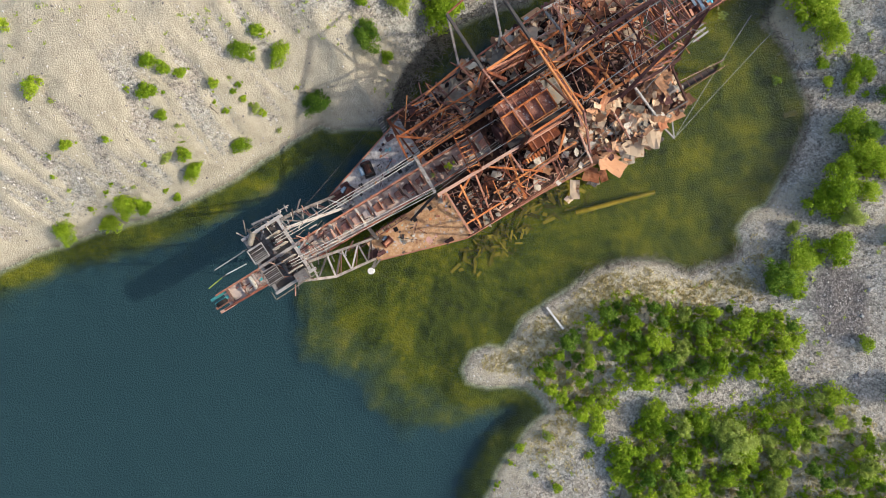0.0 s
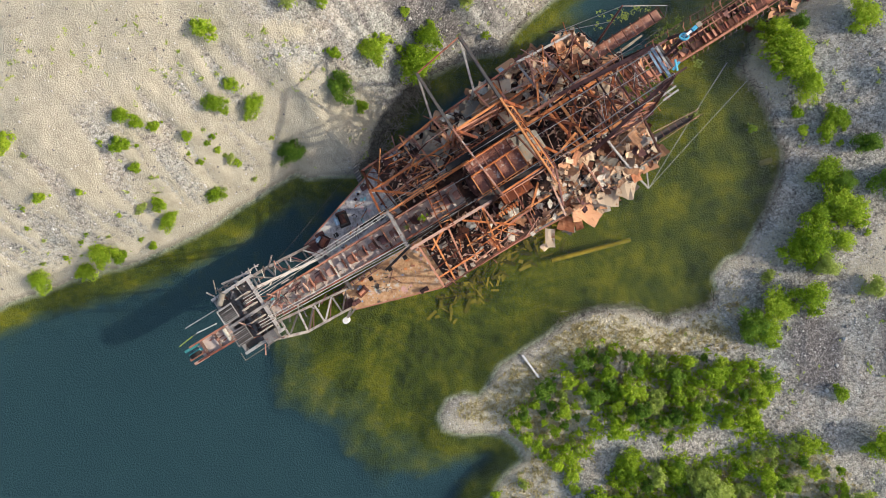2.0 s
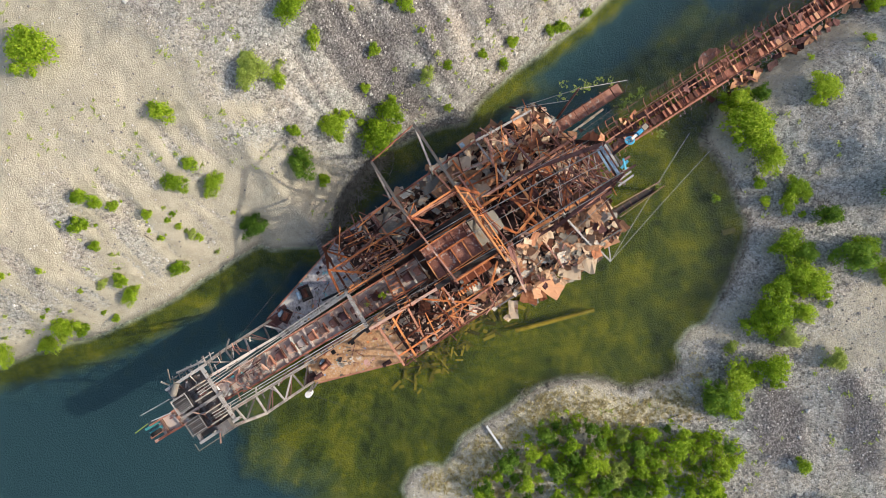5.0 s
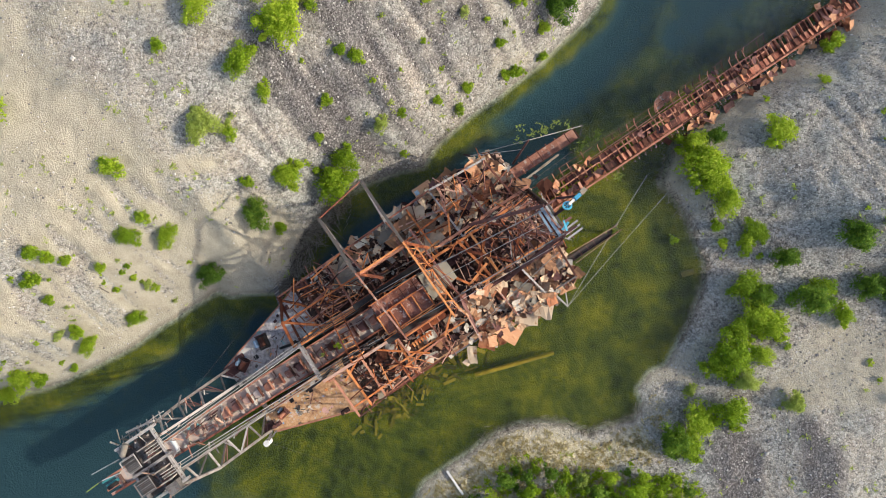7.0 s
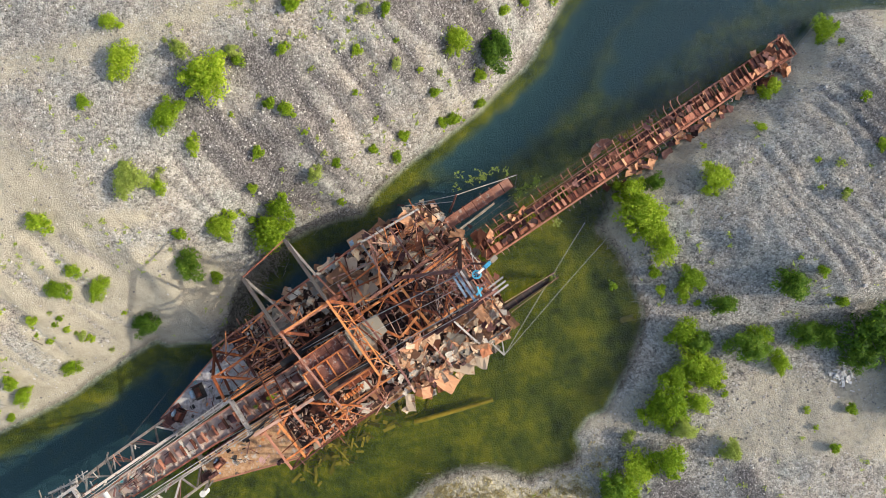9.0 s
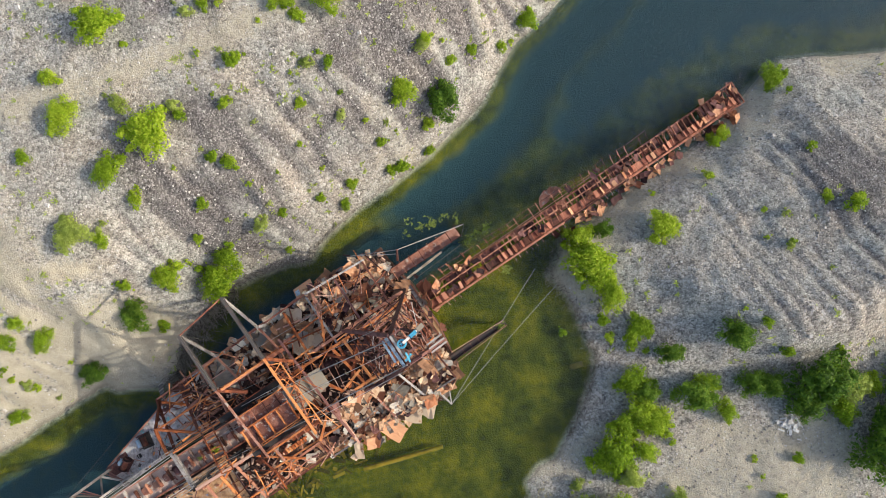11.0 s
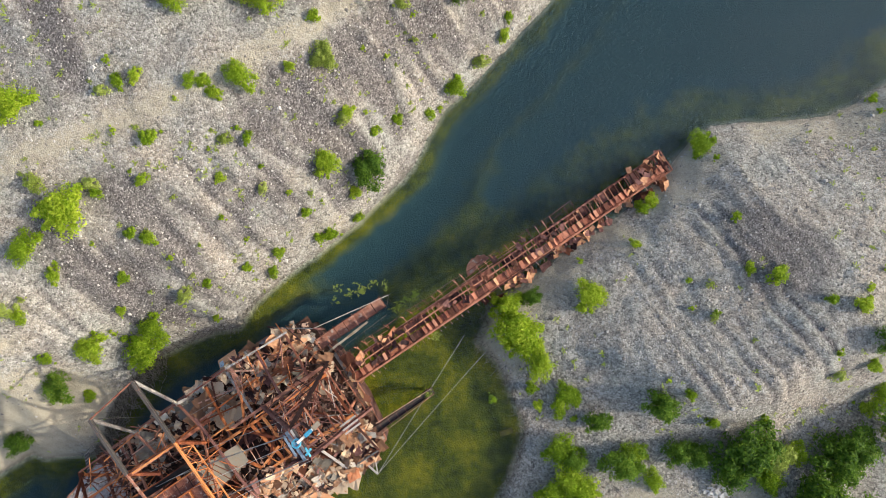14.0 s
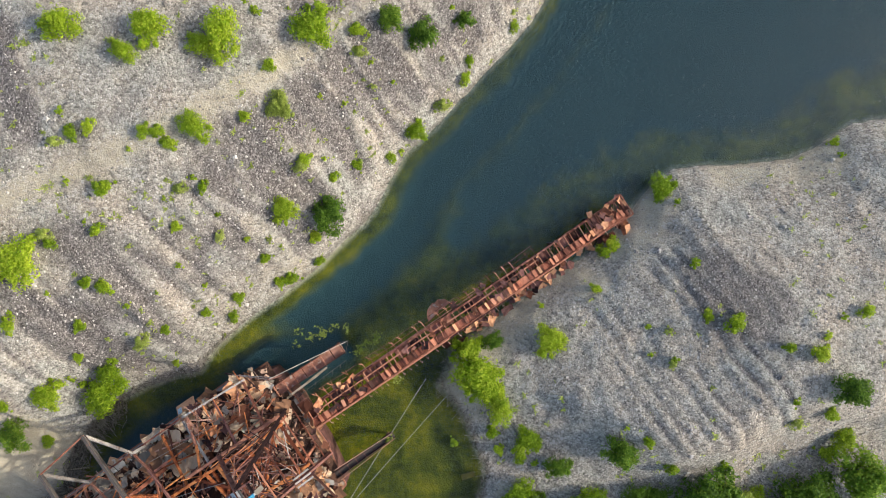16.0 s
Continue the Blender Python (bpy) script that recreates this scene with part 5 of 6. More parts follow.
part("pipe", Shape().tube([(37, SV(37) + 1.3, SZ(37) + 0.15), (50, SV(50) + 1.35, SZ(50) + 0.15), (62, SV(62) + 1.5, SZ(62) + 0.1)], 0.06, 6), M_RUST_DARK, stacker)
# collapsed hopper beside the boom
s = Shape()
c = Vector((56.4, 1.9, 1.9))
rim_ = [(1.9 * math.cos(k * math.pi / 12 + 0.15) + rng.gauss(0, 0.08), 1.5 * math.sin(k * math.pi / 12 + 0.15) + rng.gauss(0, 0.08)) for k in range(13)]
for drop in (0.0, -0.06):
    s.v += [tuple(c + Vector((x0 * q, y0 * q, 0.35 - 0.7 * (1 - q) + drop))) for q in (1.0, 0.55, 0.12) for x0, y0 in rim_]
for k in range(12):
    for j in (0, 13):
        s.f += [(k + j, k + j + 1, k + j + 14, k + j + 13), (k + j + 52, k + j + 53, k + j + 40, k + j + 39)]
    s.f += [(k, k + 39, k + 40, k + 1), (k + 26, k + 27, k + 66, k + 65)]
s.f += [(0, 13, 52, 39), (13, 26, 65, 52), (12, 51, 64, 25), (25, 64, 77, 38)]
part("round_hopper", s, M_RUST_PINK, stacker, "faded pink half-round hopper beside the boom")
part("end_drum", Shape().tube([(84.6, -1.7, SZ(85) + 0.3), (84.6, 1.2, SZ(85) + 0.3)], 0.32, 12), M_RUST_BROWN, stacker)
part("head_frame", Shape().girder((82.5, -1.8, SZ(82) + 0.5), (85.3, -1.8, SZ(85) + 0.5), 0.14, 0.2).girder((82.5, 1.3, SZ(82) + 0.5), (85.3, 1.3, SZ(85) + 0.5), 0.14, 0.2).girder((85.2, -1.8, SZ(85) + 0.5), (85.2, 1.3, SZ(85) + 0.5), 0.14, 0.2), M_RUST_BROWN, stacker)
for u in (68, 74, 80, 85.5):
    for v in (-1.6, 1.1):
        g0 = at(u, v)
        zb = height(g0.x, g0.y)
        part("trestle_leg", Shape().bar((u, SV(u) + v, zb - 0.3), (u, SV(u) + v, SZ(u) - 1.2), 0.2), M_RUST_DARK, stacker)

# ---- side chutes at the stern ----
chute = part("port_chute", Shape().bar((33.0, 5.4, 4.6), (43.4, 5.3, 4.1), 1.5, 0.08), M_RUST_PINK, dredge, "faded rust tailings chute on the port quarter")
for v in (4.65, 6.1):
    part("chute_wall", Shape().bar((33.0, v, 4.95), (43.4, v - 0.1, 4.45), 0.07, 0.7), M_RUST_BROWN, chute)
for u in np.arange(33.6, 43.5, 1.4):
    part("chute_rib", Shape().bar((u, 4.5, 5.25 - 0.05 * (u - 33)), (u, 6.25, 5.25 - 0.05 * (u - 33)), 0.1, 0.1), M_RUST_BROWN, chute)
for k, (u0, u1) in enumerate(((33.0, 36.4), (34.6, 38.8), (37.0, 40.2))):
    part("walkway_plank", Shape().bar((u0, 3.75 + 0.15 * k, 3.95), (u1, 3.95 + 0.13 * k, 3.75), 0.26, 0.06), M_WOOD, chute, "bleached walkway plank")
s = Shape()
for u in np.arange(34, 43, 1.3):
    s.bar((u, 3.5, 3.6), (u, 3.2, 4.4), 0.06)
s.bar((34, 3.2, 4.4), (42.8, 3.6, 4.1), 0.06).bar((43.4, 4.4, 4.6), (44.6, 5.6, 4.8), 0.06).bar((43.4, 6.1, 4.6), (44.6, 5.6, 4.8), 0.06)
part("chute_rail", s, M_CABLE_DARK, chute)
part("chute_support", Shape().girder((36.5, 5.3, -1.0), (36.5, 5.3, 4.5), 0.3, 0.3).girder((41.5, 5.3, -1.0), (41.5, 5.3, 4.1), 0.3, 0.3), M_RUST_DARK, chute)
ch2 = part("starboard_chute", Shape().bar((33.5, -7.9, 4.0), (42.0, -8.3, 1.2), 0.8, 0.08), M_BLACK, dredge, "dark tailings chute sagging to the water")
for v in (-7.5, -8.3):
    part("chute_wall", Shape().bar((33.5, v, 4.3), (42.0, v - 0.4, 1.5), 0.08, 0.5), M_RUST_DARK, ch2)
    part("chute_rail", Shape().bar((34.0, v * 1.0 + (0.35 if v > -8 else -0.35), 4.9), (42.0, v - 0.4, 2.2), 0.05), M_RUST_PINK, ch2)
for u in np.arange(34.2, 42, 1.2):
    part("chute_rib", Shape().bar((u, -7.2, 4.5 - 0.33 * (u - 33.5)), (u, -8.6, 4.5 - 0.33 * (u - 33.5)), 0.06, 0.08), M_RUST_DARK, ch2)
part("chute_support", Shape().girder((41.0, -8.2, -1.0), (41.0, -8.2, 1.4), 0.3, 0.3), M_RUST_DARK, ch2)
mast = part("stern_mast", Shape().tube([(34.8, 6.6, 2.8), (36.0, 7.3, 12.5)], 0.17, 8, 0.11), M_RUST_DARK, dredge, "leaning mast on the port quarter")
for a, b in (((36.0, 7.3, 12.4), (30.2, 10.3, 5.6)), ((36.0, 7.3, 12.4), (44.5, 5.6, 4.7)), ((35.6, 7.0, 9.0), (30.2, 10.3, 5.6))):
    part("mast_stay", Shape().tube([a, b], 0.045, 5), M_CABLE, mast)
part("davit", Shape().bar((30.2, 9.0, 2.8), (30.2, 10.4, 5.7), 0.2).bar((30.2, 10.4, 5.7), (29.6, 10.9, 5.6), 0.16), M_RUST_DARK, dredge)
part("quarter_bar", Shape().bar((29.6, -10.3, 3.6), (30.2, -13.0, 3.4), 0.2).bar((31.4, -10.4, 3.6), (30.2, -13.0, 3.4), 0.14), M_GREY, dredge, "grey fairlead bar over the starboard quarter")
panel = part("side_panel", Shape().bar((21.6, 10.15, 5.0), (24.2, 10.15, 5.0), 0.08, 1.8, 0.9), M_SHEET_RUST, dredge, "loose rusty side panel with a daub of blue paint")
part("paint_daub", Shape().bar((21.75, 10.18, 5.05), (22.3, 10.18, 5.05), 0.08, 0.8, 0.9), M_DUSTY_BLUE, panel)
fb = tagged(new("footbridge"), "narrow grey gangway from the shore to the deck", "gangway")
fb.matrix_basis = AXIS
part("gangway_deck", Shape().bar((-0.6, 10.6, 1.7), (-1.1, 7.6, 2.95), 0.7, 0.06), M_GREY, fb)
for k in range(9):
    t = k / 8
    p = Vector((-0.6, 10.6, 1.78)).lerp(Vector((-1.1, 7.6, 3.03)), t)
    part("cleat", Shape().bar(p - Vector((0.36, 0.05, 0)), p + Vector((0.36, 0.05, 0)), 0.07, 0.06), M_PALE, fb)
part("gangway_post", Shape().bar((-0.5, 10.5, -0.8), (-0.5, 10.5, 1.75), 0.14), M_GREY, fb)


# ---- mooring cables ----
def cable(p, q, r, mat, sag, label):
    pts = [p.lerp(q, t) - Vector((0, 0, 4 * sag * t * (1 - t))) for t in np.linspace(0, 1, 13)]
    ob = new("mooring_cable", Shape().tube(pts, r, 5).mesh("mooring_cable", mat))
    tagged(ob, label, "cable", "mooring cables of the dredge")


def ground_at(x, y, dz=0.05):
    return Vector((x, y, max(height(x, y), 0) + dz))


for u, v in ((49.6, -7.9), (48.4, -4.4)):
    g0 = at(u, v)
    cable(at(30.2, -13.0, 3.4), ground_at(g0.x + 1.2, g0.y + 0.3), 0.026, M_CABLE, 0.35, "slack pale cable from the dredge's quarter to the bank")
for a_, b_, sg in (((30.5, 1.4, 22.8), (9.0, 4.2, 9.6), 0.7), ((30.6, -1.2, 22.6), (2.0, 1.2, 9.8), 1.0), ((30.4, -3.8, 21.0), (6.0, -3.2, 9.7), 0.8), ((17.5, 2.0, 16.2), (-0.4, 3.2, 9.6), 0.4), ((17.6, -2.8, 16.2), (-9.6, -1.2, 4.4), 0.6), ((26.0, 6.4, 9.4), (4.0, 7.8, 6.4), 0.3), ((30.4, -4.6, 20.0), (16.0, -8.8, 6.4), 0.5)):
    cable(at(*a_), at(*b_), 0.028, M_CABLE, sg, "pale steel cable strung over the wreck")
cable(at(-12.4, -5.9, 3.0), Vector((7.5, -10.5, -0.6)), 0.022, M_CABLE_DARK, 0.3, "thin dark cable slanting from the bow into the water")
cable(at(-14.0, 4.9, 9.0), ground_at(-8.3, 18.2), 0.022, M_CABLE_DARK, 0.6, "thin dark cable from the gantry to the spit")
cable(at(11.3, 12.6, 16.0), at(11.3, 9.4, 5.0), 0.03, M_CABLE_DARK, 0.05, "thin dark cable hanging from the crane runway")


# ---- the rubble inside the house, and torn sheets on it ----
def rubble(u, v):
    """The top of the rubble over the dredge's plan, on arrays."""
    u, v = np.asarray(u, float), np.asarray(v, float)
    z = 3.0 + 0 * u
    for cu, cv, ru, rv, up in ((26, -7.5, 9, 4.0, 3.2), (17, 6.8, 8, 3.6, 2.6), (28.5, 6.5, 6, 4.0, 2.6), (12, -7.0, 8, 3.0, 1.3), (6, 6.2, 5, 3.0, 1.2), (24, -1, 9, 4, 2.8), (20, -3, 4, 3, 3.5)):
        z = z + up * np.exp(-(((u - cu) / ru) ** 4 + ((v - cv) / rv) ** 4))
    return z + (0.55 * fbm(u, v, 2.4, 101, 3) + 0.35 * np.abs(fbm(u, v, 0.8, 107, 2)))


us, vs = np.arange(1.4, 34.2, 0.35), np.arange(-9.3, 9.4, 0.35)
uu, vv = np.meshgrid(us, vs)
zz = rubble(uu, vv)
edge = np.minimum(step(uu, 1.4, 2.6), step(-uu, -34.1, -33.0)) * step(-np.abs(vv + 0.2), -9.2, -8.2)
hole = 1 - step(-np.abs(vv), -2.6, -2.0) * step(-uu, -10.2, -9.0)
zz = 2.78 + (zz - 2.78) * edge * hole
s = Shape()
nu, nv = len(us), len(vs)
s.v = [tuple(p) for p in np.column_stack([uu.ravel(), vv.ravel(), zz.ravel()])]
s.f = [(j * nu + i, j * nu + i + 1, (j + 1) * nu + i + 1, (j + 1) * nu + i) for j in range(nv - 1) for i in range(nu - 1)]
# floor coloured near black to stand for shade in gaps under the scrap
base = new("rubble_floor", s.mesh("rubble_floor", M_HOLD_SHADE))
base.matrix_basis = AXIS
tagged(base, "rusty floor of rubble in the open hold, the shade of its gaps coloured in", "rubble", kind="stuff")
s = Shape()
for k in range(3000):
    u, v = rng.uniform(2, 33.6), rng.uniform(-9, 9)
    if abs(v) < 2.5 and u < 10:
        continue
    p = Vector((u, v, float(rubble(u, v)) - 0.05))
    d = Vector((rng.gauss(0, 1), rng.gauss(0, 1), rng.gauss(0, 0.5))).normalized() * rng.uniform(0.1, 0.45)
    if k % 4 == 0:
        d *= 2.4
        s.bar(p - d, p + d, 0.07, 0.07)
    else:
        s.bar(p - d, p + d, rng.uniform(0.1, 0.6), rng.uniform(0.03, 0.25), rng.uniform(0, 3))
heap = new("rubble_heap", s.mesh("rubble_heap", M_HEAP))
heap.matrix_basis = AXIS
tagged(heap, "dark rusty rubble and machinery scrap heaped on the deck", "rubble", kind="stuff")


def torn_sheet(seed):
    """A crumpled sheet of plate about a metre across, with torn edges, a fold and some thickness."""
    r = random.Random(seed)
    nx, ny = r.randint(4, 6), r.randint(3, 5)
    fold, lean = r.uniform(-0.25, 0.25), r.uniform(0.1, 0.5) * r.choice([-1, 1])
    top = []
    for j in range(ny):
        for i in range(nx):
            x, y = i / (nx - 1) - 0.5, (j / (ny - 1) - 0.5) * 0.7
            edge_ = i in (0, nx - 1) or j in (0, ny - 1)
            x += r.gauss(0, 0.028 if edge_ else 0.02)
            y += r.gauss(0, 0.028 if edge_ else 0.02)
            zc = max(0, x - fold) * lean + r.gauss(0, 0.022)
            top.append((x, y, zc))
    n = nx * ny
    quads = [(j * nx + i, j * nx + i + 1, (j + 1) * nx + i + 1, (j + 1) * nx + i) for j in range(ny - 1) for i in range(nx - 1)]
    gone = [r.choice((0, nx - 2, len(quads) - 1, len(quads) - nx + 1))] if r.random() < 0.45 else []
    quads = [q for i, q in enumerate(quads) if i not in gone]
    edges = {}
    for q in quads:
        for a, b in zip(q, q[1:] + q[:1]):
            edges[(a, b)] = 1
    rim = [(a, b) for a, b in edges if (b, a) not in edges]
    faces = quads + [tuple(i + n for i in q[::-1]) for q in quads] + [(b, a, a + n, b + n) for a, b in rim]
    return top + [(x, y, zc - 0.022) for x, y, zc in top], faces


SHEETS = {}
SHEET_NAME = {M_TAN.name: "roofing_sheet", M_PALE.name: "grey_metal_sheet", M_SHEET_RUST.name: "rusty_steel_plate", M_RUST_DARK.name: "dark_steel_plate"}
for mat in (M_TAN, M_PALE, M_SHEET_RUST, M_RUST_DARK):
    for k in range(9):
        vs_, fs_ = torn_sheet(100 + k)
        SHEETS[(mat.name, k)] = Shape().add(vs_, fs_).mesh(SHEET_NAME[mat.name], mat)
SHEET_LABEL = {M_TAN.name: "crumpled tan roofing sheet lying on the wreck", M_PALE.name: "torn pale grey metal sheet lying on the wreck", M_SHEET_RUST.name: "bent orange-rust steel plate lying on the wreck", M_RUST_DARK.name: "dark rusted steel plate lying on the wreck"}


def lay_sheet(u, v, z_, size, mat, tilt=0.35):
    ob = new(SHEET_NAME[mat.name], SHEETS[(mat.name, rng.randrange(9))])
    e = Euler((rng.gauss(0, tilt), rng.gauss(0, tilt), rng.uniform(0, 6.3)))
    ob.matrix_basis = AXIS @ Matrix.LocRotScale((u, v, z_), e, (size * rng.uniform(0.8, 1.3), size * rng.uniform(0.8, 1.3), size))
    return tagged(ob, SHEET_LABEL[mat.name], "scrap sheet", SHEET_NAME[mat.name].replace("_", " ") + "s on the wreck")


ZONES = [  # u range, v range, count, sizes, shares of tan, pale, rust, dark
    ((19, 33.2), (-10.6, -4.2), 290, (0.5, 1.9), (0.58, 0.12, 0.22, 0.08)),
    ((14, 24), (-9.8, -5.2), 34, (0.6, 1.6), (0.35, 0.35, 0.25, 0.05)),
    ((3, 14), (-9.0, -4.0), 40, (0.5, 1.7), (0.12, 0.5, 0.2, 0.18)),
    ((12, 24), (3.4, 9.6), 130, (0.5, 1.9), (0.44, 0.34, 0.12, 0.10)),
    ((23, 34), (3.8, 9.8), 130, (0.5, 2.2), (0.46, 0.12, 0.28, 0.14)),
    ((2, 12), (4.5, 9.2), 26, (0.6, 1.6), (0.12, 0.35, 0.25, 0.28)),
    ((27, 36), (-5, 4), 40, (0.5, 1.7), (0.25, 0.15, 0.4, 0.2)),
]
for (u0, u1), (v0, v1), count, (a, b), shares in ZONES:
    for k in range(count):
        u, v = rng.uniform(u0, u1), rng.uniform(v0, v1)
        size = a + (b - a) * rng.random() ** 2
        lay_sheet(u, v, float(rubble(min(max(u, 2.5), 33), min(max(v, -8.5), 8.6))) + 0.15 + 0.5 * rng.random(), size, rng.choices([M_TAN, M_PALE, M_SHEET_RUST, M_RUST_DARK], shares)[0])
for u, v, z_, size, mat in ((18.6, 7.5, 7.2, 2.6, M_TAN), (16.7, 6.4, 6.9, 2.9, M_TAN), (18.2, 5.8, 7.0, 1.9, M_PALE), (19.9, 3.9, 7.0, 3.0, M_TAN), (18.5, -2.0, 8.6, 4.4, M_TAN), (18.9, 9.1, 6.2, 2.2, M_PALE), (11.7, 6.0, 5.6, 2.4, M_PALE), (9.1, 5.8, 5.4, 4.0, M_PALE), (8.5, 7.3, 5.6, 2.2, M_TAN), (23.8, 4.4, 6.6, 2.0, M_PALE), (18.8, 4.8, 6.8, 1.6, M_TAN), (20.1, 5.3, 6.6, 1.5, M_PALE), (21.6, 4.8, 6.5, 1.4, M_TAN), (12.0, 9.0, 5.8, 1.8, M_TAN), (14.6, 0.0, 7.6, 3.2, M_PALE), (20.9, -2.2, 8.8, 1.8, M_TAN), (29.5, 5.5, 7.6, 2.2, M_SHEET_RUST), (33.5, 3.3, 6.6, 2.6, M_TAN), (31.3, 0.8, 7.5, 2.2, M_TAN), (33.4, 2.1, 6.6, 1.8, M_TAN), (30.8, -6.3, 7.6, 2.0, M_TAN), (22.2, -5.5, 8.2, 2.0, M_TAN), (35.9, 1.9, 6.4, 1.8, M_SHEET_RUST),
                            (18.9, -1.6, 8.2, 3.2, M_TAN), (18.8, -4.2, 7.6, 3.4, M_TAN), (20.3, -3.4, 7.6, 2.4, M_TAN), (16.0, 7.3, 6.4, 2.8, M_PALE), (9.3, 6.8, 5.9, 3.0, M_PALE), (20.5, 6.2, 6.6, 2.6, M_TAN), (20.2, 8.3, 6.6, 2.4, M_TAN),
                            (28.0, -10.4, 4.2, 4.2, M_TAN), (25.2, -11.0, 3.4, 3.6, M_TAN), (22.0, -11.3, 2.6, 3.0, M_SHEET_RUST), (19.0, -11.2, 1.8, 2.4, M_SHEET_RUST), (16.2, -11.6, 1.0, 2.2, M_TAN), (30.6, -9.8, 5.0, 3.0, M_SHEET_RUST), (26.4, 9.6, 5.6, 3.0, M_TAN), (29.5, 8.2, 6.0, 2.4, M_SHEET_RUST)):
    lay_sheet(u, v, z_, size, mat, 0.16)
for k in range(74):
    u = rng.uniform(35, 44) if k < 24 else (rng.uniform(50, 85) if k < 56 else rng.uniform(80, 85.2))
    v = SV(u) + rng.uniform(-0.9, 1.9)
    lay_sheet(u, v, SZ(u) + 0.45, rng.uniform(0.5, 1.15), rng.choices([M_SHEET_RUST, M_RUST_DARK, M_TAN], (0.5, 0.47, 0.03))[0], 0.5)
for k in range(48):
    u, v = rng.uniform(54, 66) if k < 20 else rng.uniform(66, 84), rng.uniform(-3.4, -1.9)
    g0 = at(u, v)
    lay_sheet(u, v, max(height(g0.x, g0.y), 0) + 0.18, rng.uniform(0.6, 1.7), rng.choice([M_SHEET_RUST, M_SHEET_RUST, M_RUST_DARK]), 0.3)
for k in range(14):
    u = rng.uniform(15, 30)
    lay_sheet(u, -12.0 - 0.4 * rng.random(), 0.25, rng.uniform(0.9, 1.8), rng.choice([M_TAN, M_SHEET_RUST, M_PALE]), 0.3)

# ---- scrap strewn over the fore deck ----
for k in range(60):
    u = rng.uniform(-9.0, 2.5)
    edge_v = 4.4 + 0.42 * (u + 9.0)
    v = rng.choice((1, -1)) * rng.uniform(2.2, edge_v)
    a = rng.uniform(0, 3.14)
    d = Vector((math.cos(a), math.sin(a), 0)) * (rng.uniform(0.1, 0.35) if k % 3 else rng.uniform(0.4, 1.0))
    p = Vector((u, v, 2.8))
    w_, h_ = (rng.uniform(0.1, 0.4), rng.uniform(0.04, 0.2)) if k % 3 else (0.07, 0.07)
    ob = new("scrap_iron", Shape().bar(p - d + Vector((0, 0, h_ / 2)), p + d + Vector((0, 0, h_ / 2)), w_, h_).mesh("scrap_iron", rng.choice((M_RUST_BROWN, M_RUST_DARK, M_BLACK, M_PALE, M_GREY, M_RUST))))
    ob.matrix_basis = AXIS
    tagged(ob, "small piece of scrap iron lying on the deck", "scrap", "scrap iron on the fore deck")


# ---- plants ----
def crown(seed, clumps, leaves, leaf, flat=1.0):
    """A crown of unit radius: billowing clumps of leaves of uneven size, with an irregular outline and gaps between them."""
    r = np.random.RandomState(seed)
    vs_, fs_ = [], []
    lean, lobes = r.uniform(0, 6.28), r.randint(2, 4)
    for c in range(clumps):
        a = c * 2.39996 + r.normal(0, 0.3)
        d = math.sqrt((c + 0.5) / clumps) * r.uniform(0.75, 1.05) * (0.66 + 0.3 * math.sin(lobes * a + lean) + r.normal(0, 0.07))
        ball = r.uniform(0.10, 0.27) * (1.25 - 0.5 * d)
        top = flat * (1.1 - 0.75 * d * d) * r.uniform(0.45, 1.15)
        mid = np.array([d * math.cos(a), d * math.sin(a), max(top - ball * 0.6, 0.12)])
        for k in range(leaves):
            n = r.normal(0, 1, 3)
            n[2] = abs(n[2]) * 1.1 - 0.35
            n /= np.linalg.norm(n)
            p = mid + n * ball * (r.uniform(0.5, 1.2) if k % 7 else r.uniform(1.1, 1.7)) * (1, 1, 1.15)
            p[2] = max(p[2], 0.03)
            n = n + r.normal(0, 0.5, 3) + (0, 0, 0.45)
            n /= np.linalg.norm(n)
            u = np.cross(n, r.normal(0, 1, 3))
            u /= np.linalg.norm(u)
            b = np.cross(n, u)
            h_, v_ = leaf * r.uniform(0.6, 1.5), leaf * r.uniform(0.35, 0.7)
            i = len(vs_)
            vs_ += [tuple(p - u * h_), tuple(p + b * v_ + n * leaf * 0.15), tuple(p + u * h_), tuple(p - b * v_ + n * leaf * 0.15)]
            fs_.append((i, i + 1, i + 2, i + 3))
    s_ = Shape()
    q_ = np.array(vs_)
    q_[:, :2] /= np.quantile(np.hypot(q_[:, 0], q_[:, 1]), 0.97)
    s_.v, s_.f = [tuple(p) for p in q_.tolist()], fs_
    return s_


def plant(name, seed, clumps, leaves, leaf, mat, label, category, group, tall=0.0, flat=1.0):
    """A bush or small tree of unit crown radius: stems or a trunk with limbs, and a crown."""
    r = random.Random(seed)
    ob = tagged(new(name), label, category, group)
    lift = tall
    s_ = Shape()
    if tall:
        s_.tube([(0, 0, -0.2), (0.03, 0.02, tall * 0.5), (0.02, -0.03, tall + 0.5)], 0.07, 6, 0.03)
    for k in range(7):
        a = k * 0.9 + r.uniform(0, 0.5)
        q = r.uniform(0.35, 0.8)
        s_.tube([(0, 0, lift * 0.8 - 0.1), (0.4 * q * math.cos(a), 0.4 * q * math.sin(a), lift + 0.3 * flat), (q * math.cos(a), q * math.sin(a), lift + 0.8 * flat)], 0.035, 4, 0.01)
    part("trunk" if tall else "stem", s_, M_BARK, ob)
    c = crown(seed, clumps, leaves, leaf, flat)
    c.v = [(x, y, z_ + lift * 0.75) for x, y, z_ in c.v]
    me = bpy.data.meshes.new("crown")
    me.from_pydata(c.v, [], c.f)
    me.materials.append(mat)
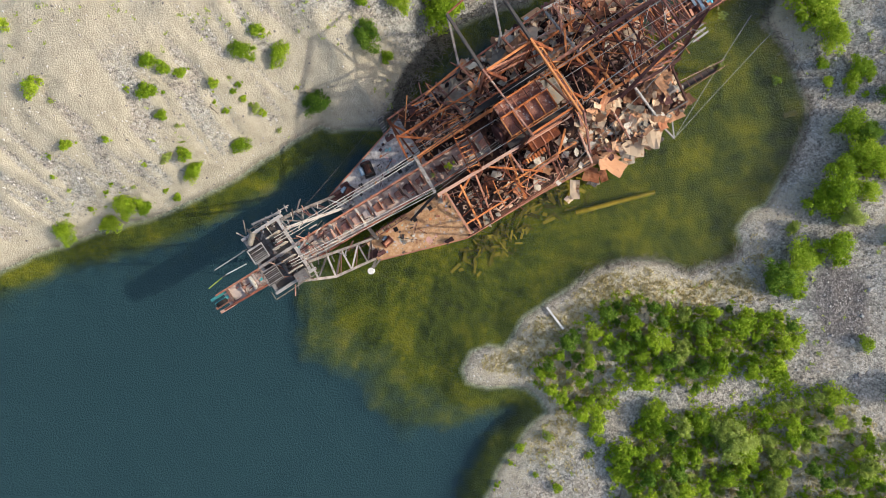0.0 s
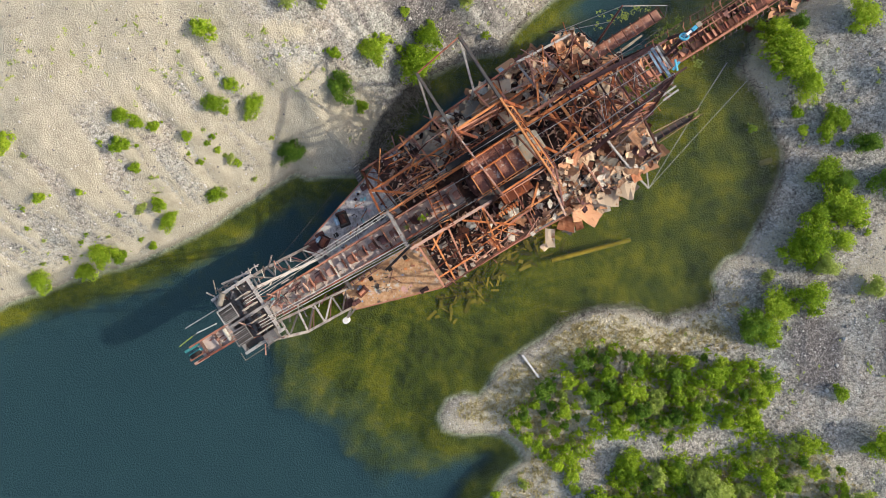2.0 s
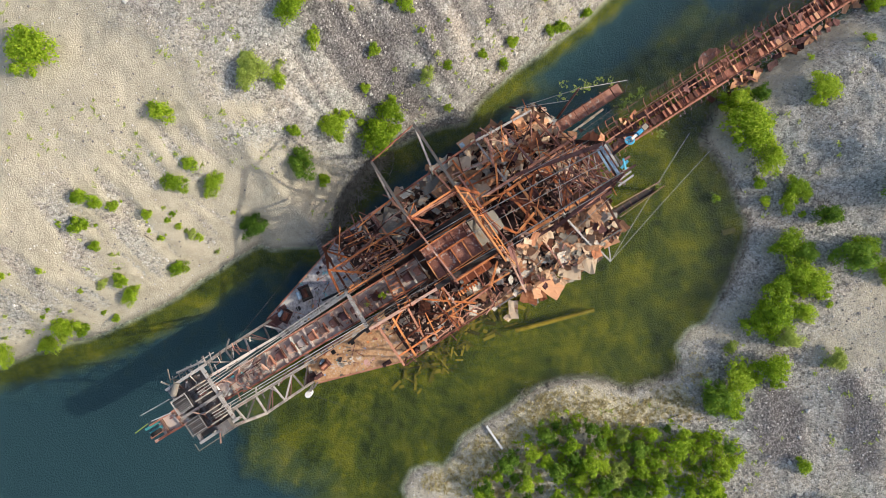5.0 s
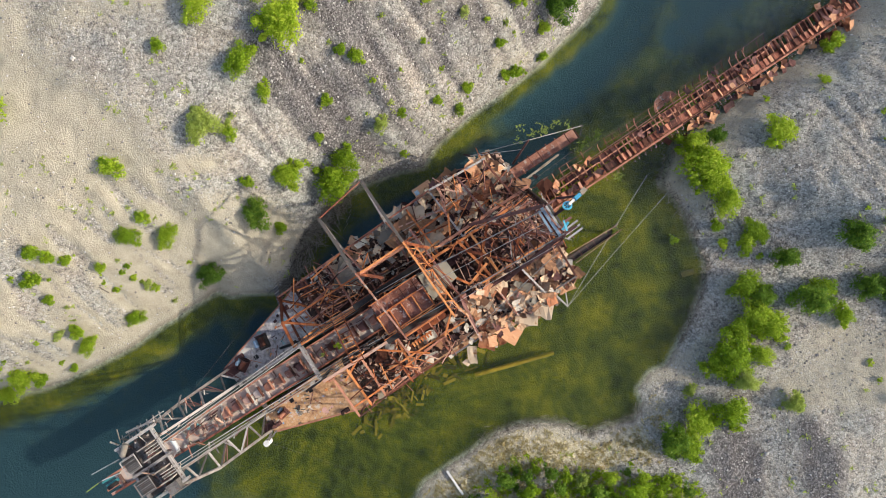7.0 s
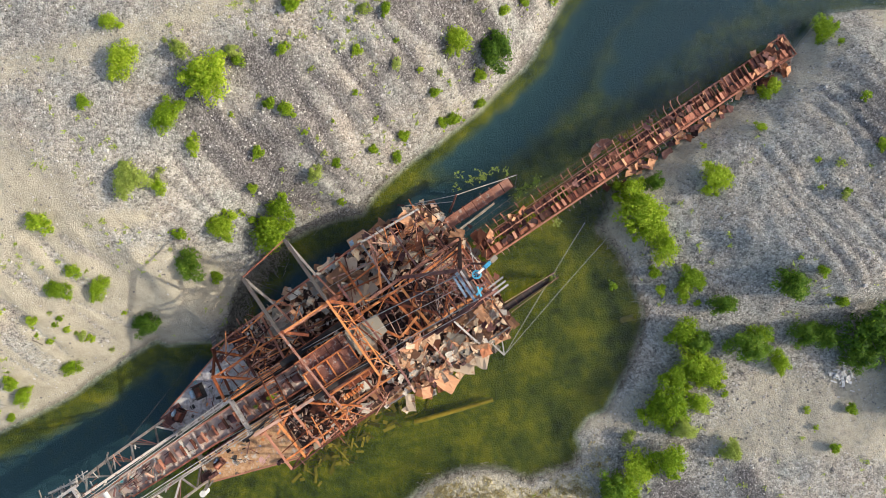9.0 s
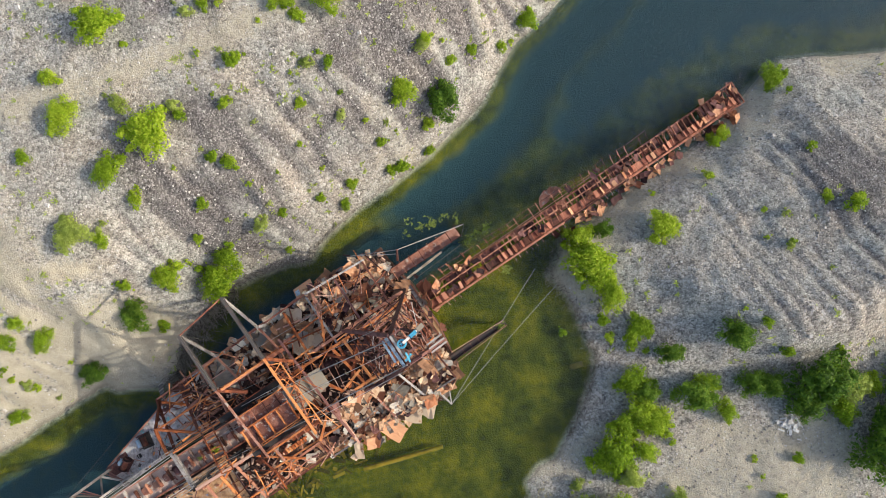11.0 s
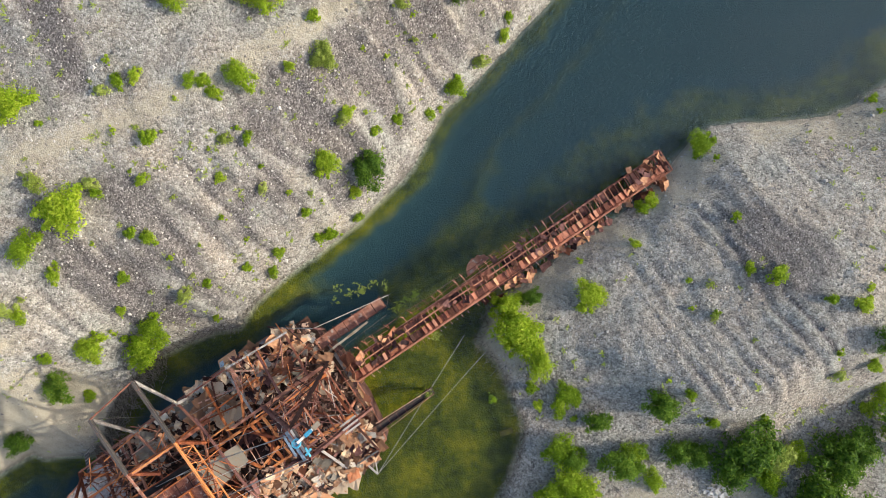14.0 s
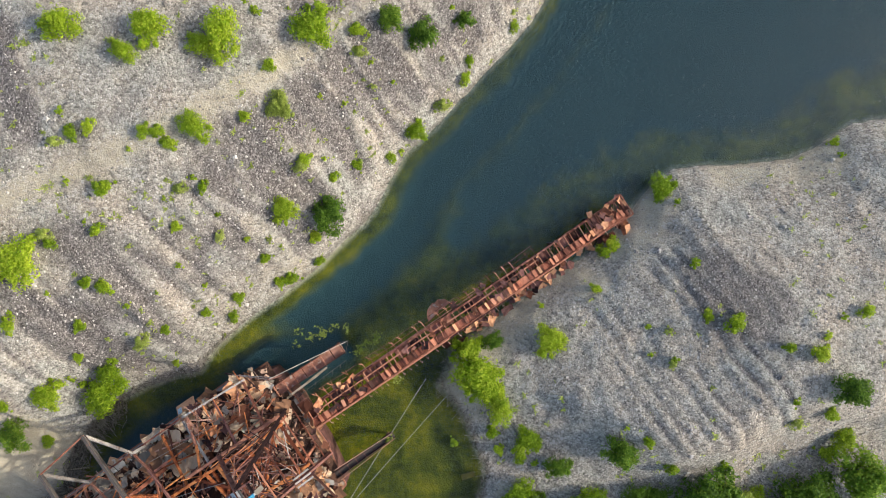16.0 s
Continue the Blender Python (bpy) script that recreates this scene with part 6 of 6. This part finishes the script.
    k = new("crown", me)
    k.parent = ob
    return ob


G_BANK, G_EAST, G_GROVE = "bushes on the west gravel bank", "bushes on the east bank", "young trees in the grove"
KINDS = {
    "small": [plant("bush", 11 + k, 10, 34, 0.115, m, lb, "bush", G_BANK, flat=0.9) for k, (m, lb) in enumerate(((M_LEAF, "small bright green willow bush on the gravel slope"), (M_LEAF_PALE, "small yellowish green shrub on the gravel slope"), (M_LEAF, "low bright green shrub growing out of gravel")))],
    "bush": [plant("bush", 31 + k, 21, 62, 0.075, m, lb, "bush", G_BANK, flat=0.9) for k, (m, lb) in enumerate(((M_LEAF, "round bright green willow bush on gravel"), (M_LEAF, "leafy light green bush with an uneven crown"), (M_LEAF_DARK, "dense deep green bush on gravel"), (M_LEAF_PALE, "thin pale green bush on gravel")))],
    "big": [plant("bush", 71 + k, 46, 84, 0.052, m, lb, "bush", G_BANK, flat=0.9) for k, (m, lb) in enumerate(((M_LEAF, "large bright green willow thicket on gravel"), (M_LEAF, "large leafy light green bush on gravel"), (M_LEAF_DARK, "large dense deep green bush on gravel"), (M_LEAF_PALE, "large pale feathery willow bush on gravel")))],
    "tree": [plant("young_tree", 51 + k, 24, 66, 0.075, m, lb, "tree", G_GROVE, tall=0.45, flat=1.0) for k, (m, lb) in enumerate(((M_LEAF, "young bright green poplar in a dense grove"), (M_LEAF, "young leafy birch with a light green crown"), (M_LEAF_DARK, "young alder with a deep green crown"), (M_LEAF_PALE, "young willow with a pale feathery crown")))],
}
USED = set()


def grow(kind, k, x, y, r, group, stretch=1.0):
    proto = KINDS[kind][k]
    m = Matrix.LocRotScale((x, y, height(x, y) - 0.05), Euler((0, 0, rng.uniform(0, 6.28))), (r * rng.uniform(0.92, 1.12), r * rng.uniform(0.82, 1.05), 0.95 * r * stretch * rng.uniform(0.85, 1.2)))
    if proto.name in USED:
        ob = copy_thing(proto, m @ Matrix.Diagonal((*(1 / s_ for s_ in proto.scale), 1)))
    else:
        USED.add(proto.name)
        proto.matrix_basis = m
        ob = proto
    return tagged(ob, group=group)


WEST_BUSHES_A = [(-9.4, 60.6, 2.6), (0.3, 62.4, 1.06), (2.2, 63.3, 1.05), (4.3, 63.9, 1.04), (10.3, 63.6, 1.09), (11.8, 63.5, 1.16), (12.8, 62.1, 1.08), (15.9, 64.1, 2.02), (25.3, 66.7, 2.19), (21.4, 65.4, 0.94), (5.3, 57.0, 1.39), (1.3, 57.9, 0.6), (-13.2, 65.0, 0.99), (-14.6, 66.2, 1.16), (-13.7, 50.5, 2.23), (-14.8, 54.7, 1.21), (-7.4, 51.7, 1.46), (-4.5, 48.6, 3.17), (-1.7, 51.9, 1.2), (-1.2, 50.8, 0.9), (-9.5, 44.5, 2.19), (3.9, 52.3, 0.96), (13.4, 57.1, 1.01), (16.0, 57.2, 0.94), (14.9, 58.4, 0.65), (12.4, 52.7, 0.95), (27.7, 60.7, 1.25), (24.7, 54.7, 1.84), (27.8, 51.4, 1.15), (21.7, 48.6, 0.97)]
WEST_BUSHES_B = [(24.1, 45.9, 1.39), (22.7, 45.5, 1.08), (17.0, 51.4, 0.95), (2.0, 46.1, 1.04), (3.9, 45.5, 1.19), (-0.2, 40.8, 1.16), (-7.2, 41.2, 1.17), (-14.3, 37.3, 2.59), (-11.4, 36.6, 1.13), (11.9, 48.0, 0.74), (17.5, 43.6, 1.08), (13.5, 41.7, 0.92), (16.5, 41.1, 1.01), (8.9, 39.8, 0.92), (6.2, 38.2, 1.39), (-5.5, 32.0, 2.12), (-0.4, 31.2, 2.97), (1.4, 34.3, 2.09), (-7.3, 25.3, 1.28), (-20.4, 24.3, 1.77), (30.7, 58.9, 0.9), (41.3, 65.5, 1.61), (44.8, 68.9, 1.48), (37.8, 62.1, 0.95), (33.6, 60.7, 1.08), (-10.2, 30.8, 0.99), (-38.2, 38.6, 3.06), (-25.0, 32.4, 1.58), (-24.6, 24.3, 1.67), (-22.7, 26.6, 1.13)]
WEST_BUSHES_C = [(-35.0, 22.4, 1.34), (-33.7, 21.7, 1.1), (-35.8, 19.0, 1.59), (-31.9, 21.4, 0.94), (-28.4, 20.5, 1.01), (-34.8, 16.6, 1.04), (-26.7, 13.7, 1.62), (-24.2, 18.2, 0.95), (-23.5, 17.7, 0.79), (-10.9, 31.1, 0.67), (-1.6, 36.6, 0.91), (-33.3, 12.2, 1.4), (-35.6, 11.8, 1.0), (-32.9, 10.3, 1.67), (-41.9, 5.8, 1.94), (-44.8, 3.4, 1.63), (-40.0, 5.4, 1.4), (-50.5, 2.3, 1.77), (-46.3, 12.7, 1.03), (-41.6, 13.5, 0.83), (-35.7, 6.9, 0.86), (-27.6, 17.6, 0.79), (2.0, 75.2, 2.61), (8.8, 72.3, 1.66), (11.7, 74.9, 2.26), (19.7, 74.4, 2.93), (17.3, 73.3, 1.84), (29.5, 76.0, 2.78), (34.6, 76.0, 1.33), (34.6, 73.9, 1.04)]
WEST_BUSHES_D = [(24.4, 71.4, 1.16), (1.1, 65.8, 0.78), (27.2, 59.9, 1.3), (-48.3, 18.9, 1.34), (-25.6, 20.6, 0.64), (-38.1, 19.3, 0.68), (-25.4, 19.1, 0.57), (-48.9, 11.5, 0.49), (-49.6, 4.5, 0.52), (-49.4, 9.1, 0.5), (-50.7, 25.9, 0.98), (-38.4, 10.8, 0.43), (-21.9, 15.9, 0.53), (-48.3, 7.6, 0.43), (-43.0, 8.4, 0.51), (-40.6, 8.1, 0.44), (-46.7, 5.3, 0.68), (-11.0, 38.5, 0.68), (-3.6, 33.8, 0.5), (9.0, 35.1, 0.76), (-11.7, 29.0, 0.35), (-18.5, 45.9, 1.11), (-2.6, 44.9, 0.54), (6.9, 50.3, 0.54), (14.1, 45.3, 0.65), (5.7, 43.1, 0.62), (7.0, 42.5, 0.49), (11.6, 55.9, 0.47), (27.8, 48.1, 0.92), (22.5, 51.0, 0.66)]
WEST_BUSHES_E = [(2.3, 38.9, 0.5), (9.0, 44.6, 0.49), (17.1, 54.1, 0.48), (20.0, 51.1, 0.57), (23.1, 77.6, 0.78), (29.8, 61.1, 0.56), (32.6, 67.8, 0.64), (29.8, 68.4, 0.55), (36.1, 70.0, 0.64), (35.0, 64.8, 0.52), (39.2, 62.9, 0.76), (48.1, 72.5, 1.07), (48.6, 74.7, 0.91), (54.9, 79.7, 0.92), (38.6, 70.9, 0.5), (17.1, 70.6, 0.39), (54.8, 81.4, 0.61), (8.4, 61.5, 0.52)]
WEST_DEEP_A = [(29.7, 54.2, 2.74), (-9.7, 27.0, 2.18), (-16.7, 19.3, 2.09), (38.7, 77.6, 1.87), (42.5, 76.2, 2.28), (47.9, 78.9, 1.42)]
EAST_BUSHES_A = [(48.4, 33.4, 3.35), (51.7, 28.4, 2.83), (47.7, 35.9, 2.14), (58.5, 37.1, 2.32), (55.4, 23.9, 1.79), (54.5, 21.7, 1.25), (54.5, 16.7, 2.31), (55.7, 12.9, 3.02), (52.2, 7.7, 3.3), (50.2, 6.5, 2.25), (53.6, 4.3, 2.1), (57.3, 11.4, 2.5), (46.7, 2.9, 1.2), (47.8, -1.0, 2.58), (51.7, 0.2, 2.44), (46.3, -4.7, 2.23), (59.6, 1.5, 1.62), (55.3, -12.3, 1.27), (60.2, -18.6, 2.62), (45.7, 23.0, 0.86), (50.7, 24.8, 1.23), (49.7, 31.0, 2.94), (51.6, 22.5, 1.12), (56.5, 23.3, 1.12), (56.3, 20.7, 0.64), (69.8, 24.8, 0.94), (73.3, 20.8, 1.08), (53.4, 11.0, 2.29), (55.4, 7.8, 2.07), (81.8, 16.2, 3.2)]
EAST_BUSHES_B = [(80.7, 13.2, 2.5), (85.0, 16.1, 1.81), (74.5, 57.4, 1.92), (66.4, 48.7, 1.16), (67.6, 49.8, 1.34), (64.7, 43.9, 0.96), (80.5, 39.7, 1.48), (73.6, 34.9, 0.8), (73.2, 38.5, 0.8), (76.9, 47.1, 0.83), (66.2, 13.0, 1.68), (91.7, 28.3, 1.19), (90.1, 35.9, 1.48), (96.0, 24.0, 2.01), (94.4, 21.9, 1.47), (54.4, 23.0, 1.28), (63.8, 16.5, 2.06), (96.3, 40.9, 1.03), (73.3, 34.4, 0.85), (57.7, 41.7, 0.75), (59.2, 8.7, 0.66), (72.2, 2.0, 0.97), (74.9, 6.8, 1.13), (69.7, 6.6, 0.57), (70.4, 4.4, 0.57), (77.5, 40.4, 0.91), (70.6, 39.1, 0.52), (70.9, 35.5, 0.65), (67.2, 26.6, 0.58), (86.7, 36.6, 0.94)]
EAST_BUSHES_C = [(87.0, 30.1, 0.81), (87.8, 27.1, 0.94), (98.6, 63.3, 0.92), (98.7, 61.3, 0.67), (91.1, 38.0, 0.76), (76.0, 55.3, 0.74), (93.6, 40.2, 0.76), (80.2, 21.3, 0.65)]
EAST_DEEP_A = [(51.0, 37.0, 1.63), (59.3, 20.5, 1.82), (62.2, 15.2, 3.02), (44.3, -3.7, 2.56), (56.2, 15.2, 1.96), (66.7, 23.1, 2.62), (71.7, 16.3, 2.37), (69.6, 16.6, 2.1), (78.0, 17.1, 4.34), (76.1, 14.0, 2.44), (86.6, 11.8, 3.86), (89.9, 15.3, 3.54), (84.7, 8.4, 3.85), (89.8, 8.3, 3.95), (93.4, 31.5, 2.36), (97.9, 19.1, 3.95), (92.0, 17.0, 3.48)]
SOUTH = [(20.5, -23.7, 1.5), (20.9, -25.6, 1.12), (23.3, -28.0, 1.34), (23.2, -30.0, 1.49), (27.9, -21.5, 1.85), (26.9, -23.1, 1.49), (14.1, -25.3, 0.92), (10.4, -27.0, 0.92), (9.2, -29.0, 0.69), (12.5, -30.4, 0.53), (15.3, -31.9, 0.89), (7.3, -32.0, 0.77), (19.5, -27.5, 0.75), (26.2, -28.2, 1.19), (38.6, -25.1, 2.94), (36.6, -23.8, 2.21), (40.2, -27.0, 2.2), (33.9, -23.1, 1.84), (43.8, -27.3, 1.76), (33.3, -27.6, 1.47), (37.3, -30.3, 1.91), (43.6, -30.8, 2.05)]
for spots, group, deep_green in ((WEST_BUSHES_A, G_BANK, False), (WEST_BUSHES_B, G_BANK, False), (WEST_BUSHES_C, G_BANK, False), (WEST_BUSHES_D, G_BANK, False), (WEST_BUSHES_E, G_BANK, False), (WEST_DEEP_A, G_BANK, True), (EAST_BUSHES_A, G_EAST, False), (EAST_BUSHES_B, G_EAST, False), (EAST_BUSHES_C, G_EAST, False), (EAST_DEEP_A, G_EAST, True), (SOUTH, G_GROVE, False)):
    for x, y, r in spots:
        if group == G_BANK and r > 0.55 and rng.random() < 0.35:
            side = rng.choice((-1, 1))
            sx, sy = x + side * 0.8 * (r + 0.7), y - side * 0.6 * (r + 0.7)
            if height(sx, sy) > 0.3:
                grow("small", rng.choice((0, 1, 1, 2)), sx, sy, rng.uniform(0.35, 0.65), group, 0.7)
        if r < 0.85:
            grow("small", rng.choice((0, 0, 1, 2)), x, y, r, group)
        else:
            kind = "big" if r > 1.6 else "bush"
            grow(kind, 2 if deep_green else rng.choices((0, 1, 3), (4, 4, 1.2))[0], x, y, r, group, 1.15 if deep_green else 1.0)

for poly, gap, count in ((GROVE_A, 1.35, 160), (GROVE_B, 1.6, 145)):
    placed, tries = [], 0
    while len(placed) < count and tries < 6000:
        tries += 1
        x, y = rng.uniform(10, 62), rng.uniform(-42, -5)
        if inside(poly, [x], [y])[0] < 0.2 or any((x - a) ** 2 + (y - b) ** 2 < gap * gap for a, b in placed):
            continue
        placed.append((x, y))
        r = 0.65 + 1.15 * rng.random() ** 1.3
        grow("tree", rng.choices((0, 1, 2, 3), (4, 4, 3, 1.2 if poly is GROVE_A else 3))[0], x, y, r, G_GROVE, rng.uniform(0.9, 1.25))
onboard = copy_thing(KINDS["small"][0], AXIS @ Matrix.LocRotScale((3.3, -0.4, 6.75), None, [0.75 / s_ for s_ in KINDS["small"][0].scale]))
tagged(onboard, "bright green shrub sprouting on the old ladder", group="plants on the wreck")
onboard = copy_thing(KINDS["small"][1], AXIS @ Matrix.LocRotScale((1.0, -0.2, 6.7), None, [0.4 / s_ for s_ in KINDS["small"][1].scale]))
tagged(onboard, "tiny green shrub sprouting on the old ladder", group="plants on the wreck")
for u, v, size in ((41.2, -8.3, 0.7), (40.2, -7.7, 0.45)):
    onboard = copy_thing(KINDS["small"][1], AXIS @ Matrix.LocRotScale((u, v, 4.0 - 0.33 * (u - 33.5)), None, [size / s_ for s_ in KINDS["small"][1].scale]))
    tagged(onboard, "yellowish green shrub sprouting at the end of a chute", group="plants on the wreck")


# ---- stones, weeds, dry grass and driftwood ----
def scatter(name, mat, make, label, category):
    s_ = Shape()
    make(s_)
    me = bpy.data.meshes.new(name)
    me.from_pydata(s_.v, [], s_.f)
    me.materials.append(mat)
    tagged(new(name, me), label, category, kind="stuff")


def stones(s_):
    r = np.random.RandomState(3)
    n = 120000
    x, y = r.uniform(-60, 108, n), r.uniform(-36, 86, n)
    z_, sand_, dark_, dry_, wet_, bed_, deep_ = land(x, y)
    clump = fbm(x, y, 5, 97)
    keep = (z_ > 0.12) & (r.uniform(0, 1, n) < np.clip(0.5 - 0.42 * sand_ + 0.5 * clump, 0.05, 1) * (1 - 0.7 * dry_))
    base = np.array([(-1, -1, -0.5), (1, -1, -0.5), (1, 1, -0.5), (-1, 1, -0.5), (-0.6, -0.6, 0.6), (0.6, -0.6, 0.6), (0.6, 0.6, 0.6), (-0.6, 0.6, 0.6)])
    quads = [(4, 5, 6, 7), (0, 1, 5, 4), (1, 2, 6, 5), (2, 3, 7, 6), (3, 0, 4, 7)]
    for px, py, pz in zip(x[keep], y[keep], z_[keep]):
        size = 0.055 + 0.10 * r.uniform() ** 3 + (0.16 if r.uniform() < 0.005 else 0)
        a = r.uniform(0, 6.28)
        c, d = math.cos(a) * size, math.sin(a) * size
        b = base * r.uniform(0.65, 1.3, base.shape)
        i = len(s_.v)
        s_.v += [(px + c * q[0] - d * q[1], py + d * q[0] + c * q[1], pz + size * q[2]) for q in b]
        s_.f += [tuple(i + k for k in q) for q in quads]


def tufts(places, blades, size, up):
    def make(s_):
        r = np.random.RandomState(8)
        for px, py, pz, k in places(r):
            for b in range(blades):
                a, l = r.uniform(0, 6.28), size * k * r.uniform(0.5, 1.4)
                ox, oy = r.normal(0, 0.35 * size * k, 2)
                dx, dy = math.cos(a), math.sin(a)
                w_ = 0.22 * l
                i = len(s_.v)
                s_.v += [(px + ox - dy * w_, py + oy + dx * w_, pz), (px + ox + dy * w_, py + oy - dx * w_, pz), (px + ox + dx * l, py + oy + dy * l, pz + l * up * r.uniform(0.5, 1.2))]
                s_.f.append((i, i + 1, i + 2))
    return make


def weed_places(r):
    x, y = r.uniform(-58, 100, 15000), r.uniform(-34, 84, 15000)
    z_, sand_, *_, deep_ = land(x, y)
    keep = (z_ > 0.2) & (fbm(x, y, 7, 99) > 0.12) & (r.uniform(0, 1, 15000) < np.where(inside(EAST_LAND, x, y) > 0, 0.25, 0.5))
    return [(a, b, c, r.uniform(0.5, 1.5)) for a, b, c in zip(x[keep], y[keep], z_[keep])]


def under_places(r):
    x, y = r.uniform(10, 62, 9000), r.uniform(-42, -5, 9000)
    z_, *_ = land(x, y)
    d = np.maximum(inside(GROVE_A, x, y), inside(GROVE_B, x, y))
    keep = (z_ > 0.2) & (d > -1.0) & (fbm(x, y, 3.5, 100) > -0.1)
    return [(a, b, c, r.uniform(0.5, 1.6)) for a, b, c in zip(x[keep], y[keep], z_[keep])]


def dry_places(r):
    x, y = r.uniform(2, 64, 26000), r.uniform(-34, 12, 26000)
    z_, _, _, dry_, *_ = land(x, y)
    keep = (z_ > 0.15) & (r.uniform(0, 1, 26000) < dry_ * 0.8)
    return [(a, b, c, r.uniform(0.5, 1.4)) for a, b, c in zip(x[keep], y[keep], z_[keep])]


scatter("loose_stones", M_STONE, stones, "loose grey stones strewn over the tailings", "stones")
scatter("weed_tufts", M_LEAF_PALE, tufts(weed_places, 9, 0.3, 0.6), "sparse yellowish weeds between the stones", "weeds")
scatter("undergrowth", M_LEAF, tufts(under_places, 8, 0.34, 0.9), "low green undergrowth between the young trees", "undergrowth")
scatter("dry_grass", M_DRY, tufts(dry_places, 6, 0.3, 0.8), "straw-coloured dry grass on the low bank", "grass")


def floating_places(r):
    spots = [(27.8, 38.6), (28.1, 38.1), (29.3, 39.2), (31.2, 38.9), (32.5, 35.8), (33.3, 36.3), (34.0, 36.8), (34.8, 37.3), (35.6, 37.7), (24.7, 38.9), (24.4, 36.9), (26.5, 37.8), (38.2, 31.6), (38.0, 32.3), (35.4, 37.4), (28.0, 38.2)]
    return [(x + r.normal(0, 0.35), y + r.normal(0, 0.3), 0.02, r.uniform(0.4, 1.1)) for x, y in spots for _ in range(9)]


scatter("water_weed", M_LEAF_PALE, tufts(floating_places, 6, 0.3, 0.5), "olive water weed and reeds caught at the stern", "water plants")


def driftwood(s_):
    r = np.random.RandomState(12)
    shore = [p for p in zip(EAST_NORTH[:10], EAST_NORTH[1:11])] + [p for p in zip(WEST[17:23], WEST[18:24])] + [p for p in zip(WEST[23:27], WEST[24:28])] + [p for p in zip(EAST_SOUTH[19:27], EAST_SOUTH[20:28])]
    for (ax, ay), (bx, by) in shore:
        ln = math.hypot(bx - ax, by - ay)
        brush = (ax, ay) in WEST[17:22]
        for k in range(int(ln * (75 if brush else 13))):
            t = r.uniform()
            nx, ny = -(by - ay) / ln, (bx - ax) / ln
            off = -abs(r.normal(0.9, 0.9)) + 0.5 if brush else r.normal(0.15, 0.4)
            x, y = ax + (bx - ax) * t + nx * off, ay + (by - ay) * t + ny * off
            zz_ = max(height(x, y), 0.0) + r.uniform(0.02, 0.5 if brush else 0.15)
            d = r.normal(0, 1, 3) * (1, 1, 0.25)
            d = Vector(d / np.linalg.norm(d) * r.uniform(0.25, 1.1 if brush else 0.7))
            p = Vector((x, y, zz_))
            s_.bar(p - d, p + d, r.uniform(0.02, 0.045))


scatter("driftwood", M_TWIG, driftwood, "grey dead brushwood and roots along the waterline", "driftwood")


def fallen(x, y, x2, y2, r, mat, name, label, category):
    p, q = Vector((x, y, 0)), Vector((x2, y2, 0))
    pts = []
    for t in np.linspace(0, 1, 5):
        c = p.lerp(q, t)
        pts.append((c.x, c.y, height(c.x, c.y) + r * 0.8))
    tagged(new(name, Shape().tube(pts, r, 8, r * 0.6).mesh(name, mat)), label, category)


for a, b, c, d, r in ((36.2, -23.6, 41.5, -23.9, 0.10), (23.4, -33.6, 25.0, -28.6, 0.09), (24.6, -17.4, 27.4, -17.0, 0.07), (33.5, -33.0, 35.8, -29.0, 0.09), (53.4, -25.5, 57.2, -28.0, 0.08), (41.0, -12.5, 43.5, -10.5, 0.06), (38.5, -6.8, 41.0, -6.0, 0.06), (-29.4, 18.0, -28.6, 17.2, 0.08)):
    fallen(a, b, c, d, r, M_BARK, "fallen_trunk", "bleached fallen birch trunk lying in the undergrowth", "log")
g0, g1 = (14.1, -7.9), (16.2, -10.8)
tagged(new("plank", Shape().bar((g0[0], g0[1], height(*g0) + 0.25), (g1[0], g1[1], height(*g1) + 0.3), 0.28, 0.14).mesh("plank", M_WHITE)), "white weathered plank on the low bank", "plank")
s = Shape()
for k in range(40):
    x, y = 74.6 + rng.gauss(0, 0.8), 10.9 + rng.gauss(0, 0.6)
    d = Vector((rng.gauss(0, 1), rng.gauss(0, 1), 0.2)).normalized() * rng.uniform(0.15, 0.5)
    s.bar(Vector((x, y, height(x, y) + 0.1)) - d, Vector((x, y, height(x, y) + 0.15)) + d, rng.uniform(0.1, 0.4), 0.05)
tagged(new("rubbish_heap", s.mesh("rubbish_heap", M_WHITE)), "white rubbish dumped on the gravel", "rubbish", kind="stuff")

# ---- sunken timber beside the hull ----
p, q = at(14.9, -14.4), at(25.5, -17.9)
tagged(new("sunken_log", Shape().tube([(p.x, p.y, -0.30), ((p.x + q.x) / 2, (p.y + q.y) / 2, -0.22), (q.x, q.y, -0.32)], 0.36, 8, 0.3).mesh("sunken_log", M_SUNK)), "weed-covered log floating just under the surface", "log")
for k in range(130):
    u, v = rng.uniform(-1, 19), -10.3 - abs(rng.gauss(0, 1.6))
    if k % 6 == 0:
        u, v = rng.uniform(-3, 8), rng.uniform(-15, -11)
    c = at(u, v)
    a, l = rng.choice((0.6, 0.6, 2.2)) + rng.gauss(0, 0.8), rng.uniform(0.5, 1.9)
    d = Vector((math.cos(a), math.sin(a), 0)) * l / 2
    zb = height(c.x, c.y)
    zb = max(zb + 0.1, -0.9 - 0.7 * rng.random())
    tagged(new("sunken_plank", Shape().bar(Vector((c.x, c.y, zb)) - d, Vector((c.x, c.y, zb + 0.12)) + d, rng.uniform(0.15, 0.55), 0.06).mesh("sunken_plank", M_SUNK)), "weed-covered plank sunk beside the hull", "plank", "sunken planks beside the hull")
tagged(new("sunken_board", Shape().bar((46.6, 18.2, -0.35), (48.4, 18.7, -0.3), 0.75, 0.08).mesh("sunken_board", M_SUNK)), "weed-covered board in the shallows", "plank")
